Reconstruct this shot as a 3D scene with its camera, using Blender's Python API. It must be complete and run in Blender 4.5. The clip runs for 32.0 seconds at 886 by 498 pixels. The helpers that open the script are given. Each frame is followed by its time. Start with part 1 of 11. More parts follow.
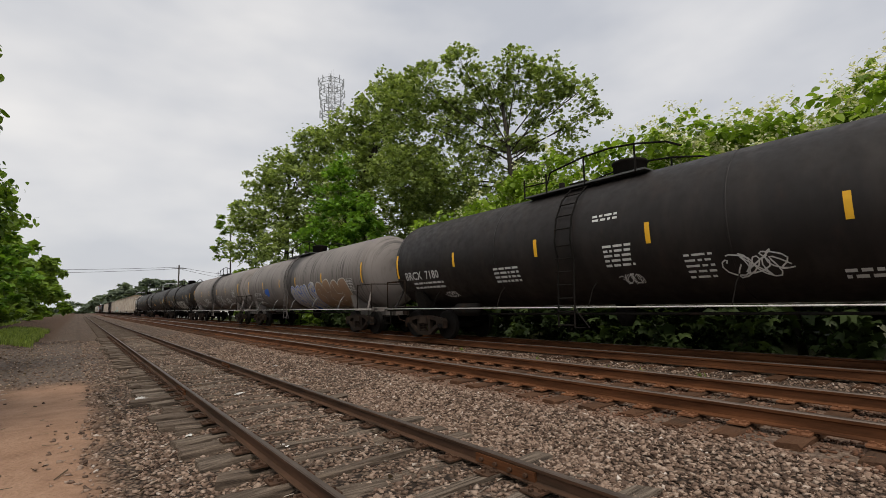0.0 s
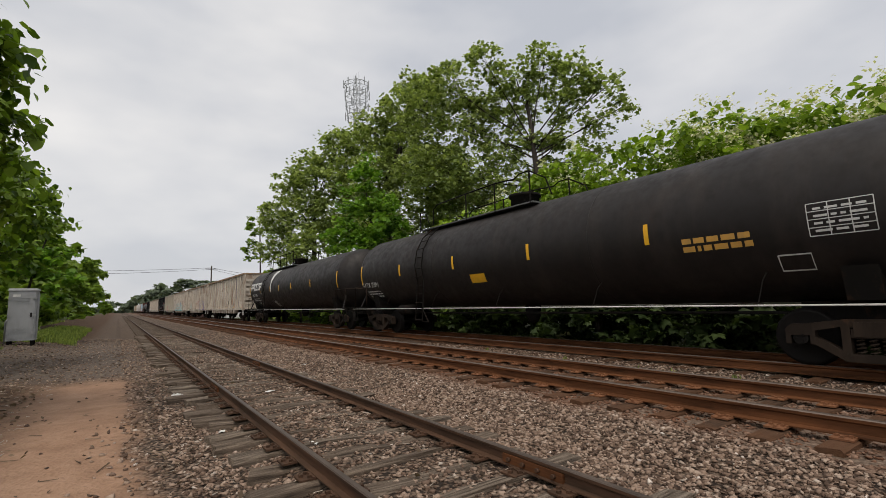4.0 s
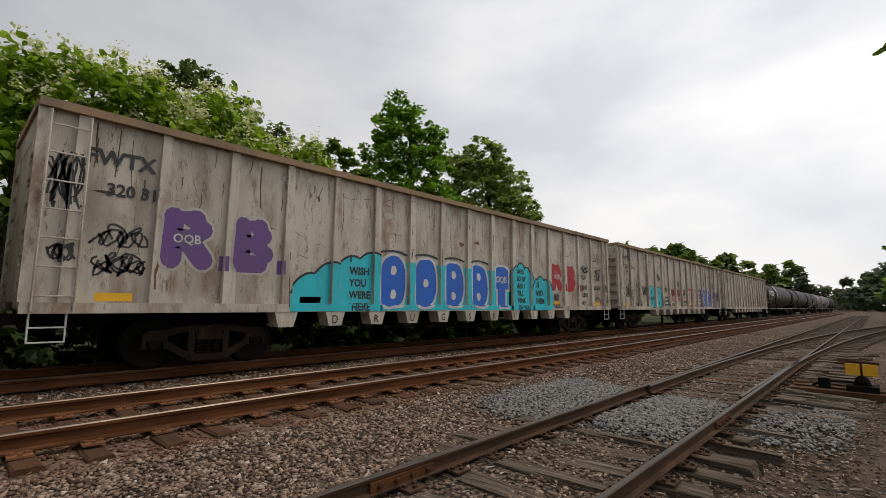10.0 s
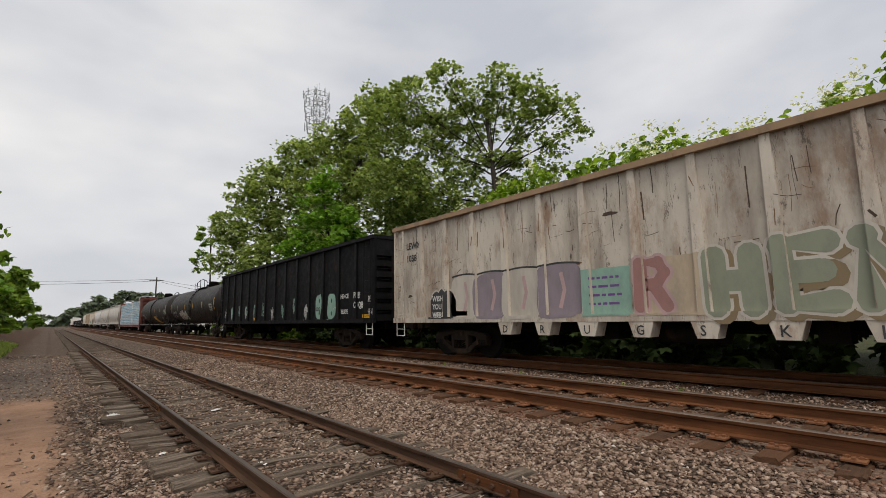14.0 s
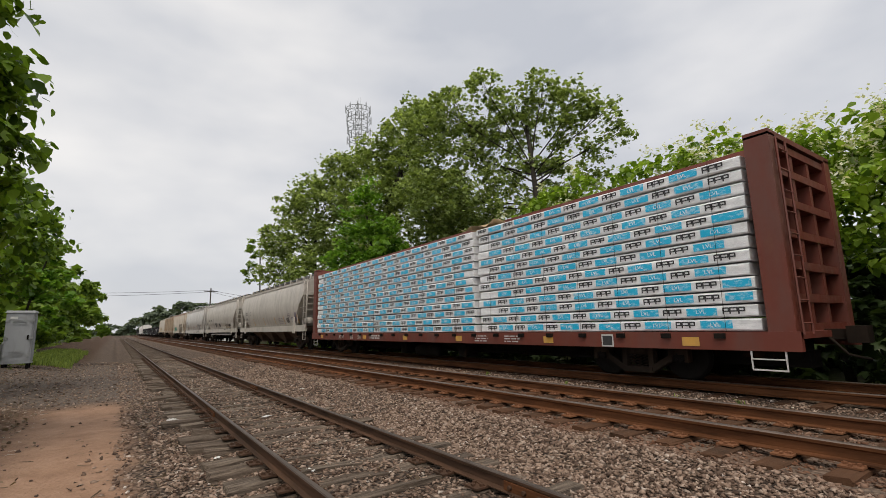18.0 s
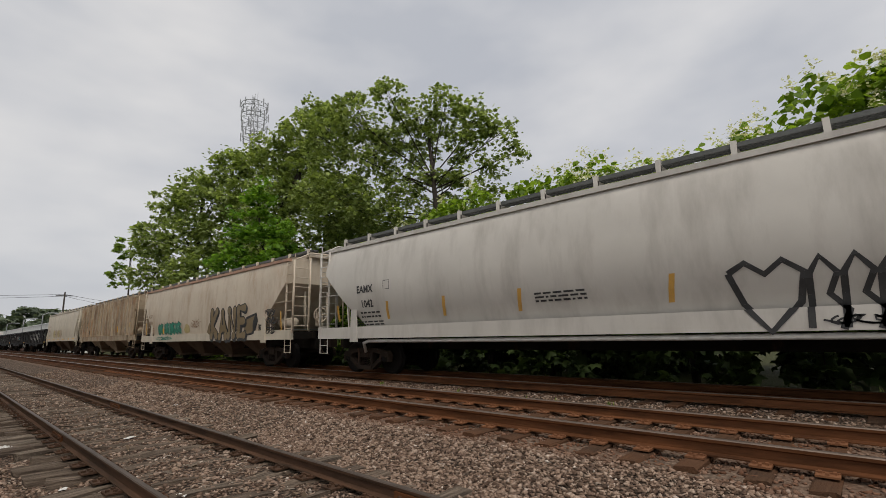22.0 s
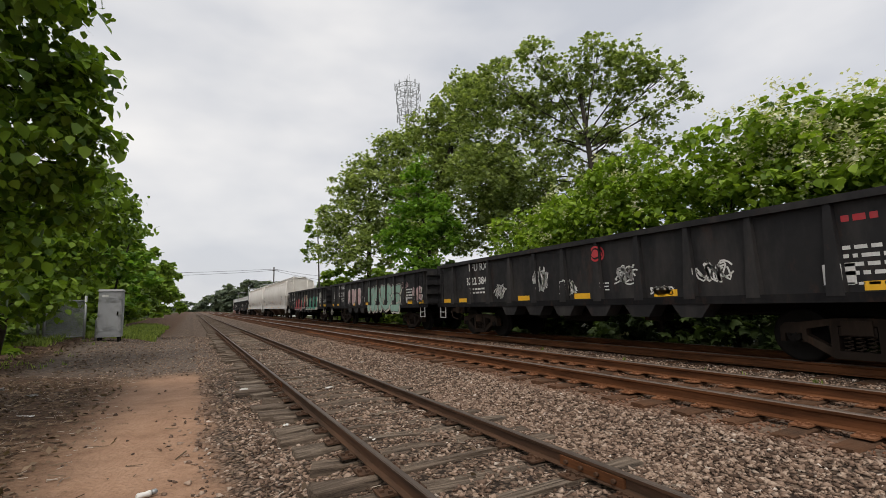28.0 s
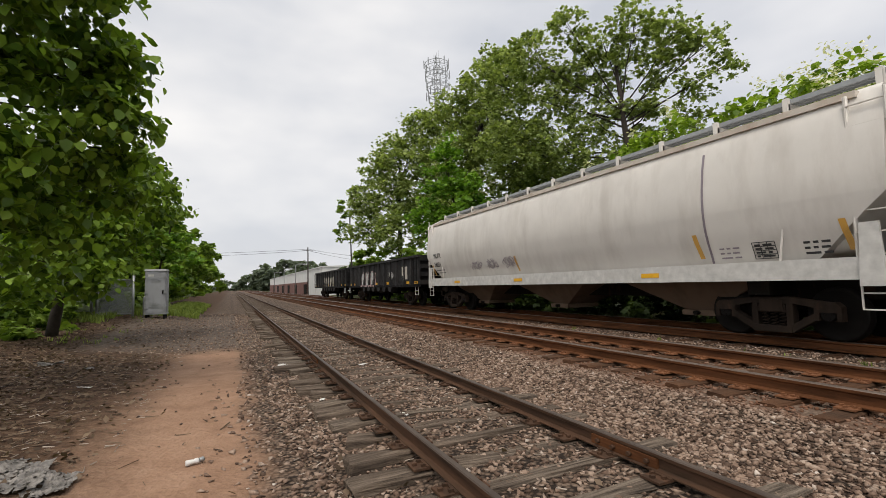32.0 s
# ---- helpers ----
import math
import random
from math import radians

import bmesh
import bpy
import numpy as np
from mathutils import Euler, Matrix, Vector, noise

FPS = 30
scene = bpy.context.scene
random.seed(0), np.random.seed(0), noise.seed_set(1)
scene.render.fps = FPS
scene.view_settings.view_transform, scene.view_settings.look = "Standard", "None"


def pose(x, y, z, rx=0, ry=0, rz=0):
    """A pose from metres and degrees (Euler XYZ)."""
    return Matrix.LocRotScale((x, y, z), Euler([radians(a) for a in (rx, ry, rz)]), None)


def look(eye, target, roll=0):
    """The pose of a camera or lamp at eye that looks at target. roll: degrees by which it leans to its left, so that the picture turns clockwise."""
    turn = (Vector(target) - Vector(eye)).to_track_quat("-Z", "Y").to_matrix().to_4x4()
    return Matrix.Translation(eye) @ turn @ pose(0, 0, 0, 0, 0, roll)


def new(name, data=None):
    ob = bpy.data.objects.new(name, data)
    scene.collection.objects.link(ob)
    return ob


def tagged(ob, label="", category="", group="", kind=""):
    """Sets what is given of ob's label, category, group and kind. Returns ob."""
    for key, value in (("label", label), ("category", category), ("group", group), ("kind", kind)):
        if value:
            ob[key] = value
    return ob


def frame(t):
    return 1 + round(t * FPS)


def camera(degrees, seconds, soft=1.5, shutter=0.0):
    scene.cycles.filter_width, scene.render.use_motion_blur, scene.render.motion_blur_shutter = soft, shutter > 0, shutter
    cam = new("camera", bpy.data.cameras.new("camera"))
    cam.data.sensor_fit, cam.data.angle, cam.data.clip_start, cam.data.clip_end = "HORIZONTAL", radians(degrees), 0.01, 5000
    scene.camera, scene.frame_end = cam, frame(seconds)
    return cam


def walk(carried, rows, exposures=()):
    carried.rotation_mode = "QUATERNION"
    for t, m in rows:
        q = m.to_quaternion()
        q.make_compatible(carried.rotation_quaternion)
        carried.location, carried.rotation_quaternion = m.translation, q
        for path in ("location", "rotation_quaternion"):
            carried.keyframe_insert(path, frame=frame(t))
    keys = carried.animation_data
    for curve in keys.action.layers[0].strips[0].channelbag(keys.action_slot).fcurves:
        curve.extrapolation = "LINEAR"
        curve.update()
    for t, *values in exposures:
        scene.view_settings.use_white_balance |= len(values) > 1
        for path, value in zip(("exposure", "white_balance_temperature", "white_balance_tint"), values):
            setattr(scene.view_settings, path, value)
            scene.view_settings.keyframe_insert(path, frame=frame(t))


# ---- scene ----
EYE = (0.0, 0.0, 1.5)
# seconds, yaw, pitch, roll in degrees; yaw 0 looks along the tracks
PATH = [
    (0, -38.11, 6.68, -1.32), (0.5, -37.66, 6.63, -1.32), (1, -37.28, 6.62, -1.32), (1.5, -36.84, 6.6, -1.33),
    (2, -36.4, 6.57, -1.29), (2.5, -36.01, 6.57, -1.29), (3, -35.66, 6.59, -1.26), (3.5, -35.31, 6.64, -1.31),
    (5.5, -33.99, 6.93, -1.45), (6, -33.59, 7.02, -1.48), (6.5, -33.13, 6.94, -1.49), (7, -32.91, 6.82, -1.47),
    (7.5, -34.29, 6.61, -1.49), (8, -39.59, 6.16, -1.37), (8.5, -55.85, 6.06, -1.31), (9, -83.97, 5.66, -0.92),
    (9.5, -116.96, 5.61, 0.06), (10, -137.12, 6.9, 0.38), (10.5, -111.43, 7.22, 0.36), (10.7, -95.59, 7.73, 0.15), (11, -71.48, 8.59, -0.29),
    (11.5, -58.56, 8.64, -0.76), (12, -50.58, 8.43, -0.89), (12.5, -47.72, 8.38, -1.03), (13, -44.71, 8.59, -1.09),
    (13.5, -42.07, 8.65, -1.09), (14, -40.16, 8.35, -1.15), (14.5, -38.94, 8.03, -1.18), (16.5, -34.23, 8.58, -1.05),
    (17, -33.26, 8.74, -1.13), (17.5, -32.26, 8.91, -1.19), (18, -35.03, 9.52, -1.25), (18.5, -49.54, 12.43, -1.17),
    (19, -88.46, 10.47, -1.09), (19.5, -130.74, 8.06, 0.37), (20, -142.7, 7.44, 0.69), (20.5, -142.22, 8.17, 0.97),
    (21, -118.27, 8.5, 0.66), (21.2, -100.32, 9.11, -0.14), (21.5, -71.22, 9.99, -0.76), (22, -47.67, 10.32, -1.36),
    (22.5, -43.98, 9.67, -1.66), (23, -41.29, 9.21, -1.63), (23.5, -39.02, 8.73, -1.61), (24, -36.43, 8.38, -1.58),
    (24.5, -33.07, 8.08, -1.64), (25, -30.64, 7.68, -1.61), (25.5, -30.25, 7.5, -1.54), (27.5, -28.74, 6.92, -1.4),
    (28, -28.46, 6.75, -1.44), (28.5, -28.05, 6.4, -1.33), (29, -27.21, 5.86, -1.37), (29.5, -26.2, 5.48, -1.35),
    (30, -25.11, 5.17, -1.44), (30.5, -24.17, 4.94, -1.5), (31, -23.84, 4.59, -1.39), (31.5, -23.89, 4.37, -1.41),
    (32, -24.62, 4.3, -1.41),
]
EXPOSURES = ((0, 0.0, 6610, 10), (7.5, 0.02, 6610, 10), (8.5, 0.02, 6610, 10), (9.5, -0.15, 6610, 10), (10.5, -0.42, 6610, 10), (11, -0.4, 6610, 10), (12, 0.05, 6610, 10), (13, 0.05, 6610, 10), (17.5, 0.08, 6610, 10), (18.5, 0.05, 6610, 10), (19.3, -0.25, 6610, 10), (20, -0.58, 6610, 10), (20.5, -0.65, 6610, 10), (21, -0.62, 6610, 10), (22, -0.15, 6610, 10), (23, 0.0, 6610, 10), (28, 0.12, 6610, 10), (29.5, 0.15, 6610, 10), (31, 0.22, 6610, 10), (32, 0.2, 6610, 10))


def aim(yaw, pitch, roll):
    a, b = radians(yaw), radians(pitch)
    way = Vector((-math.sin(a) * math.cos(b), math.cos(a) * math.cos(b), math.sin(b)))
    return look(EYE, Vector(EYE) + way, roll)


cam = camera(87.44, 32.0, soft=0.55)
walk(cam, [(t, aim(*turn)) for t, *turn in PATH], exposures=EXPOSURES)

# ---- world and sun: a bright overcast sky ----
world = bpy.data.worlds.new("overcast")
scene.world = world
world.use_nodes = True
wn, wl = world.node_tree.nodes, world.node_tree.links
wn.clear()
w_out = wn.new("ShaderNodeOutputWorld")
w_bg = wn.new("ShaderNodeBackground")
w_sky = wn.new("ShaderNodeTexSky")
w_sky.sky_type, w_sky.sun_disc = "NISHITA", False
w_sky.sun_elevation, w_sky.sun_rotation = radians(58), radians(200)
w_sky.dust_density, w_sky.air_density = 3.0, 1.0
w_gain = wn.new("ShaderNodeVectorMath")
w_gain.operation = "SCALE"
w_gain.inputs["Scale"].default_value = 0.085
w_tc = wn.new("ShaderNodeTexCoord")
w_map = wn.new("ShaderNodeMapping")
w_map.inputs["Scale"].default_value = (1.0, 1.0, 2.2)
w_noise = wn.new("ShaderNodeTexNoise")
w_noise.inputs["Scale"].default_value = 2.1
w_noise.inputs["Detail"].default_value = 4.5
w_noise.inputs["Roughness"].default_value = 0.5
w_ramp = wn.new("ShaderNodeValToRGB")
w_ramp.color_ramp.elements[0].position, w_ramp.color_ramp.elements[0].color = 0.36, (0.63, 0.65, 0.695, 1)
w_ramp.color_ramp.elements[1].position, w_ramp.color_ramp.elements[1].color = 0.64, (0.895, 0.885, 0.88, 1)
w_mix = wn.new("ShaderNodeMix")
w_mix.data_type = "RGBA"
w_mix.inputs[0].default_value = 0.9
wl.new(w_tc.outputs["Generated"], w_map.inputs["Vector"])
wl.new(w_map.outputs[0], w_noise.inputs["Vector"])
wl.new(w_noise.outputs[0], w_ramp.inputs[0])
wl.new(w_sky.outputs[0], w_gain.inputs[0])
wl.new(w_gain.outputs[0], w_mix.inputs[6])
wl.new(w_ramp.outputs[0], w_mix.inputs[7])
# the cloud is thinner, and brighter, towards the sun
w_dot = wn.new("ShaderNodeVectorMath")
w_dot.operation = "DOT_PRODUCT"
w_dot.inputs[1].default_value = (-0.25, -0.75, 0.61)
w_thin = wn.new("ShaderNodeMapRange")
w_thin.interpolation_type = "SMOOTHSTEP"
for slot, v in zip(("From Min", "From Max", "To Min", "To Max"), (0.1, 1.0, 1.0, 1.55)):
    w_thin.inputs[slot].default_value = v
w_lift = wn.new("ShaderNodeVectorMath")
w_lift.operation = "SCALE"
wl.new(w_tc.outputs["Generated"], w_dot.inputs[0])
wl.new(w_dot.outputs["Value"], w_thin.inputs[0])
wl.new(w_mix.outputs[2], w_lift.inputs[0])
wl.new(w_thin.outputs[0], w_lift.inputs["Scale"])
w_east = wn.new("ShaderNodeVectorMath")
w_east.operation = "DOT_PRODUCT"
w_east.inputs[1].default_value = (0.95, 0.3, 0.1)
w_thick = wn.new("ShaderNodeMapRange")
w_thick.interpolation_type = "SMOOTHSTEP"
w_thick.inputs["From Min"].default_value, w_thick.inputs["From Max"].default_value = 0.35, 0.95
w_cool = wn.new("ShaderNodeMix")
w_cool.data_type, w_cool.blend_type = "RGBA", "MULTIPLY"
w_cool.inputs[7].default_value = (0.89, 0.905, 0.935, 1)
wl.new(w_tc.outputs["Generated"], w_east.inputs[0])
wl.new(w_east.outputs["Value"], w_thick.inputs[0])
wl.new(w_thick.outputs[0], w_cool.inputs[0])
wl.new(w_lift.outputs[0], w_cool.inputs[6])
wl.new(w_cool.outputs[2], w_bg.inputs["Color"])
w_bg.inputs["Strength"].default_value = 1.0
wl.new(w_bg.outputs[0], w_out.inputs[0])

sun = new("sun", bpy.data.lights.new("sun", "SUN"))
sun.data.energy, sun.data.angle, sun.data.color = 1.5, radians(22), (1.0, 0.91, 0.78)
sun.matrix_world = look((-20, -25, 60), (0, 0, 0))


# ---- materials ----
class Mat:
    """A node material in the making."""

    def __init__(self, name, rough=0.7, metal=0.0, spec=0.5):
        self.m = bpy.data.materials.new(name)
        self.m.use_nodes = True
        self.n, self.l = self.m.node_tree.nodes, self.m.node_tree.links
        self.b = self.n["Principled BSDF"]
        self.b.inputs["Roughness"].default_value = rough
        self.b.inputs["Metallic"].default_value = metal
        self.b.inputs["Specular IOR Level"].default_value = spec
        self.tc = self.n.new("ShaderNodeTexCoord")
        self.rnd = self.n.new("ShaderNodeObjectInfo").outputs["Random"]

    def noise(self, scale, detail=4, stretch=None, rough=0.55, seed=True, coord="Object"):
        node = self.n.new("ShaderNodeTexNoise")
        node.noise_dimensions = "4D"
        node.inputs["Scale"].default_value = scale
        node.inputs["Detail"].default_value = detail
        node.inputs["Roughness"].default_value = rough
        src = self.tc.outputs[coord]
        if stretch:
            mp = self.n.new("ShaderNodeMapping")
            mp.inputs["Scale"].default_value = stretch
            self.l.new(src, mp.inputs["Vector"])
            src = mp.outputs[0]
        self.l.new(src, node.inputs["Vector"])
        if seed:
            mul = self.n.new("ShaderNodeMath")
            mul.operation = "MULTIPLY"
            mul.inputs[1].default_value = 37.0
            self.l.new(self.rnd, mul.inputs[0])
            self.l.new(mul.outputs[0], node.inputs["W"])
        return node.outputs[0]

    def ramp(self, fac, *stops):
        node = self.n.new("ShaderNodeValToRGB")
        e = node.color_ramp.elements
        while len(e) < len(stops):
            e.new(0.5)
        for k, (p, c) in zip(e, stops):
            k.position = p
            k.color = (*c, 1) if not isinstance(c, (int, float)) else (c, c, c, 1)
        self.l.new(fac, node.inputs[0])
        return node.outputs[0]

    def mix(self, fac, a, b, blend="MIX"):
        node = self.n.new("ShaderNodeMix")
        node.data_type, node.blend_type = "RGBA", blend
        for slot, v in ((0, fac), (6, a), (7, b)):
            if isinstance(v, (int, float)):
                node.inputs[slot].default_value = v
            elif isinstance(v, tuple):
                node.inputs[slot].default_value = (*v, 1)
            else:
                self.l.new(v, node.inputs[slot])
        return node.outputs[2]

    def base(self, c):
        if isinstance(c, tuple):
            self.b.inputs["Base Color"].default_value = (*c, 1)
        else:
            self.l.new(c, self.b.inputs["Base Color"])
        return self

    def bump(self, h, strength=0.3, dist=0.02):
        node = self.n.new("ShaderNodeBump")
        node.inputs["Strength"].default_value = strength
        node.inputs["Distance"].default_value = dist
        self.l.new(h, node.inputs["Height"])
        self.l.new(node.outputs[0], self.b.inputs["Normal"])
        return self

    def scaled(self, v, k):
        node = self.n.new("ShaderNodeMath")
        node.operation = "MULTIPLY"
        self.l.new(v, node.inputs[0])
        node.inputs[1].default_value = k
        return node.outputs[0]

    def roughness(self, v):
        self.l.new(v, self.b.inputs["Roughness"])
        return self


def paint(name, c, dirt=(0.09, 0.08, 0.07), rust=(0.16, 0.07, 0.035), dirt_amt=0.5, rust_amt=0.3, rough=0.55, scratch=0.0, dark=(0.03, 0.028, 0.026), spec=0.4):
    """Weathered paint on steel: streaks that run down, rust spots, road dirt."""
    m = Mat(name, rough)
    m.b.inputs["Specular IOR Level"].default_value = spec
    tone = m.mix(m.ramp(m.noise(0.8, 5), (0.35, 0.0), (0.7, 0.55)), c, tuple(v * 0.78 for v in c))
    streak = m.ramp(m.noise(1.5, 6, (1.0, 1.3, 0.30), 0.62), (0.47, 0.0), (0.70, dirt_amt))
    col = m.mix(streak, tone, dirt)
    spots = m.ramp(m.noise(2.2, 8, (1.0, 1.0, 0.40), 0.75), (0.56, 0.0), (0.68, rust_amt))
    col = m.mix(spots, col, rust)
    if scratch:
        # wide rust blooms that run down, from spot to panel size
        bloom = m.ramp(m.noise(0.75, 9, (1.0, 1.5, 0.55), 0.72), (0.525, 0.0), (0.64, 0.75))
        col = m.mix(bloom, col, m.mix(m.ramp(m.noise(6, 6, (1, 2, 0.3), 0.7), (0.35, 0.0), (0.65, 1.0)), (0.27, 0.155, 0.085), rust))
        # scraped patches, and long scores that run slantwise
        mark = m.ramp(m.noise(2.6, 8, (1.0, 2.2, 0.7), 0.82), (0.575, 0.0), (0.625, scratch))
        col = m.mix(mark, col, dark)
        score = m.ramp(m.noise(2.4, 4, (1.0, 4.5, 0.5), 0.6), (0.60, 0.0), (0.612, scratch), (0.624, 0.0))
        col = m.mix(score, col, dark)
        grime = m.ramp(m.noise(0.9, 5, (1.0, 1.0, 0.6), 0.65), (0.45, 0.0), (0.68, 0.45))
        col = m.mix(grime, col, dirt)
    m.base(col)
    m.bump(m.noise(1.6, 6), 0.35 if scratch else 0.10, 0.05)
    m.roughness(m.ramp(m.noise(5, 4), (0.3, rough - 0.12), (0.7, min(1.0, rough + 0.15))))
    return m.m


def plain(name, c, rough=0.6, metal=0.0, vary=0.25, scale=6.0, bump=0.0, spec=0.4):
    m = Mat(name, rough, metal, spec)
    m.base(m.mix(m.ramp(m.noise(scale, 5), (0.3, 0.0), (0.7, 1.0)), c, tuple(v * (1 - vary) for v in c)))
    if bump:
        m.bump(m.noise(scale * 4, 4), bump, 0.02)
    return m.m


def spray(name, c):
    """Spray paint, a little worn."""
    m = Mat(name, 0.6)
    worn = m.ramp(m.noise(2.6, 8, (1, 1, 0.45), 0.75), (0.47, 0.0), (0.70, 0.7))
    fade = m.ramp(m.noise(0.7, 4), (0.38, 0.0), (0.70, 0.4))
    col = m.mix(fade, c, tuple(0.75 * v + 0.03 for v in c))
    m.base(m.mix(worn, col, tuple(0.42 * v + 0.055 for v in c)))
    return m.m


def leafy(name, dark, light, gloss=0.5, trans=0.35):
    m = Mat(name, gloss, 0.0, 0.18)
    geo = m.n.new("ShaderNodeNewGeometry")
    col = m.ramp(geo.outputs["Random Per Island"], (0.0, dark), (0.55, tuple((a + b) / 2 for a, b in zip(dark, light))), (1.0, light))
    m.base(col)
    tr = m.n.new("ShaderNodeBsdfTranslucent")
    m.l.new(m.mix(1.0, col, (1.5, 1.6, 0.7), "MULTIPLY"), tr.inputs["Color"])
    mx = m.n.new("ShaderNodeMixShader")
    mx.inputs[0].default_value = trans
    m.l.new(m.b.outputs[0], mx.inputs[1])
    m.l.new(tr.outputs[0], mx.inputs[2])
    m.l.new(mx.outputs[0], m.n["Material Output"].inputs["Surface"])
    return m.m


def sooty(name, c):
    """Old tank paint: close drip lines down the flanks and a spill of soot about the middle."""
    m = Mat(name, 0.6)
    m.b.inputs["Specular IOR Level"].default_value = 0.25
    tone = m.mix(m.ramp(m.noise(0.6, 5), (0.3, 0.0), (0.7, 0.7)), c, tuple(0.62 * v for v in c))
    drip = m.ramp(m.noise(1.0, 4, (0.5, 11.0, 0.5), 0.7), (0.48, 0.0), (0.60, 0.75))
    patch = m.ramp(m.noise(0.45, 4, (1.0, 1.0, 1.0), 0.6), (0.38, 0.0), (0.58, 1.0))
    fac = m.n.new("ShaderNodeMath")
    fac.operation = "MULTIPLY"
    m.l.new(drip, fac.inputs[0])
    m.l.new(patch, fac.inputs[1])
    col = m.mix(fac.outputs[0], tone, (0.035, 0.031, 0.03))
    sep = m.n.new("ShaderNodeSeparateXYZ")
    m.l.new(m.tc.outputs["Object"], sep.inputs[0])
    spill = m.n.new("ShaderNodeMath")
    spill.operation = "MULTIPLY_ADD"
    m.l.new(m.noise(1.2, 5, (1.0, 1.0, 0.3), 0.65), spill.inputs[0])
    spill.inputs[1].default_value = 2.4
    side = m.n.new("ShaderNodeMath")
    side.operation = "ABSOLUTE"
    m.l.new(sep.outputs[1], side.inputs[0])
    m.l.new(side.outputs[0], spill.inputs[2])
    col = m.mix(m.ramp(m.scaled(spill.outputs[0], 0.25), (0.36, 0.9), (0.58, 0.0)), col, (0.016, 0.015, 0.015))
    m.base(col)
    m.bump(m.noise(3.0, 5), 0.08, 0.03)
    return m.m


RUST = (0.13, 0.055, 0.028)
m_beige = paint("weathered beige paint", (0.56, 0.505, 0.43), dirt=(0.20, 0.162, 0.13), dirt_amt=0.85, rust_amt=0.75, scratch=0.85, dark=(0.05, 0.035, 0.026))
m_beige_rib = paint("weathered cream paint", (0.60, 0.54, 0.46), dirt=(0.21, 0.16, 0.12), dirt_amt=0.75, rust_amt=0.75, scratch=0.6)
m_tan = paint("tan paint", (0.42, 0.375, 0.305), dirt_amt=0.3, rust_amt=0.12)
m_chord = paint("rusty top chord", (0.30, 0.20, 0.12), dirt_amt=0.7, rust_amt=0.9, rough=0.8)
m_black = paint("black car paint", (0.005, 0.005, 0.006), dirt=(0.020, 0.018, 0.018), dirt_amt=0.35, rust_amt=0.12, rough=0.6, spec=0.12)
m_black_dull = paint("scuffed dull black paint", (0.016, 0.0155, 0.0165), dirt=(0.062, 0.056, 0.052), dirt_amt=0.5, rust_amt=0.15, rough=0.6, spec=0.18)
m_black_old = paint("faded black paint", (0.0085, 0.0085, 0.0095), dirt=(0.032, 0.030, 0.029), dirt_amt=0.4, rust_amt=0.15, rough=0.7, spec=0.10)
m_tank_black = paint("black tank paint", (0.0115, 0.0090, 0.0082), dirt=(0.046, 0.036, 0.030), dirt_amt=0.4, rust_amt=0.05, rough=0.56, spec=0.30)
m_tank_grey = sooty("soot-stained grey tank paint", (0.225, 0.20, 0.185))
m_scrape = plain("dark brown scrape", (0.085, 0.060, 0.043), 0.85, 0.0, 0.5, 9)
m_stain = plain("rust stain", (0.23, 0.125, 0.060), 0.85, 0.0, 0.5, 7)
m_bared = plain("pale rubbed paint", (0.50, 0.46, 0.40), 0.7, 0.0, 0.3, 7)
m_grey = paint("pale grey car paint", (0.50, 0.46, 0.405), dirt=(0.17, 0.145, 0.12), dirt_amt=0.45, rust_amt=0.08, rough=0.45)
m_silver = paint("silver grey car paint", (0.53, 0.505, 0.465), dirt=(0.2, 0.17, 0.145), dirt_amt=0.4, rust_amt=0.06, rough=0.4)
m_cream = paint("rust-bled cream paint", (0.55, 0.475, 0.38), dirt=(0.30, 0.19, 0.11), dirt_amt=0.55, rust=(0.34, 0.16, 0.07), rust_amt=0.4)
m_buff = paint("buff paint with brown streaks", (0.43, 0.345, 0.245), dirt=(0.15, 0.098, 0.062), dirt_amt=0.9, rust=(0.33, 0.15, 0.055), rust_amt=0.75, scratch=0.3, dark=(0.10, 0.070, 0.048))
m_pod = paint("grimy hopper outlet paint", (0.15, 0.105, 0.075), dirt=(0.06, 0.042, 0.032), dirt_amt=0.6, rust_amt=0.3, rough=0.9, spec=0.15)
m_offwhite = paint("off-white car paint", (0.66, 0.63, 0.585), dirt=(0.34, 0.30, 0.26), dirt_amt=0.35, rust_amt=0.08, rough=0.5)
m_walk_edge = paint("rust-streaked white roof edge", (0.58, 0.52, 0.45), dirt=(0.36, 0.24, 0.14), dirt_amt=0.6, rust=(0.38, 0.19, 0.08), rust_amt=0.5)
m_sand = paint("sand-coloured car paint", (0.54, 0.48, 0.39), dirt_amt=0.25, rust_amt=0.1)
m_eave = paint("rust-stained roof edge", (0.42, 0.25, 0.17), dirt_amt=0.5, rust=(0.3, 0.13, 0.06), rust_amt=0.7)
# underframe, truck and wheel base colours are darkened for the shade below the cars
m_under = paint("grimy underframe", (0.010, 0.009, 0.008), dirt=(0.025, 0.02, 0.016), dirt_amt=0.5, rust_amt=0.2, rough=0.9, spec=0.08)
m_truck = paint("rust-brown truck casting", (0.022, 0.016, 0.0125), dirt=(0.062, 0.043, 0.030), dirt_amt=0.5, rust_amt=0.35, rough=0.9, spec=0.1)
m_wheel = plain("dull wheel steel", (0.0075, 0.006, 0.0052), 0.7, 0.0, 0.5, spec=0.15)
m_tread = plain("bright worn tread", (0.35, 0.34, 0.33), 0.3, 0.9, 0.2)
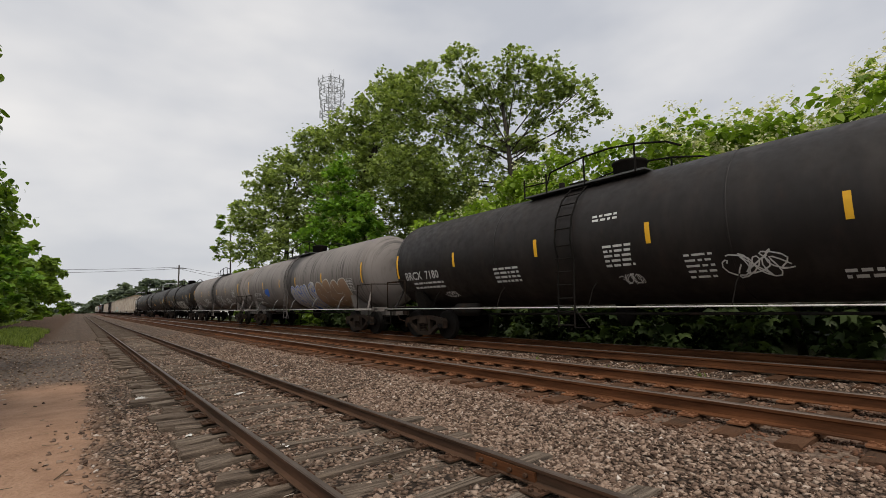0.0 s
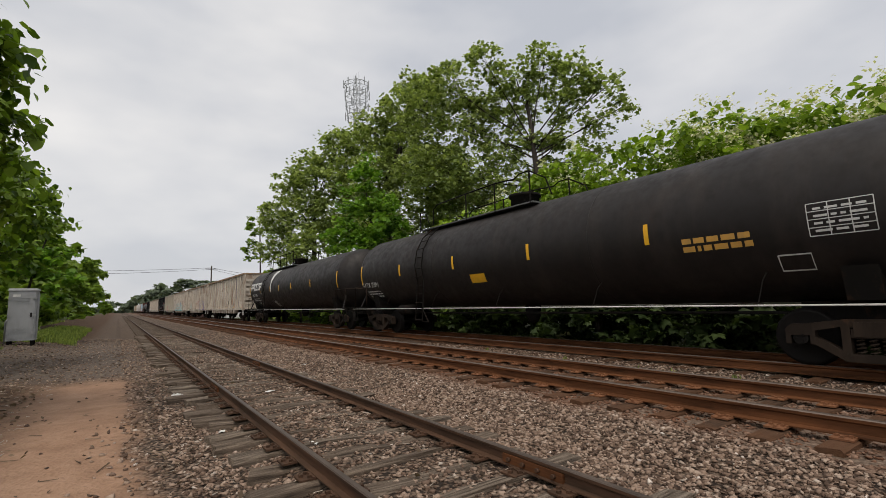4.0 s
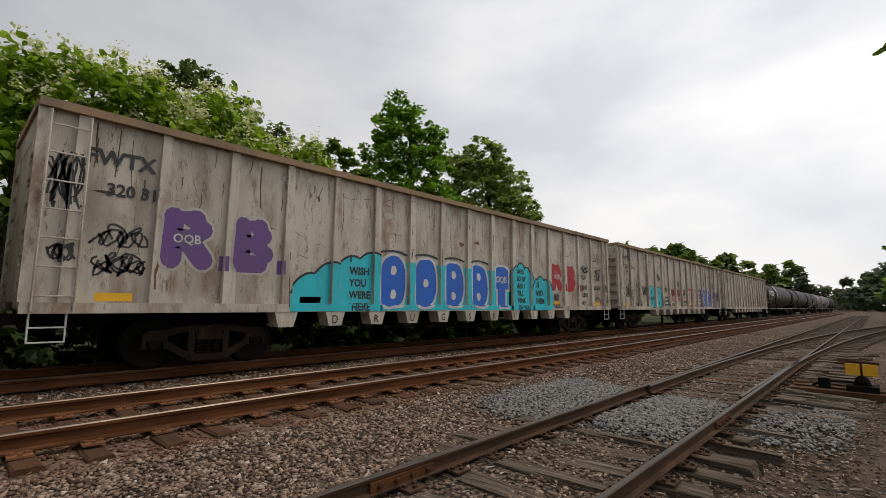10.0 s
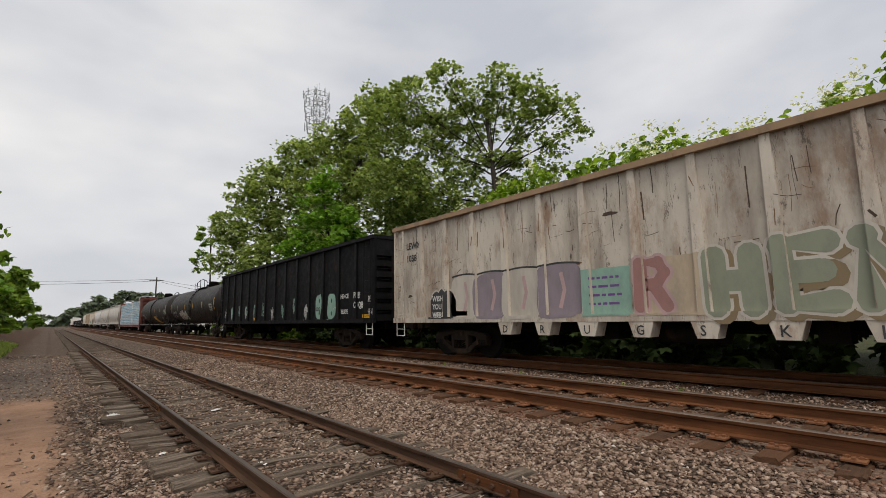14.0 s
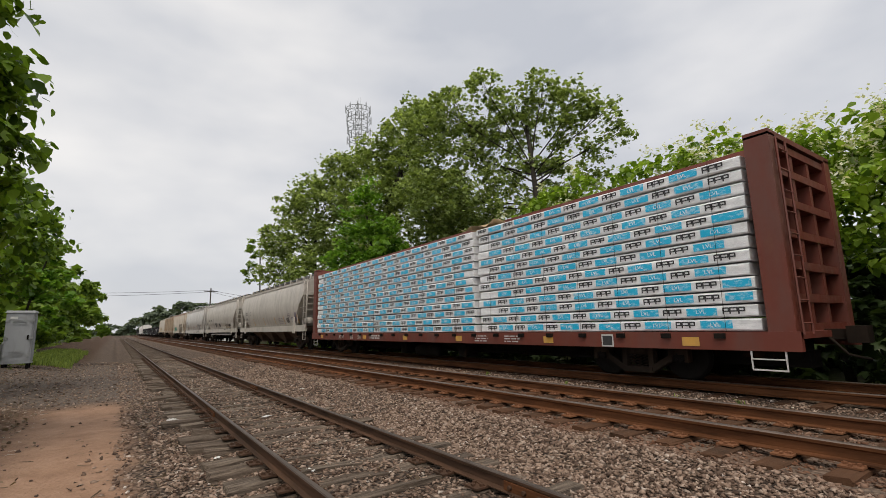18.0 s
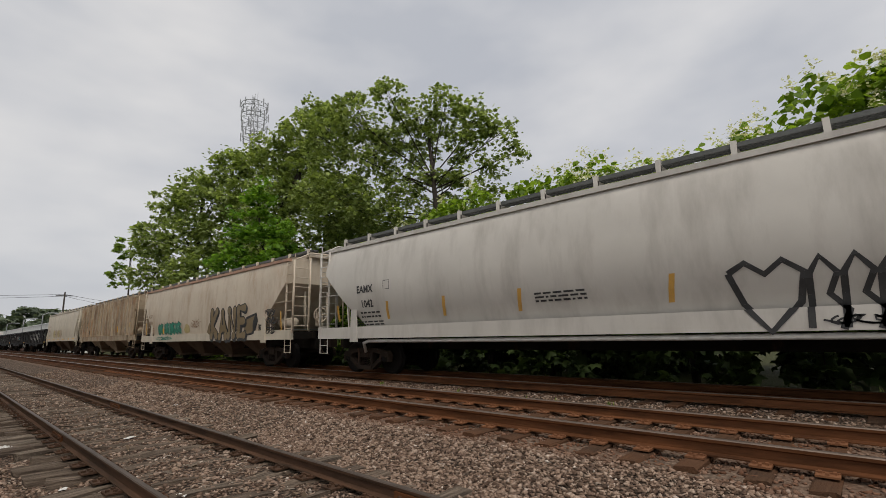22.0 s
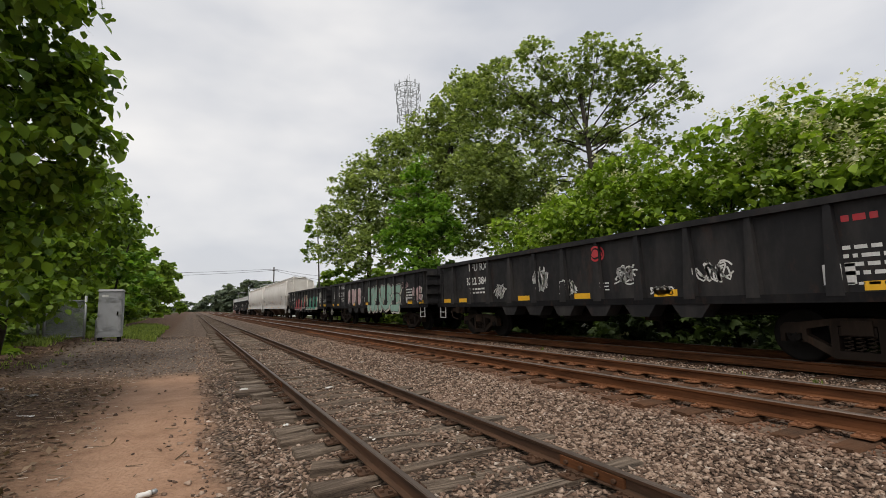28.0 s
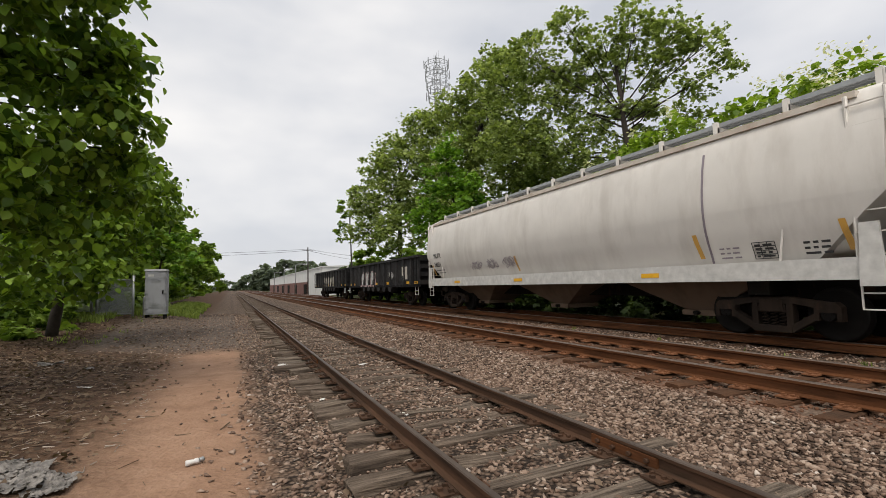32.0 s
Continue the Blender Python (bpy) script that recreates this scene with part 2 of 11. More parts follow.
m_boxcar_red = paint("oxide red paint", (0.150, 0.037, 0.023), dirt_amt=0.4, rust_amt=0.3)
m_galv = plain("galvanised steel", (0.36, 0.37, 0.37), 0.45, 0.6, 0.25)
m_white_steel = plain("white painted steel", (0.62, 0.61, 0.58), 0.55, 0.0, 0.3)
m_tape = plain("yellow reflective tape", (0.78, 0.42, 0.02), 0.45, 0.0, 0.15)
m_white = spray("white lettering", (0.60, 0.60, 0.58))
m_ink = spray("black lettering", (0.022, 0.022, 0.024))
m_cyan = spray("cyan spray", (0.012, 0.52, 0.62))
m_blue = spray("blue spray", (0.008, 0.12, 0.56))
m_red = spray("red spray", (0.40, 0.014, 0.022))
m_purple = spray("purple spray", (0.14, 0.06, 0.24))
m_lilac = spray("dull violet spray", (0.24, 0.20, 0.23))
m_pink = spray("pale pink spray", (0.46, 0.31, 0.31))
m_green = spray("green spray", (0.022, 0.25, 0.165))
m_mint = spray("mint spray", (0.23, 0.38, 0.31))
m_yellow = spray("yellow spray", (0.62, 0.48, 0.12))
m_orange = spray("orange spray", (0.55, 0.18, 0.04))
m_brown = spray("brown spray", (0.28, 0.17, 0.10))
m_olive = spray("khaki spray", (0.20, 0.145, 0.075))
m_tan_spray = spray("faded tan spray", (0.44, 0.35, 0.25))
m_ochre = spray("faded ochre spray", (0.46, 0.37, 0.17))
m_sage = spray("sage spray", (0.225, 0.245, 0.175))
m_rose = spray("dull rose spray", (0.31, 0.15, 0.135))
m_gold = spray("gold lettering", (0.60, 0.33, 0.06))
m_grating = plain("dark grating", (0.13, 0.135, 0.13), 0.6, 0.5, 0.3)


# ---- mesh helpers ----
def box(bm, x0, x1, y0, y1, z0, z1, m=0):
    v = [bm.verts.new(p) for p in ((x0, y0, z0), (x1, y0, z0), (x1, y1, z0), (x0, y1, z0), (x0, y0, z1), (x1, y0, z1), (x1, y1, z1), (x0, y1, z1))]
    for q in ((3, 2, 1, 0), (4, 5, 6, 7), (0, 1, 5, 4), (1, 2, 6, 5), (2, 3, 7, 6), (3, 0, 4, 7)):
        bm.faces.new([v[i] for i in q]).material_index = m


def hexa(bm, low, high, m=0):
    """A block between two quads of points."""
    v = [bm.verts.new(p) for p in (*low, *high)]
    for q in ((3, 2, 1, 0), (4, 5, 6, 7), (0, 1, 5, 4), (1, 2, 6, 5), (2, 3, 7, 6), (3, 0, 4, 7)):
        bm.faces.new([v[i] for i in q]).material_index = m


def prism_y(bm, poly, y0, y1, m=0):
    """A polygon of (x, z), drawn out along y."""
    a = [bm.verts.new((x, y0, z)) for x, z in poly]
    b = [bm.verts.new((x, y1, z)) for x, z in poly]
    n = len(poly)
    for i in range(n):
        bm.faces.new((a[i], a[(i + 1) % n], b[(i + 1) % n], b[i])).material_index = m
    bm.faces.new(a[::-1]).material_index = m
    bm.faces.new(b).material_index = m


def prism_x(bm, poly, x0, x1, m=0):
    """A polygon of (y, z), drawn out along x."""
    a = [bm.verts.new((x0, y, z)) for y, z in poly]
    b = [bm.verts.new((x1, y, z)) for y, z in poly]
    n = len(poly)
    for i in range(n):
        bm.faces.new((a[i], a[(i + 1) % n], b[(i + 1) % n], b[i])).material_index = m
    bm.faces.new(a[::-1]).material_index = m
    bm.faces.new(b).material_index = m


def tube(bm, pts, r, n=6, m=0, r1=None):
    """A round bar along a line of points, tapering to r1."""
    pts = [Vector(p) for p in pts]
    rings, side = [], None
    for i, p in enumerate(pts):
        d = (pts[min(i + 1, len(pts) - 1)] - pts[max(i - 1, 0)]).normalized()
        ref = Vector((0, 0, 1)) if abs(d.z) < 0.9 else Vector((0, 1, 0))
        u = d.cross(ref).normalized() if side is None else (side - d * side.dot(d)).normalized()
        side = u
        w = d.cross(u)
        rr = r if r1 is None else r + (r1 - r) * i / max(1, len(pts) - 1)
        rings.append([bm.verts.new(p + (u * math.cos(a) + w * math.sin(a)) * rr) for a in (2 * math.pi * k / n for k in range(n))])
    for a, b in zip(rings, rings[1:]):
        for k in range(n):
            f = bm.faces.new((a[k], a[(k + 1) % n], b[(k + 1) % n], b[k]))
            f.material_index, f.smooth = m, n > 5
    for ring, back in ((rings[0], True), (rings[-1], False)):
        bm.faces.new(ring[::-1] if back else ring).material_index = m


def lathe(bm, prof, axis="y", n=24, m=0, centre=(0, 0, 0), caps=True):
    """Rings of (place along the axis, radius)."""
    rings = []
    for s, r in prof:
        ring = []
        for k in range(n):
            a = 2 * math.pi * k / n
            c, d = r * math.cos(a), r * math.sin(a)
            p = {"y": (c, s, d), "x": (s, c, d), "z": (c, d, s)}[axis]
            ring.append(bm.verts.new((p[0] + centre[0], p[1] + centre[1], p[2] + centre[2])))
        rings.append(ring)
    for a, b in zip(rings, rings[1:]):
        for k in range(n):
            f = bm.faces.new((a[k], a[(k + 1) % n], b[(k + 1) % n], b[k]))
            f.material_index, f.smooth = m, True
    if caps:
        bm.faces.new(rings[0][::-1]).material_index = m
        bm.faces.new(rings[-1]).material_index = m


def part(name, bm, material, parent=None, label=""):
    """Links a bmesh as one mesh object under a thing or a part."""
    bmesh.ops.recalc_face_normals(bm, faces=bm.faces)
    me = bpy.data.meshes.new(name)
    bm.to_mesh(me)
    bm.free()
    for mm in material if isinstance(material, (list, tuple)) else [material]:
        me.materials.append(mm)
    ob = new(name, me)
    if parent is not None:
        ob.parent = parent
    if label:
        ob["label"] = label
    return ob


def parts(name, bm, material, parent):
    """Links every loose piece of a bmesh as a part of its own."""
    bmesh.ops.recalc_face_normals(bm, faces=bm.faces)
    seen = set()
    for start in bm.verts:
        if start in seen:
            continue
        seen.add(start)
        group, stack = [], [start]
        while stack:
            v = stack.pop()
            group.append(v)
            for e in v.link_edges:
                w = e.other_vert(v)
                if w not in seen:
                    seen.add(w)
                    stack.append(w)
        at = {v: i for i, v in enumerate(group)}
        fs = list({f: 1 for v in group for f in v.link_faces})
        me = mesh_of(name, [tuple(v.co) for v in group], [[at[v] for v in f.verts] for f in fs], material)
        me.polygons.foreach_set("use_smooth", [f.smooth for f in fs])
        new(name, me).parent = parent
    bm.free()


def thing(name, label, category, group="", kind=""):
    ob = new(name)
    ob.empty_display_size = 0.3
    return tagged(ob, label, category, group, kind)


def mesh_of(name, verts, faces, material, smooth=False):
    me = bpy.data.meshes.new(name)
    me.from_pydata(verts, [], faces)
    for mm in material if isinstance(material, (list, tuple)) else [material]:
        me.materials.append(mm)
    if smooth:
        me.polygons.foreach_set("use_smooth", [True] * len(me.polygons))
    return me


# ---- ground, ballast and tracks ----
# heights: the main and the train's rails stand at 0.35, those of the siding at 0.14
SIDING, MAIN, FAR = 2.31, 6.45, 10.25
SIDING_Z, MAIN_Z = 0.14, 0.35
GAUGE = 0.752


def level(x, y):
    """The ground's height."""
    prof = ((-60, 1.2), (-14, 0.9), (-7, 0.5), (-4, 0.18), (-2.4, 0.0), (-1.2, -0.10), (0.3, -0.115), (0.9, -0.135), (1.30, -0.115), (1.60, -0.050), (2.95, -0.046), (3.3, -0.040), (3.65, -0.060), (4.0, -0.06),
            (4.9, 0.09), (5.2, 0.108), (7.9, 0.108), (8.4, 0.11), (8.9, 0.125), (11.7, 0.125), (12.6, -0.15), (14, -0.3), (20, -0.2), (60, 0.3))
    x0, z = prof[0]
    for x1, z1 in prof[1:]:
        if x <= x1:
            z = z + (z1 - z) * max(0.0, (x - x0)) / (x1 - x0)
            break
        x0, z = x1, z1
    rise = min(1.0, max(0.0, (y - 16) / 12)) * (0.18 if -4.5 < x < 0.2 else 0.0) + min(1.0, max(0.0, (y - 14) / 7)) * 0.17 * min(1.0, max(0.0, (-1.2 - x) / 1.2))
    return z + rise + 0.02 * noise.noise((x * 0.9, y * 0.9, 0)) + 0.008 * noise.noise((x * 4, y * 4, 3))


def spread(stops):
    out = []
    for a, b, step in stops:
        k = max(1, round((b - a) / step))
        out += [a + (b - a) * i / k for i in range(k)]
    return out + [stops[-1][1]]


gx = spread(((-2500, -300, 400), (-300, -60, 40), (-60, -12, 4), (-12, -3, 0.7), (-3, 5.4, 0.2), (5.4, 12.6, 0.3), (12.6, 16, 0.8), (16, 60, 6), (60, 300, 40), (300, 2500, 400)))
gy = spread(((-3000, -300, 450), (-300, -60, 24), (-60, -20, 2.5), (-20, 26, 0.3), (26, 60, 1.2), (60, 300, 16), (300, 3000, 450)))
gm = Mat("gravelly ground", 0.95)
gm.b.inputs["Specular IOR Level"].default_value = 0.15
pos = gm.n.new("ShaderNodeSeparateXYZ")
gm.l.new(gm.tc.outputs["Object"], pos.inputs[0])
px_, py_ = pos.outputs[0], pos.outputs[1]


def span(mt, src, a, b, c, d):
    """1 between b and c, fading out to a and d."""
    out = None
    for lo, hi in ((a, b), (d, c)):
        node = mt.n.new("ShaderNodeMapRange")
        node.interpolation_type = "SMOOTHSTEP"
        node.inputs["From Min"].default_value, node.inputs["From Max"].default_value = lo, hi
        mt.l.new(src, node.inputs[0])
        if out is None:
            out = node.outputs[0]
        else:
            mul = mt.n.new("ShaderNodeMath")
            mul.operation = "MULTIPLY"
            mt.l.new(out, mul.inputs[0])
            mt.l.new(node.outputs[0], mul.inputs[1])
            out = mul.outputs[0]
    return out


def wob(mt, src, amount, scale, seed_shift):
    node = mt.n.new("ShaderNodeMath")
    node.operation = "MULTIPLY_ADD"
    nn = mt.noise(scale, 4, (1, 1, 1), 0.6, False)
    mt.l.new(nn, node.inputs[0])
    node.inputs[1].default_value = amount
    add = mt.n.new("ShaderNodeMath")
    add.operation = "SUBTRACT"
    mt.l.new(src, add.inputs[0])
    add.inputs[1].default_value = amount * 0.5 + seed_shift
    mt.l.new(add.outputs[0], node.inputs[2])
    return node.outputs[0]


def times(mt, a, b):
    mul = mt.n.new("ShaderNodeMath")
    mul.operation = "MULTIPLY"
    mt.l.new(a, mul.inputs[0])
    mt.l.new(b, mul.inputs[1])
    return mul.outputs[0]


def cells(mt, scale):
    vo = mt.n.new("ShaderNodeTexVoronoi")
    vo.inputs["Scale"].default_value = scale
    mt.l.new(mt.tc.outputs["Object"], vo.inputs["Vector"])
    return vo


stone = cells(gm, 21)
grit = gm.mix(0.5, gm.ramp(stone.outputs["Color"], (0.1, (0.080, 0.055, 0.040)), (0.5, (0.180, 0.129, 0.097)), (0.95, (0.30, 0.225, 0.172))),
              gm.ramp(gm.noise(9, 6, None, 0.7, False), (0.3, (0.088, 0.062, 0.045)), (0.7, (0.235, 0.175, 0.132))))
rusty = gm.mix(gm.ramp(gm.noise(1.3, 5, None, 0.6, False), (0.35, 0.0), (0.7, 0.75)), grit, (0.15, 0.068, 0.037))
grit = gm.mix(gm.ramp(gm.noise(0.45, 6, None, 0.7, False), (0.38, 0.0), (0.64, 0.75)), grit, gm.mix(0.5, grit, (0.13, 0.082, 0.056)))
wx = wob(gm, px_, 0.5, 1.2, 0.0)
# shade in the gaps between stones is painted in as near-black
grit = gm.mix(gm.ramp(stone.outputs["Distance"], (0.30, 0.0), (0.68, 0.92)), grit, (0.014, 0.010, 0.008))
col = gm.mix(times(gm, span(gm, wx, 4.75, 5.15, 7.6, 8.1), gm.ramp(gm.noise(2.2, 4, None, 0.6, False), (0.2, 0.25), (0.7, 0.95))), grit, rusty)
# bare reddish earth of the footpath, dark cinders past it, leaf litter on the bank
earth = gm.ramp(gm.noise(2.4, 7, None, 0.7, False), (0.25, (0.19, 0.108, 0.068)), (0.5, (0.295, 0.180, 0.118)), (0.8, (0.39, 0.255, 0.175)))
litter = gm.ramp(gm.noise(5.5, 8, None, 0.75, False), (0.36, (0.021, 0.012, 0.008)), (0.52, (0.076, 0.045, 0.028)), (0.68, (0.19, 0.128, 0.085)))
cinder = gm.ramp(gm.noise(9, 7, None, 0.75, False), (0.32, (0.048, 0.037, 0.030)), (0.52, (0.125, 0.098, 0.080)), (0.75, (0.24, 0.19, 0.155)))
col = gm.mix(span(gm, wob(gm, px_, 0.8, 0.9, 0.0), -60, -59, -1.5, -0.6), col, litter)
col = gm.mix(times(gm, span(gm, wob(gm, px_, 0.5, 1.1, 0.0), -4.0, -3.2, 0.5, 1.0), span(gm, wob(gm, py_, 2.5, 0.7, 0.0), 13.0, 15.0, 22, 34)), col, cinder)
col = gm.mix(times(gm, span(gm, wob(gm, px_, 0.9, 1.1, 0.0), -5.0, -3.2, 0.9, 1.4), span(gm, wob(gm, py_, 2.5, 0.7, 0.0), -40, -26, -2, 1)), col, gm.mix(0.6, cinder, litter))
col = gm.mix(times(gm, span(gm, wob(gm, wob(gm, px_, 0.7, 1.3, 0.0), 0.35, 7, 0.0), -1.9, -0.5, 0.0, 0.5), span(gm, wob(gm, wob(gm, py_, 2.2, 0.8, 0.0), 0.6, 6, 0.0), -1.5, 0.5, 12.6, 14.6)), col, earth)
col = gm.mix(times(gm, span(gm, wob(gm, px_, 1.6, 0.9, 0.0), -3.6, -2.2, -0.9, 0.2), span(gm, wob(gm, py_, 3, 0.6, 0.0), -34, -24, -15, -12)), col, gm.mix(0.75, earth, cinder))
green = gm.ramp(gm.noise(3, 6, None, 0.7, False), (0.3, (0.018, 0.026, 0.009)), (0.7, (0.055, 0.075, 0.022)))
col = gm.mix(span(gm, wob(gm, px_, 1.2, 0.8, 0.0), 12.0, 13.4, 400, 3000), col, gm.mix(0.25, green, litter))
col = gm.mix(span(gm, wob(gm, px_, 2.0, 0.8, 0.0), -3000, -400, -6.5, -4.6), col, green)
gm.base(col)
gm.bump(gm.mix(0.5, stone.outputs["Distance"], gm.noise(30, 5, None, 0.7, False)), 0.9, 0.03)
verts = [(x, y, level(x, y)) for y in gy for x in gx]
nx = len(gx)
faces = [(j * nx + i, j * nx + i + 1, (j + 1) * nx + i + 1, (j + 1) * nx + i) for j in range(len(gy) - 1) for i in range(nx - 1)]
ground = tagged(new("ground", mesh_of("ground", verts, faces, gm.m, True)), "gravel, bare earth path and leaf litter beside the tracks", "ground", kind="structure")

# rails
m_rail = Mat("rusty rail steel", 0.8, 0.0, 0.1)
m_rail.base(m_rail.ramp(m_rail.noise(2.0, 6, (6, 0.6, 6), 0.65), (0.3, (0.032, 0.014, 0.007)), (0.7, (0.160, 0.064, 0.027))))
m_rail.bump(m_rail.noise(40, 4), 0.2, 0.005)
m_rail = m_rail.m
m_rail_dark = Mat("brown rail steel", 0.8, 0.0, 0.12)
m_rail_dark.base(m_rail_dark.ramp(m_rail_dark.noise(2.0, 6, (6, 0.6, 6), 0.65), (0.3, (0.030, 0.020, 0.014)), (0.7, (0.105, 0.056, 0.034))))
m_rail_dark = m_rail_dark.m
m_head_dull = plain("dull worn rail head", (0.095, 0.072, 0.058), 0.55, 0.1, 0.4, 3.0, 0.0, 0.25)
m_head_bright = plain("brown worn rail head", (0.20, 0.15, 0.12), 0.36, 0.6, 0.4, 3.0, 0.0, 0.4)
LOW_RAIL = 0.80  # the siding's lighter section
RAIL = ((-0.07, 0.0), (0.07, 0.0), (0.07, 0.012), (0.012, 0.03), (0.009, 0.115), (0.034, 0.13), (0.036, 0.160), (0.026, 0.172), (-0.026, 0.172), (-0.036, 0.160), (-0.034, 0.13), (-0.009, 0.115), (-0.012, 0.03), (-0.07, 0.012))


def rail(path, top, parent, mats, name="rail", k=1.0):
    """A rail along points of (x, y)."""
    vs, fs, n = [], [], len(RAIL)
    for i, (x, y) in enumerate(path):
        x0, y0 = path[max(i - 1, 0)]
        x1, y1 = path[min(i + 1, len(path) - 1)]
        d = Vector((x1 - x0, y1 - y0)).normalized()
        vs += [(x + d.y * a * k, y - d.x * a * k, top + (b - 0.172) * k) for a, b in RAIL]
    for i in range(len(path) - 1):
        fs += [(i * n + k, i * n + (k + 1) % n, (i + 1) * n + (k + 1) % n, (i + 1) * n + k) for k in range(n)]
    fs += [tuple(range(n))[::-1], tuple((len(path) - 1) * n + k for k in range(n))]
    me = mesh_of(name, vs, fs, mats)
    for i, p in enumerate(me.polygons):
        if i < (len(path) - 1) * n and i % n in (6, 7, 8):
            p.material_index = 1
    ob = new(name, me)
    ob.parent = parent
    return ob


def straight(x, y0, y1):
    k = max(1, round((y1 - y0) / 20))
    return [(x, y0 + (y1 - y0) * i / k) for i in range(k + 1)]


wood = Mat("weathered tie wood", 0.9, 0.0, 0.12)
grain = wood.noise(2.2, 8, (0.6, 13, 13), 0.75)
old = wood.ramp(wood.rnd, (0.6, 0.0), (0.95, 0.7))
wood.base(wood.mix(old, wood.mix(wood.ramp(wood.noise(1.5, 3), (0.3, 0.0), (0.7, 0.6)), wood.ramp(grain, (0.36, (0.018, 0.013, 0.010)), (0.5, (0.125, 0.094, 0.070)), (0.68, (0.29, 0.228, 0.176))), (0.06, 0.047, 0.038)), wood.ramp(grain, (0.36, (0.020, 0.015, 0.012)), (0.5, (0.17, 0.138, 0.108)), (0.66, (0.33, 0.275, 0.22)))))
wood.bump(grain, 0.9, 0.025)

m_wood = wood.m
wood2 = Mat("dark creosoted tie wood", 0.9, 0.0, 0.1)
grain2 = wood2.noise(3.0, 8, (0.7, 16, 16), 0.7)
wood2.base(wood2.mix(wood2.ramp(wood2.noise(1.1, 4), (0.35, 0.0), (0.65, 0.8)), wood2.ramp(grain2, (0.3, (0.022, 0.015, 0.011)), (0.7, (0.085, 0.052, 0.034))), (0.12, 0.057, 0.030)))
wood2.bump(grain2, 0.7, 0.015)
m_wood2 = wood2.m
m_plate = paint("rusty tie plate", (0.20, 0.090, 0.045), dirt=(0.10, 0.048, 0.03), dirt_amt=0.6, rust=(0.28, 0.125, 0.055), rust_amt=0.6, rough=0.9, spec=0.1)


def tie_mesh(seed, half, w, h, mt, worn=0.0):
    """An old tie: worn corners, ends split and uneven."""
    rnd = random.Random(seed)
    bm = bmesh.new()
    k = 7
    rings = []
    for i in range(k + 1):
        x = -half + 2 * half * i / k + (rnd.uniform(-0.05, 0.05) * (1 + 2 * worn) if i in (0, k) else 0)
        ring = []
        for y, z in ((-w, -h), (w, -h), (w, -0.02), (w - 0.025, 0), (-w + 0.025, 0), (-w, -0.02)):
            ring.append(bm.verts.new((x + rnd.uniform(-0.012, 0.012) * (1 + 3 * worn), y + rnd.uniform(-0.010, 0.010) * (1 + 1.5 * worn), z + rnd.uniform(-0.008, 0.005) * (1 + 2 * worn))))
        rings.append(ring)
    for a, b in zip(rings, rings[1:]):
        for q in range(6):
            bm.faces.new((a[q], a[(q + 1) % 6], b[(q + 1) % 6], b[q]))
    bm.faces.new(rings[0][::-1])
    bm.faces.new(rings[-1])
    bmesh.ops.recalc_face_normals(bm, faces=bm.faces)
    me = bpy.data.meshes.new("tie")
    bm.to_mesh(me)
    bm.free()
    me.materials.append(mt)
    return me


def plate_mesh():
    bm = bmesh.new()
    box(bm, -0.20, 0.20, -0.09, 0.09, 0.0, 0.018)
    for x, y in ((-0.105, -0.05), (-0.105, 0.055), (0.105, -0.055), (0.105, 0.05), (-0.165, 0.0), (0.165, 0.01)):
        box(bm, x - 0.018, x + 0.018, y - 0.014, y + 0.014, 0.018, 0.040)
    for s in (-1, 1):
        box(bm, s * 0.075 - 0.012, s * 0.075 + 0.012, -0.09, 0.09, 0.018, 0.028)
    me = bpy.data.meshes.new("tie_plate")
    bm.to_mesh(me)
    bm.free()
    me.materials.append(m_plate)
    return me


plate_me = plate_mesh()
dark_plate = plate_me.copy()
dark_plate.materials[0] = m_rail_dark


def track(name, label, x, top, y0, y1, near, pitch, mats, ties, plates, seed, rough=0, plate=None, k=1.0):
    tr = thing(name, label, "track", kind="structure")
    for s in (-1, 1):
        rail(straight(x + s * GAUGE, y0, y1), top, tr, mats, k=k)
    rnd = random.Random(seed)
    bm = bmesh.new()
    bed = top - 0.018 - 0.172 * k
    y = y0
    while y < y1:
        jit = rnd.uniform(-0.03, 0.03)
        if near[0] < y < near[1]:
            ob = new("tie", ties[rnd.randrange(len(ties))])
            ob.parent = tr
            ob.location = (x + rnd.uniform(-0.05, 0.05) * (1 + rough), y + jit, bed + rnd.uniform(-0.022, 0.004))
            ob.rotation_euler = (rnd.uniform(-0.05, 0.05) * rough, rnd.uniform(-0.008, 0.008), rnd.uniform(-0.02, 0.02) * (1 + 2 * rough) + (math.pi if rnd.random() < 0.5 else 0))
            if plates:
                for s in (-1, 1):
                    po = new("tie_plate", plate or plate_me)
                    po.parent = tr
                    po.location = (x + s * GAUGE, y + jit, bed + 0.002)
        elif -140 < y < 170:
            z = bed
            box(bm, x - 1.29, x + 1.29, y + jit - 0.11, y + jit + 0.11, z - 0.12, z)
        y += pitch
    rest = part("far_ties", bm, ties[0].materials[0], tr)
    rest["kind"] = "stuff"
    return tr


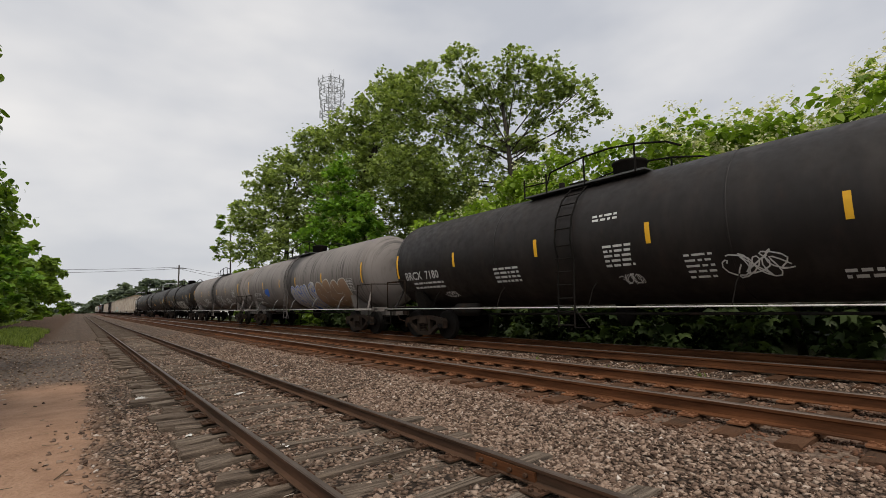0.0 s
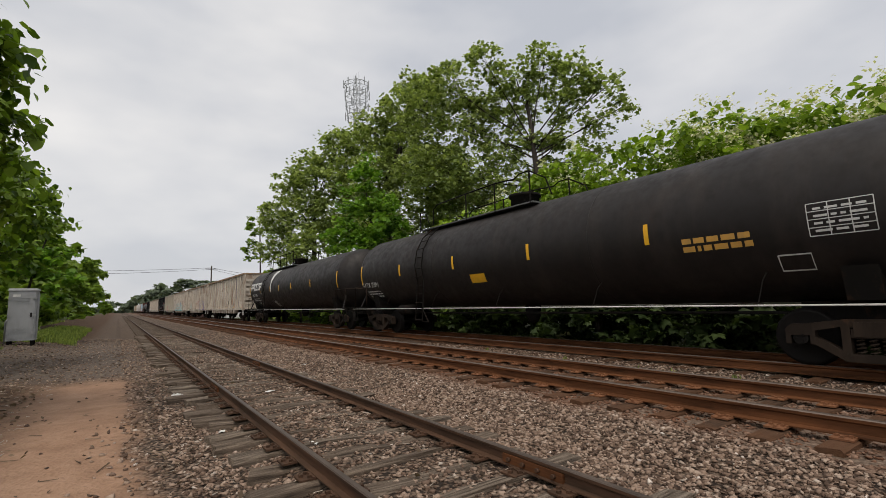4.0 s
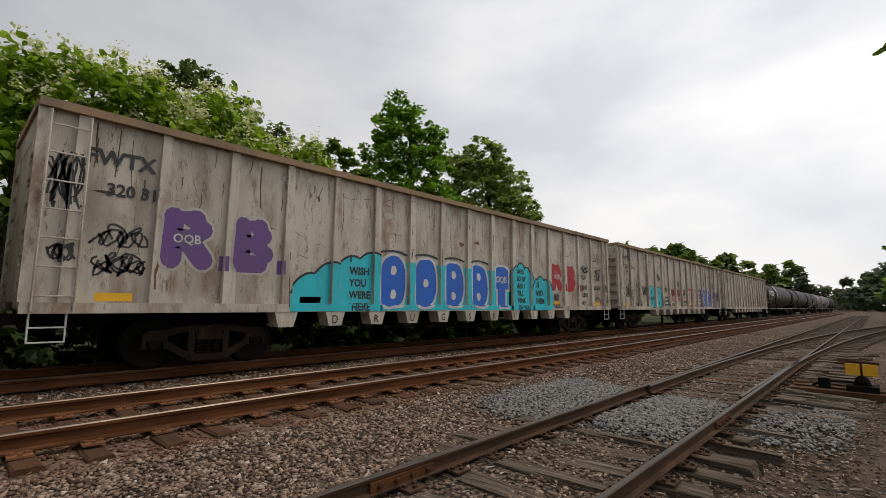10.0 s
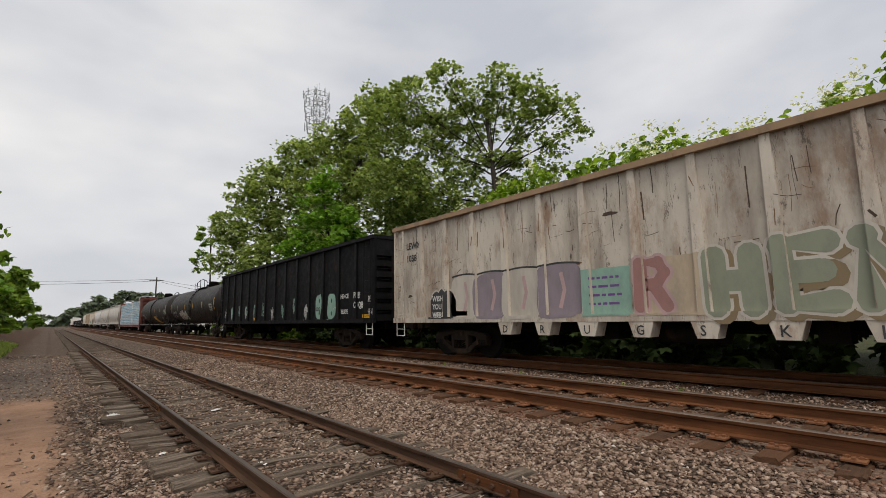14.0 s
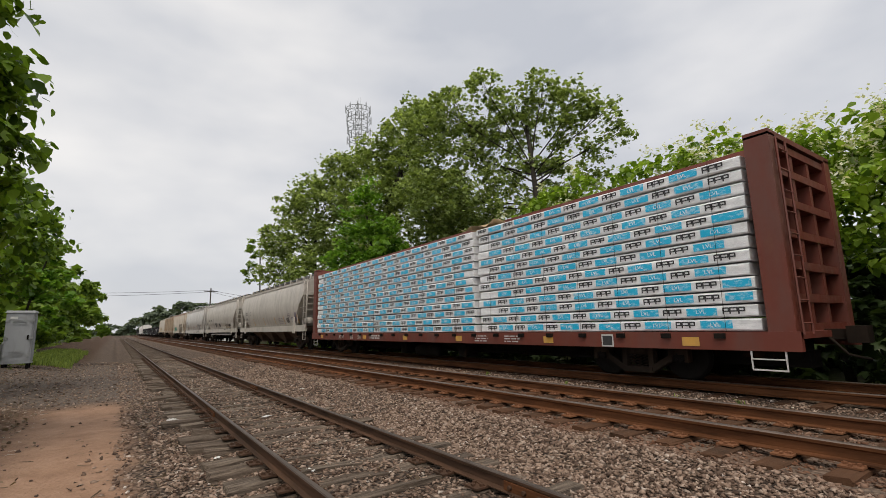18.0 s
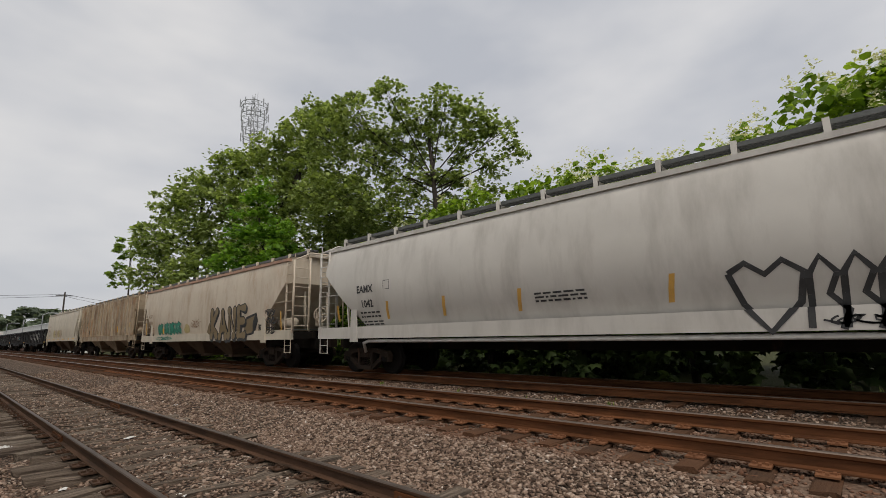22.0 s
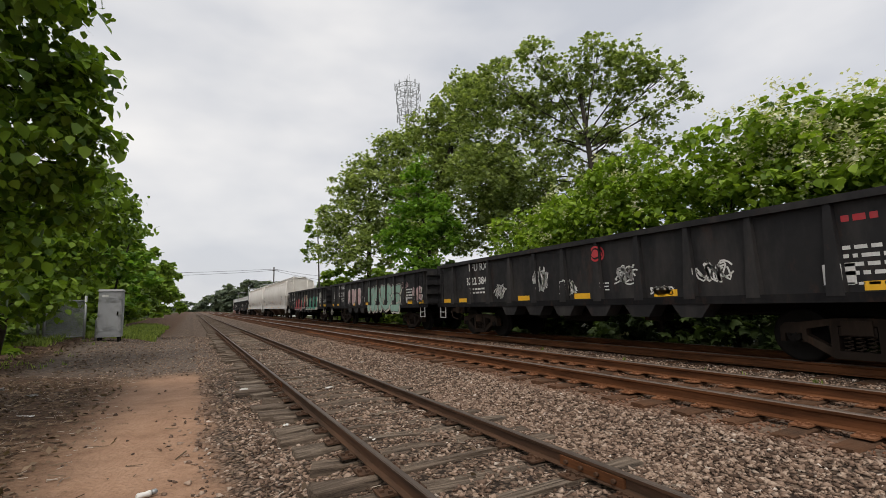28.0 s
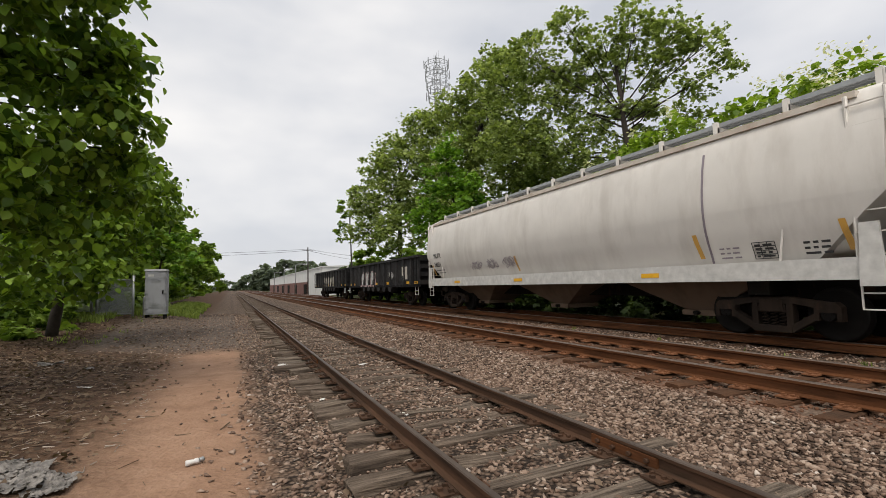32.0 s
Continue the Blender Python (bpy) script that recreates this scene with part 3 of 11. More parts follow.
siding_ties = [tie_mesh(40 + i, 1.30, 0.10 + 0.012 * (i % 3), 0.17, m_wood, 1.0) for i in range(9)]
main_ties = [tie_mesh(60 + i, 1.30, 0.11, 0.17, m_wood2) for i in range(5)]
siding = track("siding_track", "old siding with brown rails on split grey ties", SIDING, SIDING_Z, -120, 420, (-22, 34), 0.545, (m_rail_dark, m_head_dull), siding_ties, True, 1, 1, dark_plate, LOW_RAIL)
mainline = track("main_track", "rust-orange main track with spiked tie plates", MAIN, MAIN_Z, -330, 520, (-16, 26), 0.54, (m_rail, m_head_bright), main_ties, True, 2)
train_track = track("far_track", "rust-brown track that carries the train", FAR, MAIN_Z, -420, 620, (-14, 22), 0.54, (m_rail, m_head_bright), main_ties, False, 3)

# the turnout that leaves the siding to the south-west
turnout = thing("turnout", "weathered turnout with curved closure rails", "track", kind="structure")


def curve_x(y, x0, start):
    d = max(0.0, start - y)
    return x0 - 0.00205 * d * d if d < 70 else x0 - 0.00205 * 4900 - 0.287 * (d - 70)


for x0 in (SIDING - GAUGE + 0.075, SIDING + GAUGE - 0.075):
    rail([(curve_x(y, x0, -8.5), y) for y in [-8.5 - 2.5 * i for i in range(48)]], SIDING_Z, turnout, (m_rail_dark, m_head_dull), "closure_rail", LOW_RAIL)
bm = bmesh.new()
rnd = random.Random(8)
for i in range(150):
    y = -22 - 0.56 * i
    x = curve_x(y, SIDING, -8.5)
    box(bm, x - 1.3 - 0.1 * math.sin(i * 3.1), x + 1.35, y - 0.10, y + 0.10, -0.2, -0.03 - 0.01 * math.sin(i * 2.7))
part("far_ties", bm, m_wood, turnout)["kind"] = "stuff"
long_tie = [tie_mesh(80 + i, (1.45, 1.75, 1.55, 1.65)[i], 0.11, 0.17, m_wood2 if i == 1 else m_wood, 1.0) for i in range(4)]
for i in range(26):
    ob = new("switch_tie", long_tie[i * 7 % 11 % 4])
    ob.parent = turnout
    ob.location = (SIDING - 0.30 - 0.006 * i + 0.16 * math.sin(i * 2.3), -8.2 - 0.545 * i + 0.05 * math.sin(i * 5.1), -0.034 - 0.012 * math.sin(i * 3.7))
    ob.rotation_euler = (0, 0.012 * math.sin(i * 6.1), 0.05 * math.sin(i * 4.3))
for y, x in ((9.67, SIDING - GAUGE), (3.07, SIDING + GAUGE), (13.0, SIDING + GAUGE), (-2.8, SIDING + GAUGE), (-6.9, SIDING - GAUGE)):
    jb = thing("joint_bar", "rusty joint bar bolted across a rail joint", "joint bar", "joint bars")
    bm = bmesh.new()
    for s in (-1, 1):
        box(bm, s * 0.028 - 0.016, s * 0.028 + 0.016, -0.36, 0.36, 0.022, 0.118)
    part("bar", bm, m_rail, jb)
    for i in range(4):
        bm = bmesh.new()
        lathe(bm, ((-0.075, 0.022), (-0.044, 0.024)), "x", 6, centre=(0, -0.27 + 0.18 * i, 0.07))
        part("bolt", bm, m_rail_dark, jb)
    jb.location = (x, y, SIDING_Z - 0.172 * LOW_RAIL)
    jb.scale = (0.85, 1, LOW_RAIL)

# switch stand with its yellow target
stand = thing("switch_stand", "low black switch stand with a yellow target", "switch stand")
bm = bmesh.new()
box(bm, -0.9, 1.0, -0.13, 0.07, -0.02, 0.10)
box(bm, -0.9, 1.0, 0.35, 0.57, -0.02, 0.10)
parts("head_tie", bm, m_wood2, stand)
bm = bmesh.new()
box(bm, -0.22, 0.22, 0.0, 0.42, 0.10, 0.20)
lathe(bm, ((0.2, 0.13), (0.32, 0.09), (0.36, 0.05)), "z", 12, centre=(0, 0.2, 0))
tube(bm, ((0.12, 0.2, 0.24), (0.55, 0.2, 0.22), (0.72, 0.22, 0.12)), 0.025)
box(bm, 0.45, 0.62, 0.08, 0.3, 0.1, 0.28)
part("base", bm, m_under, stand)
bm = bmesh.new()
tube(bm, ((0, 0.2, 0.3), (0, 0.2, 0.585)), 0.022)
part("mast", bm, m_under, stand)
bm = bmesh.new()
box(bm, -0.22, 0.22, 0.19, 0.21, 0.37, 0.57)
part("target", bm, m_tape, stand, "yellow sheet target")
stand.location = (0.28, -11.6, -0.08)

# loose ballast stones
m_stone = Mat("crushed stone", 0.9)
m_stone.b.inputs["Specular IOR Level"].default_value = 0.2
geo = m_stone.n.new("ShaderNodeNewGeometry")
sc = m_stone.ramp(geo.outputs["Random Per Island"], (0.0, (0.060, 0.038, 0.027)), (0.4, (0.180, 0.120, 0.088)), (0.75, (0.300, 0.214, 0.160)), (0.985, (0.37, 0.285, 0.225)), (1.0, (0.56, 0.49, 0.43)))
sp = m_stone.n.new("ShaderNodeSeparateXYZ")
m_stone.l.new(m_stone.tc.outputs["Object"], sp.inputs[0])
stain = times(m_stone, span(m_stone, wob(m_stone, sp.outputs[0], 0.6, 1.5, 0.0), 4.85, 5.25, 7.7, 8.1), m_stone.ramp(m_stone.noise(1.6, 4, None, 0.6, False), (0.25, 0.2), (0.65, 0.9)))
m_stone.base(m_stone.mix(stain, sc, (0.15, 0.066, 0.035)))
m_stone = m_stone.m


def stones(name, label, regions, material, seed, size=(0.011, 0.028), heap=0.0):
    """Crushed stones strewn over stretches of (x0, x1, y0, y1, a square metre's count)."""
    rs = np.random.RandomState(seed)
    cube = np.array([(-1.2, -0.9, -0.7), (1.2, -0.8, -0.7), (0.1, 1.2, -0.7), (-0.9, -0.7, 0.7), (1.0, -0.7, 0.7), (0.1, 0.9, 0.7)], float)
    quads = np.array([(0, 2, 1), (3, 4, 5), (0, 1, 4), (0, 4, 3), (1, 2, 5), (1, 5, 4), (2, 0, 3), (2, 3, 5)])
    pts, rise = [], []
    for x0, x1, y0, y1, dens in regions:
        k = int((x1 - x0) * (y1 - y0) * dens)
        xy = np.column_stack((rs.uniform(x0, x1, k), rs.uniform(y0, y1, k)))
        round_ = (1 - (2 * (xy[:, 0] - x0) / (x1 - x0) - 1) ** 2) * (1 - (2 * (xy[:, 1] - y0) / (y1 - y0) - 1) ** 2)
        if heap:
            keep = round_ + rs.uniform(-0.15, 0.15, k) > 0.16
            xy, round_ = xy[keep], round_[keep]
        pts.append(xy)
        rise.append(heap * round_ ** 0.7)
    xy = np.concatenate(pts)
    z = np.array([level(x, y) for x, y in xy]) + np.concatenate(rise)
    k = len(xy)
    dims = rs.uniform(size[0], size[1], (k, 1, 1)) * rs.uniform(0.55, 1.4, (k, 1, 3))
    v = (cube[None] + rs.uniform(-0.45, 0.45, (k, 6, 3))) * dims
    a = rs.normal(size=(k, 4))
    a /= np.linalg.norm(a, axis=1)[:, None]
    w, x, y, q = a.T
    rot = np.stack([1 - 2 * (y * y + q * q), 2 * (x * y - q * w), 2 * (x * q + y * w), 2 * (x * y + q * w), 1 - 2 * (x * x + q * q), 2 * (y * q - x * w),
                    2 * (x * q - y * w), 2 * (y * q + x * w), 1 - 2 * (x * x + y * y)], 1).reshape(k, 3, 3)
    v = np.einsum("kij,knj->kni", rot, v) * (1.0, 1.0, 0.62)
    v[:, :, 0] += xy[:, None, 0]
    v[:, :, 1] += xy[:, None, 1]
    v[:, :, 2] += z[:, None] + 0.006
    me = bpy.data.meshes.new(name)
    me.vertices.add(k * 6)
    me.vertices.foreach_set("co", v.reshape(-1).astype(np.float32))
    loops = (quads[None] + (np.arange(k) * 6)[:, None, None]).reshape(-1)
    me.loops.add(len(loops))
    me.loops.foreach_set("vertex_index", loops.astype(np.int32))
    me.polygons.add(k * 8)
    me.polygons.foreach_set("loop_start", np.arange(0, k * 24, 3, dtype=np.int32))
    me.update(calc_edges=True)
    me.materials.append(material)
    return tagged(new(name, me), label, "ballast", kind="stuff")


stones("ballast_stones", "crushed grey-brown ballast stones between the rails", (
    (0.55, 1.5, 1.5, 9, 420), (0.1, 0.55, 2, 9, 150), (-0.3, 0.1, 2, 9, 30), (0.2, 1.5, 9, 18, 130), (0.3, 1.5, -14, 1.5, 190),
    (1.6, 3.0, 1.5, 9, 300), (1.6, 3.0, 9, 18, 130), (1.6, 3.0, -14, 1.5, 230),
    (3.1, 5.1, -5, 8, 1000), (3.1, 5.1, 8, 20, 380), (3.1, 5.1, -16, -5, 420), (3.1, 5.1, 20, 32, 110),
    (-3.0, 0.3, 13.5, 30, 45), (0.2, 1.5, 18, 32, 80), (1.6, 3.0, 18, 32, 80), (3.1, 5.1, -32, -16, 130), (1.6, 3.0, -30, -14, 120), (0.3, 1.5, -28, -14, 80), (7.9, 9.4, -24, -10, 110),
    (5.1, 7.9, -6, 9, 200), (5.1, 7.9, 9, 20, 80), (5.1, 7.9, -16, -6, 90), (7.9, 9.4, -10, 14, 260)), m_stone, 5)
m_pale_stone = plain("fresh grey stone", (0.265, 0.252, 0.236), 0.9, 0.0, 0.5, 20)
stones("fresh_ballast", "pale grey fresh ballast heaped beside the siding", ((3.15, 4.7, -9.2, -5.4, 900), (1.65, 2.98, -8.8, -5.6, 900), (0.3, 1.4, -9.8, -6.6, 420)), m_pale_stone, 6, (0.014, 0.030), 0.09)
stones("yard_stones", "dark cinders and small stones trodden into the earth", ((-3.2, 0.4, -15, -2.5, 130), (-2.4, 0.3, -24, -15, 50)), m_stone, 7, (0.008, 0.024))


# ---- the train: drawing kit ----
# A car's own space: y along the train (plus = the rear), -x the side that faces the footpath, z up from the rail tops.
class Side:
    """The face of a car's side: its distance at (y, z), and where it steps or bends."""

    def __init__(self, fn, cuts_y=(), cuts_z=(), split=False):
        self.fn, self.cuts_y, self.cuts_z, self.split = fn, cuts_y, cuts_z, split


def poly2(bm, pts, m=0, lay=0):
    vs = [bm.verts.new((y, z, lay * 0.003)) for y, z in pts]
    f = bm.faces.new(vs)
    f.material_index = m
    return f


def rect2(bm, cy, cz, w, h, m=0, lay=0, skew=0.0):
    poly2(bm, ((cy + w / 2 + skew, cz + h / 2), (cy - w / 2 + skew, cz + h / 2), (cy - w / 2 - skew, cz - h / 2), (cy + w / 2 - skew, cz - h / 2)), m, lay)


def blob2(bm, cy, cz, w, h, m=0, lay=0, seed=0, power=3.0, wobble=0.04, flat=False, n=28):
    """A rounded bubble shape, flat at its foot where asked."""
    rnd = random.Random(seed)
    ph = [rnd.uniform(0, 6.28) for _ in range(3)]
    pts = []
    for k in range(n):
        a = 2 * math.pi * k / n
        c, s = math.cos(a), math.sin(a)
        r = (abs(c) ** power + abs(s) ** power) ** (-1 / power)
        r *= 1 + wobble * (math.sin(2 * a + ph[0]) + math.sin(3 * a + ph[1]) + 0.6 * math.sin(5 * a + ph[2]))
        z = max(r * s, -0.93) if flat else r * s
        pts.append((cy + r * c * w / 2, cz + z * h / 2))
    poly2(bm, pts[::-1], m, lay)


def stroke2(bm, pts, width, m=0, lay=0):
    """A drawn line of some width."""
    left, right = [], []
    for i, (y, z) in enumerate(pts):
        y0, z0 = pts[max(i - 1, 0)]
        y1, z1 = pts[min(i + 1, len(pts) - 1)]
        d = math.hypot(y1 - y0, z1 - z0) or 1
        ny, nz = -(z1 - z0) / d * width / 2, (y1 - y0) / d * width / 2
        left.append((y + ny, z + nz))
        right.append((y - ny, z - nz))
    lv = [bm.verts.new((y, z, lay * 0.003)) for y, z in left]
    rv = [bm.verts.new((y, z, lay * 0.003)) for y, z in right]
    for i in range(len(pts) - 1):
        f = bm.faces.new((lv[i], lv[i + 1], rv[i + 1], rv[i]))
        f.material_index = m


def outline2(bm, pts, width, m, lay):
    stroke2(bm, list(pts) + [pts[0]], width, m, lay)


def scribble2(bm, cy, cz, w, h, width=0.035, m=0, lay=0, seed=0, loops=3):
    """An illegible tag: loops that run along a line."""
    rnd = random.Random(seed)
    for k in range(loops):
        z0 = cz + (rnd.random() - 0.5) * h * 0.3
        f1, f2, p1, p2 = rnd.uniform(2, 4), rnd.uniform(3, 6), rnd.uniform(0, 6), rnd.uniform(0, 6)
        a, b = sorted((rnd.uniform(-0.5, -0.2), rnd.uniform(0.2, 0.5)))
        pts = []
        for i in range(22):
            u = a + (b - a) * i / 21
            pts.append((cy - u * w + 0.10 * w * math.sin(f2 * 2 * u * 3 + p2), z0 + h * 0.42 * math.sin(f1 * 6.28 * u + p1) * (0.6 + 0.4 * math.cos(3 * u))))
        stroke2(bm, pts, width * 0.68, m, lay)


def bars2(bm, cy, cz, w, rows, m=0, lay=0, gap=0.1, hgt=0.05, seed=0):
    """Small writing that cannot be read."""
    rnd = random.Random(seed)
    for r in range(rows):
        u = -w / 2
        while u < w / 2 - 0.03:
            k = min(rnd.uniform(0.06, 0.24), w / 2 - u)
            rect2(bm, cy - (u + k / 2), cz - r * gap, k, hgt, m, lay)
            u += k + 0.045


text_store = {}


def text2(bm, body, cy, cz, size, m=0, lay=0, wide=1.0, bold=0.0, slant=0.0):
    """Lettering from (cy, cz), its lower left, in the built-in font."""
    key = (body, bold)
    if key not in text_store:
        cu = bpy.data.curves.new("lettering", "FONT")
        cu.body, cu.size, cu.offset, cu.resolution_u = body, 1.0, bold, 2
        ob = bpy.data.objects.new("lettering", cu)
        me = ob.to_mesh()
        text_store[key] = ([tuple(v.co) for v in me.vertices], [tuple(p.vertices) for p in me.polygons])
        ob.to_mesh_clear()
        bpy.data.objects.remove(ob)
        bpy.data.curves.remove(cu)
    vs, fs = text_store[key]
    made = [bm.verts.new((cy - (x + slant * y) * size * wide, cz + y * size, lay * 0.003)) for x, y, _ in vs]
    for f in fs:
        try:
            bm.faces.new([made[i] for i in f]).material_index = m
        except ValueError:
            pass


def cluster(bm, margin):
    """Numbers the faces by the groups of shapes that lie within a margin of each other."""
    lay = bm.faces.layers.int.new("group")
    islands, seen = [], set()
    for f0 in bm.faces:
        if f0 in seen:
            continue
        seen.add(f0)
        stack, fs = [f0], []
        while stack:
            f = stack.pop()
            fs.append(f)
            for v in f.verts:
                for g in v.link_faces:
                    if g not in seen:
                        seen.add(g)
                        stack.append(g)
        ys, zs = [v.co.x for f in fs for v in f.verts], [v.co.y for f in fs for v in f.verts]
        islands.append([min(ys), max(ys), min(zs), max(zs), fs])
    root = list(range(len(islands)))

    def find(i):
        while root[i] != i:
            i = root[i]
        return i

    for i, a in enumerate(islands):
        for j in range(i):
            b = islands[j]
            if a[0] < b[1] + margin and b[0] < a[1] + margin and a[2] < b[3] + margin and b[2] < a[3] + margin:
                root[find(i)] = find(j)
    for i, a in enumerate(islands):
        k = find(i)
        for f in a[4]:
            f[lay] = k


def drape(bm, side, mats, parent, name, label="", lift=0.005, margin=0.02):
    """Lays flat drawing onto a car's side, one part for each group of shapes."""
    bmesh.ops.triangulate(bm, faces=bm.faces[:])
    cluster(bm, margin)
    for cuts, no in ((side.cuts_y, (1, 0, 0)), (side.cuts_z, (0, 1, 0))):
        axis = 0 if no[0] else 1
        if not bm.verts:
            break
        lo, hi = min(v.co[axis] for v in bm.verts), max(v.co[axis] for v in bm.verts)
        for c in cuts:
            if lo < c < hi:
                bmesh.ops.bisect_plane(bm, geom=bm.verts[:] + bm.edges[:] + bm.faces[:], plane_co=(c if axis == 0 else 0, c if axis == 1 else 0, 0), plane_no=no)
    if side.split:
        bmesh.ops.split_edges(bm, edges=bm.edges[:])
        done = set()
        for f in bm.faces:
            c = f.calc_center_median()
            for v in f.verts:
                if v not in done:
                    done.add(v)
                    y, z, k = v.co
                    v.co = (-side.fn(c.x, z + max(-0.004, min(0.004, c.y - z))) - lift - k, y, z)
    else:
        for v in bm.verts:
            y, z, k = v.co
            v.co = (-side.fn(y, z) - lift - k, y, z)
    lay = bm.faces.layers.int["group"]
    heaps = {}
    for f in bm.faces:
        heaps.setdefault(f[lay], []).append(f)
    ob = None
    for fs in heaps.values():
        at, vs, quads = {}, [], []
        for f in fs:
            for v in f.verts:
                if v not in at:
                    at[v] = len(vs)
                    vs.append(tuple(v.co))
            quads.append([at[v] for v in f.verts])
        used = sorted({f.material_index for f in fs})
        me = mesh_of(name, vs, quads, [mats[k] for k in used])
        me.polygons.foreach_set("material_index", [used.index(f.material_index) for f in fs])
        ob = new(name, me)
        ob.parent = parent
        if label:
            ob["label"] = label
    bm.free()
    return ob


# ---- trucks, shared by all cars ----
WHEEL = 0.457
AXLE = 0.89
wheel_keys = []
wheel_twins = []


def wheelset_mesh():
    bm = bmesh.new()
    for s in (-1, 1):
        prof = ((s * 0.80, 0.20), (s * 0.80, WHEEL - 0.055), (s * 0.81, WHEEL - 0.01), (s * 0.785, WHEEL), (s * 0.70, WHEEL + 0.004), (s * 0.685, WHEEL + 0.026), (s * 0.665, WHEEL + 0.02), (s * 0.662, WHEEL - 0.05), (s * 0.70, 0.30), (s * 0.67, 0.14))
        lathe(bm, prof, "x", 32)
        lathe(bm, ((s * 0.80, 0.20), (s * 0.77, 0.26), (s * 0.775, WHEEL - 0.075)), "x", 32, caps=False)
        for k in range(3):
            a = 2.09 * k
            lathe(bm, ((s * 1.08, 0.018), (s * 1.115, 0.02)), "x", 6, centre=(0, 0.06 * math.cos(a), 0.06 * math.sin(a)))
        lathe(bm, ((s * 0.80, 0.12), (s * 0.93, 0.105), (s * 1.09, 0.105)), "x", 14)
    lathe(bm, ((-0.8, 0.085), (0.8, 0.085)), "x", 12)
    return bm


def build_truck():
    """Cast side frames on a bolster; wheelsets and springs are its pieces."""
    frames = []
    for s in (-1, 1):
        bm = bmesh.new()
        frames.append(bm)
        x0, x1 = sorted((s * 0.93, s * 1.10))
        for e in (-1, 1):
            y = e * AXLE
            prism_x(bm, ((y - 0.20, 0.36), (y - 0.20, 0.60), (y - 0.12, 0.68), (y + 0.12, 0.68), (y + 0.20, 0.60), (y + 0.20, 0.36), (y + 0.13, 0.36), (y + 0.13, 0.50), (y - 0.13, 0.50), (y - 0.13, 0.36)), x0, x1)
            prism_x(bm, ((y - e * 0.02, 0.68), (y - e * 0.10, 0.56), (e * 0.30, 0.66), (e * 0.30, 0.76)), x0, x1)
            prism_x(bm, ((y - e * 0.17, 0.50), (y - e * 0.19, 0.36), (e * 0.34, 0.13), (e * 0.30, 0.25)), x0, x1)
            prism_x(bm, ((e * 0.36, 0.13), (e * 0.36, 0.74), (e * 0.25, 0.74), (e * 0.25, 0.13)), x0, x1)
        box(bm, x0, x1, -0.33, 0.33, 0.64, 0.76)
        box(bm, x0 - 0.02, x1 + 0.02, -0.33, 0.33, 0.12, 0.24)
        box(bm, x0, x1, -0.24, 0.24, 0.48, 0.62)
    mid = bmesh.new()
    box(mid, -1.12, 1.12, -0.2, 0.2, 0.50, 0.72)
    lathe(mid, ((0.70, 0.22), (0.86, 0.2)), "z", 16)
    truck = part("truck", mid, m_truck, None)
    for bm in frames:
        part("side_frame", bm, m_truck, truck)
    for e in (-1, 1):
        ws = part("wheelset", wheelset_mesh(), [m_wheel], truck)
        ws.location = (0, e * AXLE, WHEEL)
        wheel_keys.append((ws, e))
    for s in (-1, 1):
        bm = bmesh.new()
        for k in range(3):
            yc = -0.15 + 0.15 * k
            pts = [(s * 1.03 + 0.05 * math.cos(a), yc + 0.055 * math.sin(a), 0.24 + 0.24 * a / (4 * 6.28)) for a in [6.28 * i / 8 for i in range(33)]]
            tube(bm, pts, 0.013, 4)
        part("spring_nest", bm, m_truck, truck)
    return truck


truck_master = build_truck()
truck_free = [truck_master]


def add_truck(car, y):
    """Puts a truck under a car, at y."""
    if truck_free:
        t = truck_free.pop()
    else:
        made = {}
        for o in (truck_master, *truck_master.children_recursive):
            made[o] = o.copy()
            scene.collection.objects.link(made[o])
            made[o].parent = made.get(o.parent)
            if o.name.startswith("wheelset"):
                wheel_twins.append((made[o], o))
        t = made[truck_master]
    t.parent = car
    t.location = (0, y, 0)
    return t


def coupler(car, L, zc=0.88):
    for e in (-1, 1):
        bm = bmesh.new()
        box(bm, -0.09, 0.09, min(e * (L / 2 - 0.6), e * (L / 2 + 0.28)), max(e * (L / 2 - 0.6), e * (L / 2 + 0.28)), zc - 0.09, zc + 0.09)
        box(bm, -0.18, 0.12, min(e * (L / 2 + 0.22), e * (L / 2 + 0.50)), max(e * (L / 2 + 0.22), e * (L / 2 + 0.50)), zc - 0.14, zc + 0.14)
        tube(bm, ((-0.3, e * (L / 2 + 0.02), zc - 0.05), (-0.34, e * (L / 2 + 0.25), zc - 0.32), (-0.2, e * (L / 2 + 0.5), zc - 0.4)), 0.022)
        part("coupler", bm, m_truck, car)


def ladder(bm, x, y0, y1, z0, z1, n, r=0.014, normal="x"):
    """Two stiles and n rungs, on a side (normal x) or an end (normal y: x and y swap)."""
    sw = (lambda a, b, c: (a, b, c)) if normal == "x" else (lambda a, b, c: (b, a, c))
    for y in (y0, y1):
        tube(bm, (sw(x, y, z0), sw(x, y, z1)), r * 1.3, 5)
    for i in range(n):
        z = z0 + (z1 - z0) * (i + 0.5) / n
        tube(bm, (sw(x, y0, z), sw(x, y1, z)), r, 5)


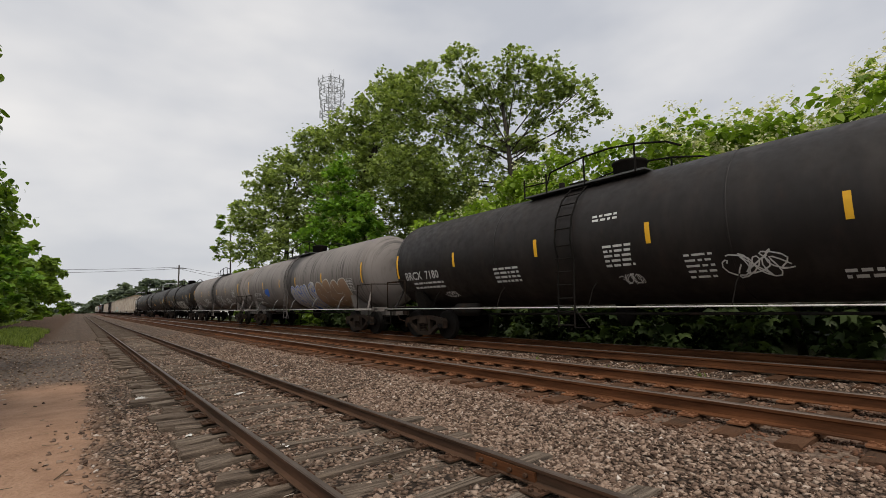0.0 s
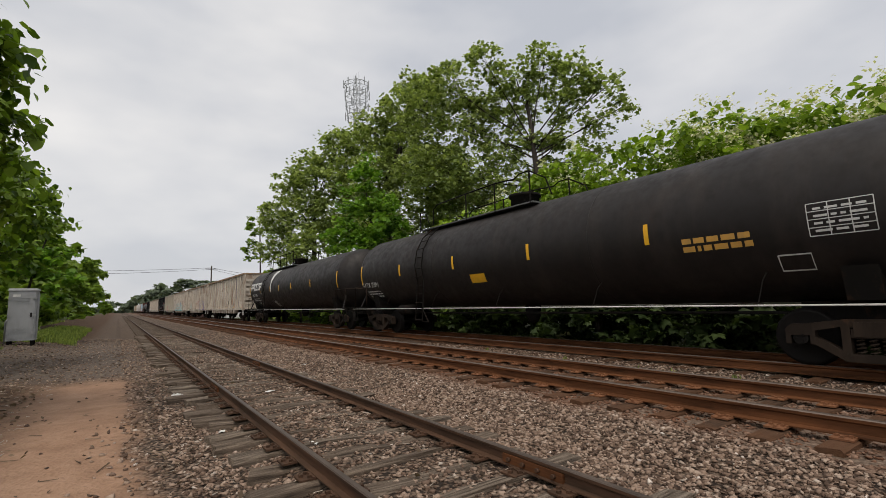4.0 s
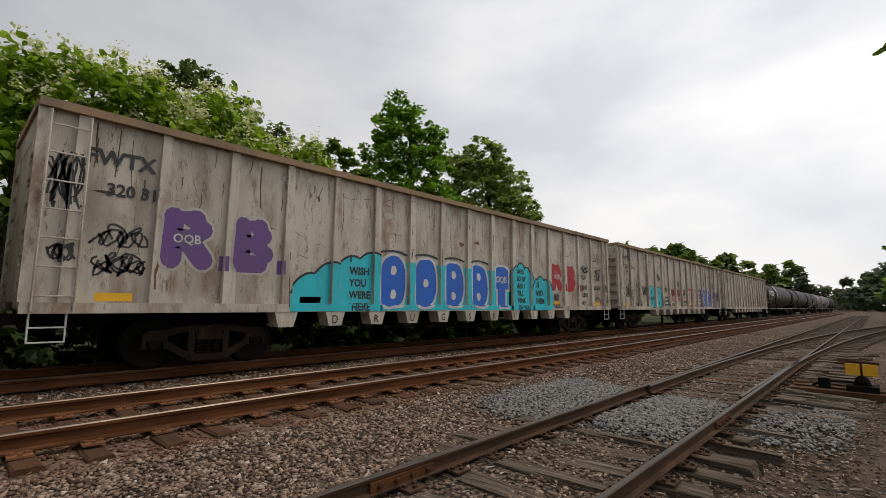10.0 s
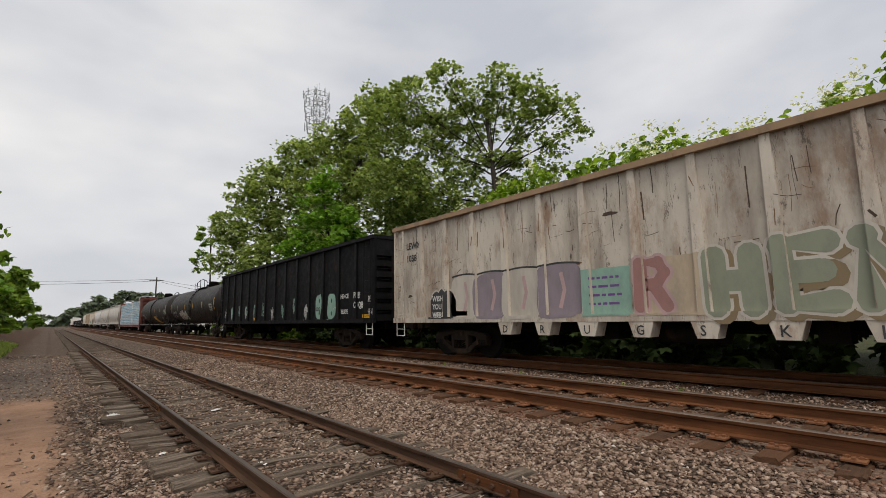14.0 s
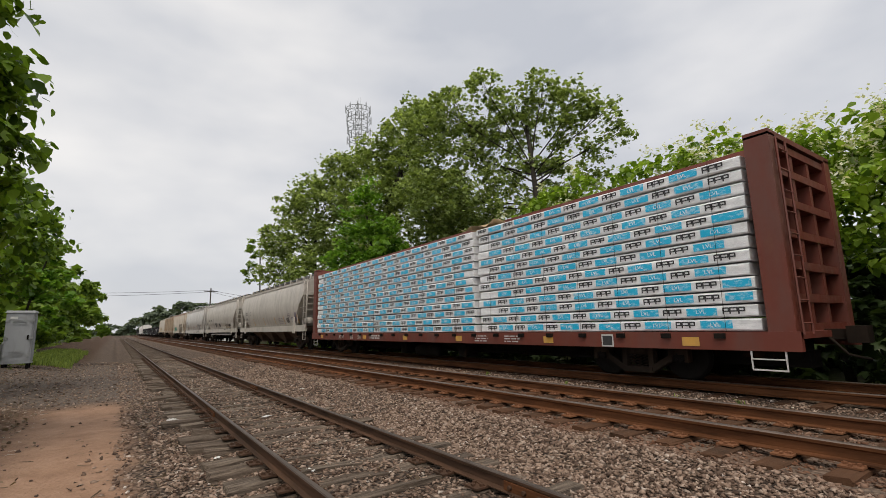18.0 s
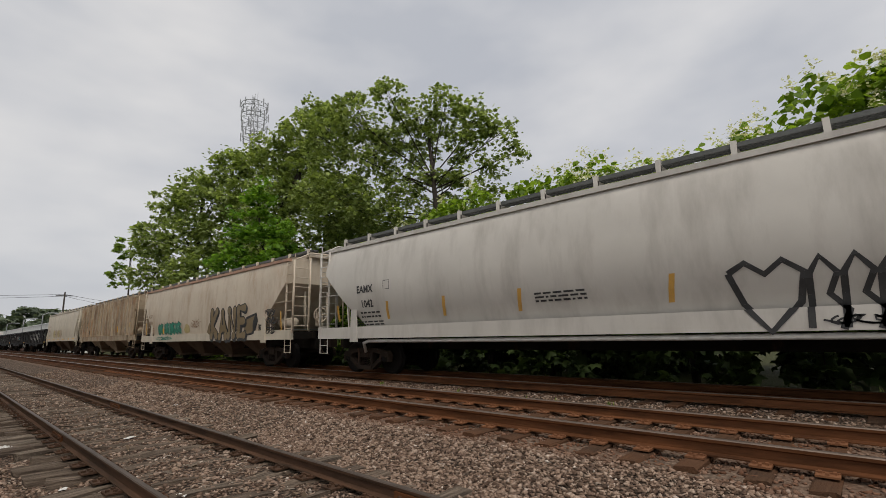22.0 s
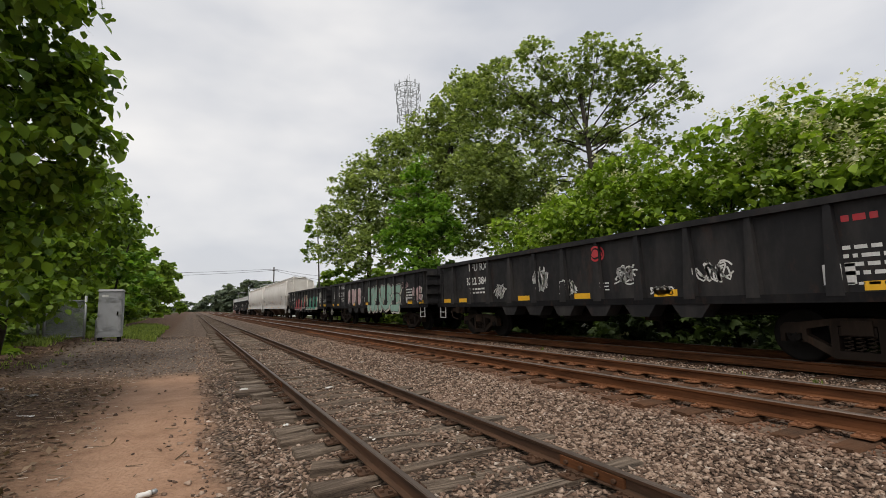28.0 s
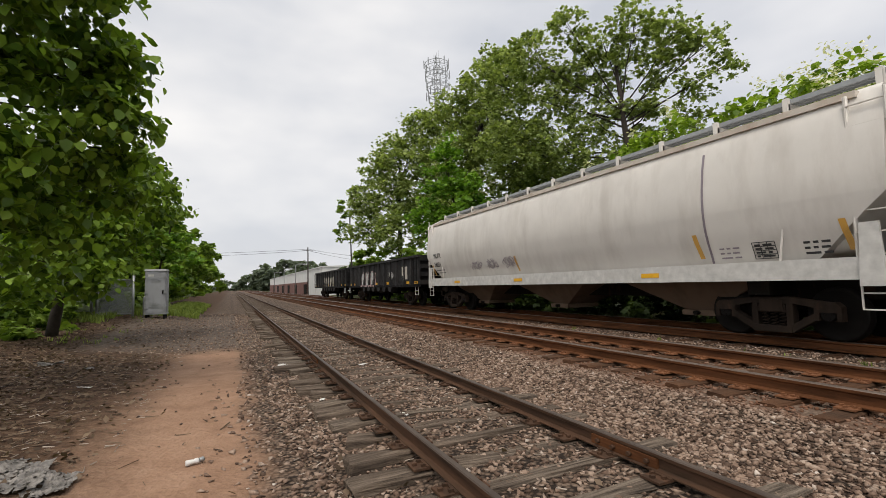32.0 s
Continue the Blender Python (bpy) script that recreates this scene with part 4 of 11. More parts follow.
def stirrup(car, L, x, z, mt, w=0.42, drop=0.42, inset=0.35):
    for e in (-1, 1):
        bm = bmesh.new()
        y = e * (L / 2 - inset)
        tube(bm, ((x, y - w / 2, z), (x, y - w / 2, z - drop), (x, y + w / 2, z - drop), (x, y + w / 2, z)), 0.018, 5)
        tube(bm, ((x, y - w / 2, z - drop * 0.5), (x, y + w / 2, z - drop * 0.5)), 0.013, 5)
        part("step", bm, mt, car, "white sill step")


def brake_wheel(car, x, y, z, mt):
    e = 1 if y > 0 else -1
    bm = bmesh.new()
    pts = [(x + 0.27 * math.cos(a), y + e * 0.10, z + 0.27 * math.sin(a)) for a in [6.2832 * i / 20 for i in range(21)]]
    tube(bm, pts, 0.02, 5)
    for i in range(5):
        a = 6.2832 * i / 5
        tube(bm, ((x, y + e * 0.08, z), (x + 0.27 * math.cos(a), y + e * 0.10, z + 0.27 * math.sin(a))), 0.014, 4)
    box(bm, x - 0.14, x + 0.14, min(y, y + e * 0.06), max(y, y + e * 0.06), z - 0.4, z + 0.12)
    part("brake_wheel", bm, mt, car)


def under_gear(car, L, z):
    """Centre sill, air reservoir, brake rods."""
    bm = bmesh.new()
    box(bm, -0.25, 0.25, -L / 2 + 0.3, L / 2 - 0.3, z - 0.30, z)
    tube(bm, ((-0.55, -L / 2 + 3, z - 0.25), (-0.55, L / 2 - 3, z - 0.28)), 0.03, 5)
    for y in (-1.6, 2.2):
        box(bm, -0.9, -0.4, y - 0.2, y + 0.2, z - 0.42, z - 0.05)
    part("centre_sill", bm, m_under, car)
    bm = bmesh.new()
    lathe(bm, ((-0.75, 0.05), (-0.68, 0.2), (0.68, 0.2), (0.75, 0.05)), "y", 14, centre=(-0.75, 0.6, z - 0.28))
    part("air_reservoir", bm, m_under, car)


def tapes(bm, ys, z, w=0.5, h=0.13, m=0):
    for y in ys:
        rect2(bm, y, z, w, h, m, 0)


# ---- high-sided gondola ----
def gondola(label, L, body, ribm, chord, top=4.15, sill=1.05, pitch=1.163, pockets=True, tape_y=(), drop=0.36, rib_d=0.10, end_slots=6, cover=True):
    car = thing("gondola_car", label, "railcar", "train of freight cars")
    H, W = L / 2, 1.45
    for s in (-1, 1):
        bm = bmesh.new()
        box(bm, min(s * W, s * (W - 0.03)), max(s * W, s * (W - 0.03)), -H + 0.06, H - 0.06, sill + 0.02, top - 0.12)
        part("side_wall", bm, body, car)
    bm = bmesh.new()
    box(bm, -W + 0.03, W - 0.03, -H + 0.3, H - 0.3, sill + 0.05, sill + 0.12)
    part("floor", bm, body, car)
    bm = bmesh.new()
    for s in (-1, 1):
        x0, x1 = sorted((s * (W - 0.05), s * (W + rib_d + 0.03)))
        box(bm, x0, x1, -H, H, top - 0.13, top)
    for e in (-1, 1):
        y0, y1 = sorted((e * (H - 0.12), e * (H + 0.02)))
        box(bm, -W + 0.05, W - 0.05, y0, y1, top - 0.128, top - 0.002)
    part("top_chord", bm, chord, car, "rusty top rail with clinging debris")
    bm = bmesh.new()
    for s in (-1, 1):
        x0, x1 = sorted((s * (W - 0.02), s * (W + rib_d + 0.01)))
        box(bm, x0, x1, -H + 0.02, H - 0.02, sill - 0.06, sill + 0.10)
    part("side_sill", bm, body, car)
    ribs = [pitch * k for k in range(-12, 13) if abs(pitch * k) < H - 0.35]
    step = pitch
    for y in ribs:
        for s in (-1, 1):
            bm = bmesh.new()
            a, b = 0.075, 0.115
            hexa(bm, ((s * W, y - b, sill + 0.10), (s * (W + rib_d), y - b, sill + 0.10), (s * (W + rib_d), y + b, sill + 0.10), (s * W, y + b, sill + 0.10)),
                 ((s * W, y - a, top - 0.13), (s * (W + rib_d * 0.7), y - a, top - 0.13), (s * (W + rib_d * 0.7), y + a, top - 0.13), (s * W, y + a, top - 0.13)))
            part("rib", bm, ribm, car)
            if pockets and abs(y) < H - 4.0:
                bm = bmesh.new()
                x0, x1 = sorted((s * (W - 0.25), s * (W + rib_d)))
                hexa(bm, ((x0, y - 0.16, sill - drop), (x1, y - 0.16, sill - drop), (x1, y + 0.16, sill - drop), (x0, y + 0.16, sill - drop)),
                     ((x0, y - 0.25, sill - 0.06), (x1, y - 0.25, sill - 0.06), (x1, y + 0.25, sill - 0.06), (x0, y + 0.25, sill - 0.06)))
                part("pocket", bm, ribm, car)
    for s in (-1, 1):
        for e in (-1, 1):
            bm = bmesh.new()
            x0, x1 = sorted((s * (W - 0.04), s * (W + rib_d * 0.6)))
            y0, y1 = sorted((e * (H - 0.14), e * H))
            box(bm, x0, x1, y0, y1, sill + 0.10, top - 0.13)
            part("corner_post", bm, ribm, car)
    for e in (-1, 1):
        # end wall with pockets for the end ladders, and ribs across
        bm = bmesh.new()
        y0, y1 = sorted((e * (H - 0.22), e * (H - 0.18)))
        box(bm, -W + 0.04, W - 0.04, y0, y1, sill, top - 0.13)
        ya, yb = sorted((e * (H - 0.18), e * (H - 0.02)))
        box(bm, -0.75, 0.75, ya, yb, sill + 0.1, top - 0.55)
        gap = (top - 0.75 - sill) / end_slots
        for k in range(end_slots + 1):
            z = sill + 0.12 + gap * k
            for s in (-1, 1):
                x0, x1 = sorted((s * 0.75, s * (W - 0.04)))
                box(bm, x0, x1, ya, yb, z - 0.11, z + 0.11)
        box(bm, -W + 0.04, W - 0.04, ya, yb, top - 0.52, top - 0.13)
        parts("end_wall", bm, body, car)
        bm = bmesh.new()
        for k in range(end_slots):
            z = sill + 0.12 + gap * (k + 0.5)
            tube(bm, ((-1.36, e * (H - 0.04), z), (-0.85, e * (H - 0.04), z)), 0.014, 5)
        part("end_rungs", bm, ribm, car)
        bm = bmesh.new()
        yl = e * (H - 0.14), e * (H - 0.62)
        ladder(bm, -W - rib_d - 0.03, min(yl), max(yl), sill - 0.02, top - 0.16, 7)
        part("side_ladder", bm, ribm, car)
    brake_wheel(car, -0.45, -H + 0.02, 2.0, m_under)
    if cover:
        rnd = random.Random(int(L * 1000) + len(label))
        bm = bmesh.new()
        k = 26
        rows = [[bm.verts.new((-W + 0.05 + (2 * W - 0.1) * j / 6, -H + 0.25 + (L - 0.5) * i / k, top - 0.30 + rnd.uniform(-0.12, 0.12) + 0.12 * math.sin(j / 6 * 3.14))) for j in range(7)] for i in range(k + 1)]
        for a, b in zip(rows, rows[1:]):
            for j in range(6):
                bm.faces.new((a[j], a[j + 1], b[j + 1], b[j]))
        part("load", bm, m_under, car, "dark heaped load")
    under_gear(car, L, sill - 0.02)
    coupler(car, L)
    stirrup(car, L, -W - 0.05, sill - 0.05, m_white_steel)
    for e in (-1, 1):
        add_truck(car, e * (H - 2.75))

    def face(y, z):
        if z < sill + 0.10:
            return W + rib_d + 0.01
        on_rib = any(abs(y - r) < 0.1 for r in ribs)
        return W + rib_d * (1.0 - 0.3 * (z - sill) / (top - sill)) if on_rib else W

    cuts = [y + d for y in ribs for d in (-0.1, 0.1)]
    car_side = Side(face, cuts, (sill + 0.10,), True)
    bm = bmesh.new()
    tapes(bm, tape_y or [y + step / 2 for y in ribs[:-1:3]], sill + 0.19)
    drape(bm, car_side, [m_tape], car, "reflective_tape", "yellow reflective tape")
    return car, car_side


# ---- low gondola ----
def low_gondola(label, L=15.6, top=2.68, sill=1.12):
    car = thing("low_gondola_car", label, "railcar", "train of freight cars")
    H, W = L / 2, 1.44
    for s in (-1, 1):
        bm = bmesh.new()
        box(bm, min(s * W, s * (W - 0.03)), max(s * W, s * (W - 0.03)), -H + 0.05, H - 0.05, sill, top - 0.1)
        part("side_wall", bm, m_black_dull, car)
    bm = bmesh.new()
    box(bm, -W + 0.03, W - 0.03, -H + 0.2, H - 0.2, sill + 0.04, sill + 0.1)
    part("floor", bm, m_black_dull, car)
    bm = bmesh.new()
    for s in (-1, 1):
        x0, x1 = sorted((s * (W - 0.03), s * (W + 0.11)))
        box(bm, x0, x1, -H, H, top - 0.12, top)
    part("top_chord", bm, m_black_dull, car)
    panels = 13
    step = L / panels
    ribs = [-H + step * i for i in range(1, panels)]
    for y in ribs:
        for s in (-1, 1):
            bm = bmesh.new()
            hexa(bm, ((s * W, y - 0.14, sill), (s * (W + 0.12), y - 0.12, sill), (s * (W + 0.12), y + 0.12, sill), (s * W, y + 0.14, sill)),
                 ((s * W, y - 0.06, top - 0.12), (s * (W + 0.08), y - 0.05, top - 0.12), (s * (W + 0.08), y + 0.05, top - 0.12), (s * W, y + 0.06, top - 0.12)))
            part("rib", bm, m_black_dull, car)
            if abs(y) < H - 3.6:
                bm = bmesh.new()
                x0, x1 = sorted((s * (W - 0.3), s * (W + 0.10)))
                hexa(bm, ((x0, y - 0.22, sill - 0.36), (x1, y - 0.22, sill - 0.36), (x1, y + 0.22, sill - 0.36), (x0, y + 0.22, sill - 0.36)),
                     ((x0, y - 0.42, sill - 0.08), (x1, y - 0.42, sill - 0.08), (x1, y + 0.42, sill - 0.08), (x0, y + 0.42, sill - 0.08)))
                part("pocket", bm, m_black_dull, car)
    bm = bmesh.new()
    for s in (-1, 1):
        x0, x1 = sorted((s * (W - 0.02), s * (W + 0.115)))
        box(bm, x0, x1, -H, H, sill - 0.10, sill + 0.05)
    part("side_sill", bm, m_black_old, car)
    for e in (-1, 1):
        bm = bmesh.new()
        y0, y1 = sorted((e * (H - 0.16), e * (H - 0.12)))
        box(bm, -W, W, y0, y1, sill, top)
        ya, yb = sorted((e * (H - 0.12), e * H))
        for k in range(4):
            z = sill + 0.16 + 0.40 * k
            box(bm, -W + 0.02, W - 0.02, ya, yb, z - 0.10, z + 0.10)
        parts("end_wall", bm, m_black_dull, car)
        bm = bmesh.new()
        yl = e * (H - 0.12), e * (H - 0.55)
        ladder(bm, -W - 0.14, min(yl), max(yl), sill - 0.05, top - 0.15, 4)
        part("side_ladder", bm, m_black_old, car)
    bm = bmesh.new()
    rnd = random.Random(4)
    rows = [[bm.verts.new((-1.35 + 0.45 * j, -H + 0.25 + (L - 0.5) * i / 20, top - 0.55 + rnd.uniform(-0.15, 0.1))) for j in range(7)] for i in range(21)]
    for a, b in zip(rows, rows[1:]):
        for j in range(6):
            bm.faces.new((a[j], a[j + 1], b[j + 1], b[j]))
    part("load", bm, m_under, car)
    brake_wheel(car, -0.5, -H, 1.7, m_under)
    under_gear(car, L, sill - 0.05)
    coupler(car, L)
    stirrup(car, L, -W - 0.06, sill - 0.08, m_white_steel)
    for e in (-1, 1):
        add_truck(car, e * (H - 2.35))

    def face(y, z):
        k = (y + H) / step
        near = abs(k - round(k)) * step
        if z < sill + 0.05:
            return W + 0.115
        return W + 0.10 if near < 0.11 and 0 < round(k) < panels else W

    car_side = Side(face, [y + d for y in ribs for d in (-0.11, 0.11)], (sill + 0.05,), True)
    bm = bmesh.new()
    tapes(bm, [-H + step * k for k in (0.5, 1.5, 4.5, 6.5, 8.5, 11.5, 12.5)], sill + 0.14, 0.55, 0.14)
    drape(bm, car_side, [m_tape], car, "reflective_tape", "yellow reflective tape")
    return car, car_side


# ---- tank car ----
def short_platform(car, ladder_y, pz, dome):
    """A walkway round the manway, above the ladder."""
    k = 0.68 if dome else 0.55
    bm = bmesh.new()
    for s in (-1, 1):
        x0, x1 = sorted((s * 0.45, s * 0.85))
        box(bm, x0, x1, ladder_y - 1.7, ladder_y + 1.7, pz - 0.08, pz - 0.04)
    parts("platform", bm, m_grating, car)
    bm = bmesh.new()
    for s in (-1, 1):
        for y, up in ((-1.5, 0.75), (-0.2, 0.85), (0.95, 0.62), (1.7, 0.62)):
            tube(bm, ((s * 0.85, ladder_y + y, pz - 0.1), (s * 0.85, ladder_y + y, pz + up * k)), 0.024, 5)
        tube(bm, ((s * 0.85, ladder_y - 2.5, pz + 0.30 * k), (s * 0.85, ladder_y - 2.2, pz + 0.55 * k), (s * 0.85, ladder_y - 1.5, pz + 0.78 * k), (s * 0.85, ladder_y - 0.9, pz + 0.88 * k), (s * 0.85, ladder_y - 0.2, pz + 0.85 * k), (s * 0.85, ladder_y + 0.8, pz + 0.64 * k), (s * 0.85, ladder_y + 0.95, pz + 0.1)), 0.024, 5)
        tube(bm, ((s * 0.85, ladder_y + 0.95, pz + 0.30 * k), (s * 0.85, ladder_y + 1.7, pz + 0.34 * k)), 0.02, 5)
    parts("top_railing", bm, m_under, car)
    if dome:
        bm = bmesh.new()
        lathe(bm, ((pz - 0.2, 0.38), (pz + 0.34, 0.38), (pz + 0.36, 0.41), (pz + 0.41, 0.41), (pz + 0.45, 0.25)), "z", 20, centre=(0, ladder_y - 0.9, 0))
        part("manway", bm, m_under, car)
        bm = bmesh.new()
        box(bm, -0.22, 0.22, ladder_y + 0.2, ladder_y + 0.7, pz - 0.1, pz + 0.2)
        lathe(bm, ((pz + 0.1, 0.08), (pz + 0.34, 0.08)), "z", 10, centre=(0, ladder_y + 1.1, 0))
        parts("valve_housing", bm, m_under, car)


def long_platform(car, ly, pz):
    """A walkway from the ladder to the manway near the middle of the car."""
    bm = bmesh.new()
    for s in (-1, 1):
        x0, x1 = sorted((s * 0.45, s * 0.85))
        box(bm, x0, x1, ly - 5.0, ly + 0.9, pz - 0.08, pz - 0.04)
    parts("platform", bm, m_grating, car)
    bm = bmesh.new()
    for s in (-1, 1):
        x = s * 0.85
        for y, up in ((0.9, 0.62), (-1.95, 0.78), (-3.4, 0.80), (-4.9, 0.84)):
            tube(bm, ((x, ly + y, pz - 0.1), (x, ly + y, pz + up)), 0.024, 5)
        tube(bm, ((x, ly + 0.05, pz), (x, ly, pz + 0.60), (x, ly - 0.25, pz + 0.74), (x, ly - 1.95, pz + 0.78), (x, ly - 3.4, pz + 0.80), (x, ly - 4.3, pz + 0.74), (x, ly - 4.5, pz + 0.84), (x, ly - 4.9, pz + 0.84), (x, ly - 5.5, pz + 0.5), (x, ly - 5.7, pz + 0.0)), 0.022, 5)
        tube(bm, ((x, ly + 0.9, pz + 0.62), (x, ly + 0.55, pz + 0.6), (x, ly + 0.3, pz + 0.1)), 0.02, 5)
    parts("top_railing", bm, m_under, car)
    bm = bmesh.new()
    lathe(bm, ((pz - 0.2, 0.44), (pz + 0.34, 0.44), (pz + 0.36, 0.50), (pz + 0.44, 0.50), (pz + 0.47, 0.3)), "z", 20, centre=(0, ly - 3.85, 0))
    part("manway", bm, m_under, car)


def tank(label, L, body, R=1.5, zc=2.52, rail_white=True, ladder_y=0.0, stripes=None, saddle=True, dome=True, long_top=False):
    """L: from coupler to coupler."""
    car = thing("tank_car", label, "railcar", "train of freight cars")
    B = L / 2 - 0.66
    bm = bmesh.new()
    head = [(B - 0.8 + 0.8 * math.sin(a), R * math.cos(a) ** 0.75) for a in [radians(v) for v in (0, 10, 22, 34, 46, 57, 67, 76, 83, 88)]]
    prof = [(-y, r) for y, r in head[::-1]] + [(-B + 0.8 + (2 * B - 1.6) * i / 8, R) for i in range(1, 8)] + head
    lathe(bm, prof, "y", 64, centre=(0, 0, zc))
    part("tank_shell", bm, body, car)
    for y in (-B * 0.34, B * 0.34, -B + 0.8, B - 0.8):
        bm = bmesh.new()
        lathe(bm, ((y - 0.02, R), (y - 0.018, R + 0.006), (y + 0.018, R + 0.006), (y + 0.02, R)), "y", 64, centre=(0, 0, zc), caps=False)
        part("weld_band", bm, body, car)
    bm = bmesh.new()
    for e in (-1, 1):
        y = e * (L / 2 - 2.35)
        prism_y(bm, ((-1.3, zc - 0.95), (-1.15, 1.05), (1.15, 1.05), (1.3, zc - 0.95), (0.9, zc - 1.25), (-0.9, zc - 1.25)), y - 0.22, y + 0.22)
        ya, yb = sorted((e * (L / 2 - 0.45), e * (L / 2 - 3.4)))
        box(bm, -0.4, 0.4, ya, yb, 0.72, 1.04)
        yc, yd = sorted((e * (L / 2 - 0.45), e * (L / 2 - 0.75)))
        box(bm, -1.35, 1.35, yc, yd, 0.90, 1.06)
        box(bm, -1.45, -1.25, min(e * (L / 2 - 0.45), e * (L / 2 - 1.9)), max(e * (L / 2 - 0.45), e * (L / 2 - 1.9)), 0.94, 1.02)
    parts("saddle", bm, m_under if body is m_tank_black else body, car)
    bm = bmesh.new()
    tube(bm, ((-1.5, -L / 2 + 0.5, 0.99), (-1.5, L / 2 - 0.5, 0.99)), 0.017, 6)
    tube(bm, ((1.5, -L / 2 + 0.5, 0.99), (1.5, L / 2 - 0.5, 0.99)), 0.022, 6)
    part("side_rail", bm, m_white_steel if rail_white else m_under, car, "pale handrail along the sill")
    for k, y in enumerate([(-0.5 + (i + 0.5) / 5) * (L - 4.0) for i in range(5)]):
        bm = bmesh.new()
        tube(bm, ((-1.5, y, 0.99), (-1.36, y - 0.05, zc - 1.12), (-1.22, y - 0.07, zc - 0.98)), 0.012, 5)
        part("rail_bracket", bm, m_under if body is m_tank_black else m_galv, car)
    for e in (-1, 1):
        bm = bmesh.new()
        y = e * (L / 2 - 0.6)
        tube(bm, ((-1.42, y, 1.0), (-1.42, y, 1.95), (-1.42, y - e * 1.15, 1.95), (-1.42, y - e * 1.15, 1.0)), 0.022, 6)
        tube(bm, ((-1.42, y, 1.95), (0, y + e * 0.1, 1.95), (1.42, y, 1.95)), 0.022, 6)
        part("end_handrail", bm, m_truck, car)
        bm = bmesh.new()
        tube(bm, ((-1.35, e * (L / 2 - 1.0), 1.0), (-1.0, e * (B - 0.6), 1.9)), 0.04, 5)
        part("end_brace", bm, body, car)
    stirrup(car, L - 0.5, -1.42, 0.98, m_under, 0.4, 0.5)
    # ladder over the side, platform and manway
    bm = bmesh.new()
    arc = [(-(R + 0.07) * math.cos(a), 0, zc + (R + 0.07) * math.sin(a)) for a in [radians(v) for v in (-20, 0, 20, 40, 58, 72)]]
    for d in (-0.22, 0.22):
        tube(bm, [(-1.56, ladder_y + d, 0.55)] + [(x, ladder_y + d, z) for x, _, z in arc], 0.022, 5)
    for z in (0.6, 0.9, 1.2, 1.5, 1.8, 2.1, 2.4):
        tube(bm, ((-1.57, ladder_y - 0.22, z), (-1.57, ladder_y + 0.22, z)), 0.016, 5)
    for v in (10, 22, 34, 46, 58):
        x, z = -(R + 0.07) * math.cos(radians(v)), zc + (R + 0.07) * math.sin(radians(v))
        tube(bm, ((x, ladder_y - 0.22, z), (x, ladder_y + 0.22, z)), 0.016, 5)
    tube(bm, ((-1.56, ladder_y - 0.22, 1.0), (-1.56, ladder_y - 0.6, 0.55), (-1.56, ladder_y - 0.22, 0.55)), 0.02, 5)
    part("side_ladder", bm, m_under if body is m_tank_black else body, car)
    pz = zc + R - 0.02
    if long_top:
        long_platform(car, ladder_y, pz)
    else:
        short_platform(car, ladder_y, pz, dome)
    bm = bmesh.new()
    lathe(bm, ((-0.5, 0.05), (-0.44, 0.19), (0.44, 0.19), (0.5, 0.05)), "y", 14, centre=(-1.05, L / 2 - 4.6, 0.95))
    part("air_reservoir", bm, m_under, car)
    bm = bmesh.new()
    lathe(bm, ((zc - R - 0.5, 0.12), (zc - R - 0.3, 0.22), (zc - R + 0.05, 0.24)), "z", 14)
    tube(bm, ((-0.6, -L / 2 + 3.2, 0.85), (-0.6, L / 2 - 3.2, 0.8)), 0.03, 5)
    part("bottom_outlet", bm, m_under, car)
    coupler(car, L - 1.1)
    for e in (-1, 1):
        add_truck(car, e * (L / 2 - 2.35))

    def face(y, z):
        h = min(R * 0.98, abs(z - zc))
        return math.sqrt(max(0.01, R * R - h * h)) + 0.004

    car_side = Side(face, (), [zc + 0.12 * k for k in range(-11, 12)], False)
    bm = bmesh.new()
    for y in stripes if stripes is not None else (-B + 0.75, -B * 0.49, -B * 0.14, B * 0.21, B * 0.57, B - 0.75):
        rect2(bm, y, zc - 0.08, 0.10, 0.80 if abs(y) > B - 1.3 else 0.42, 0)
    drape(bm, car_side, [m_tape], car, "reflective_tape", "yellow reflective tape")
    return car, car_side, B


# ---- covered hopper ----
CURVED = ((0.55, 4.28), (1.22, 4.04), (1.31, 3.96), (1.40, 3.72), (1.485, 3.35), (1.53, 2.95), (1.545, 2.70), (1.535, 2.42), (1.49, 2.12), (1.41, 1.84), (1.31, 1.60), (1.24, 1.38))
UPRIGHT = ((0.55, 4.30), (1.30, 4.06), (1.42, 4.0), (1.46, 3.86), (1.50, 3.4), (1.53, 2.8), (1.53, 2.2), (1.50, 1.75), (1.46, 1.38))


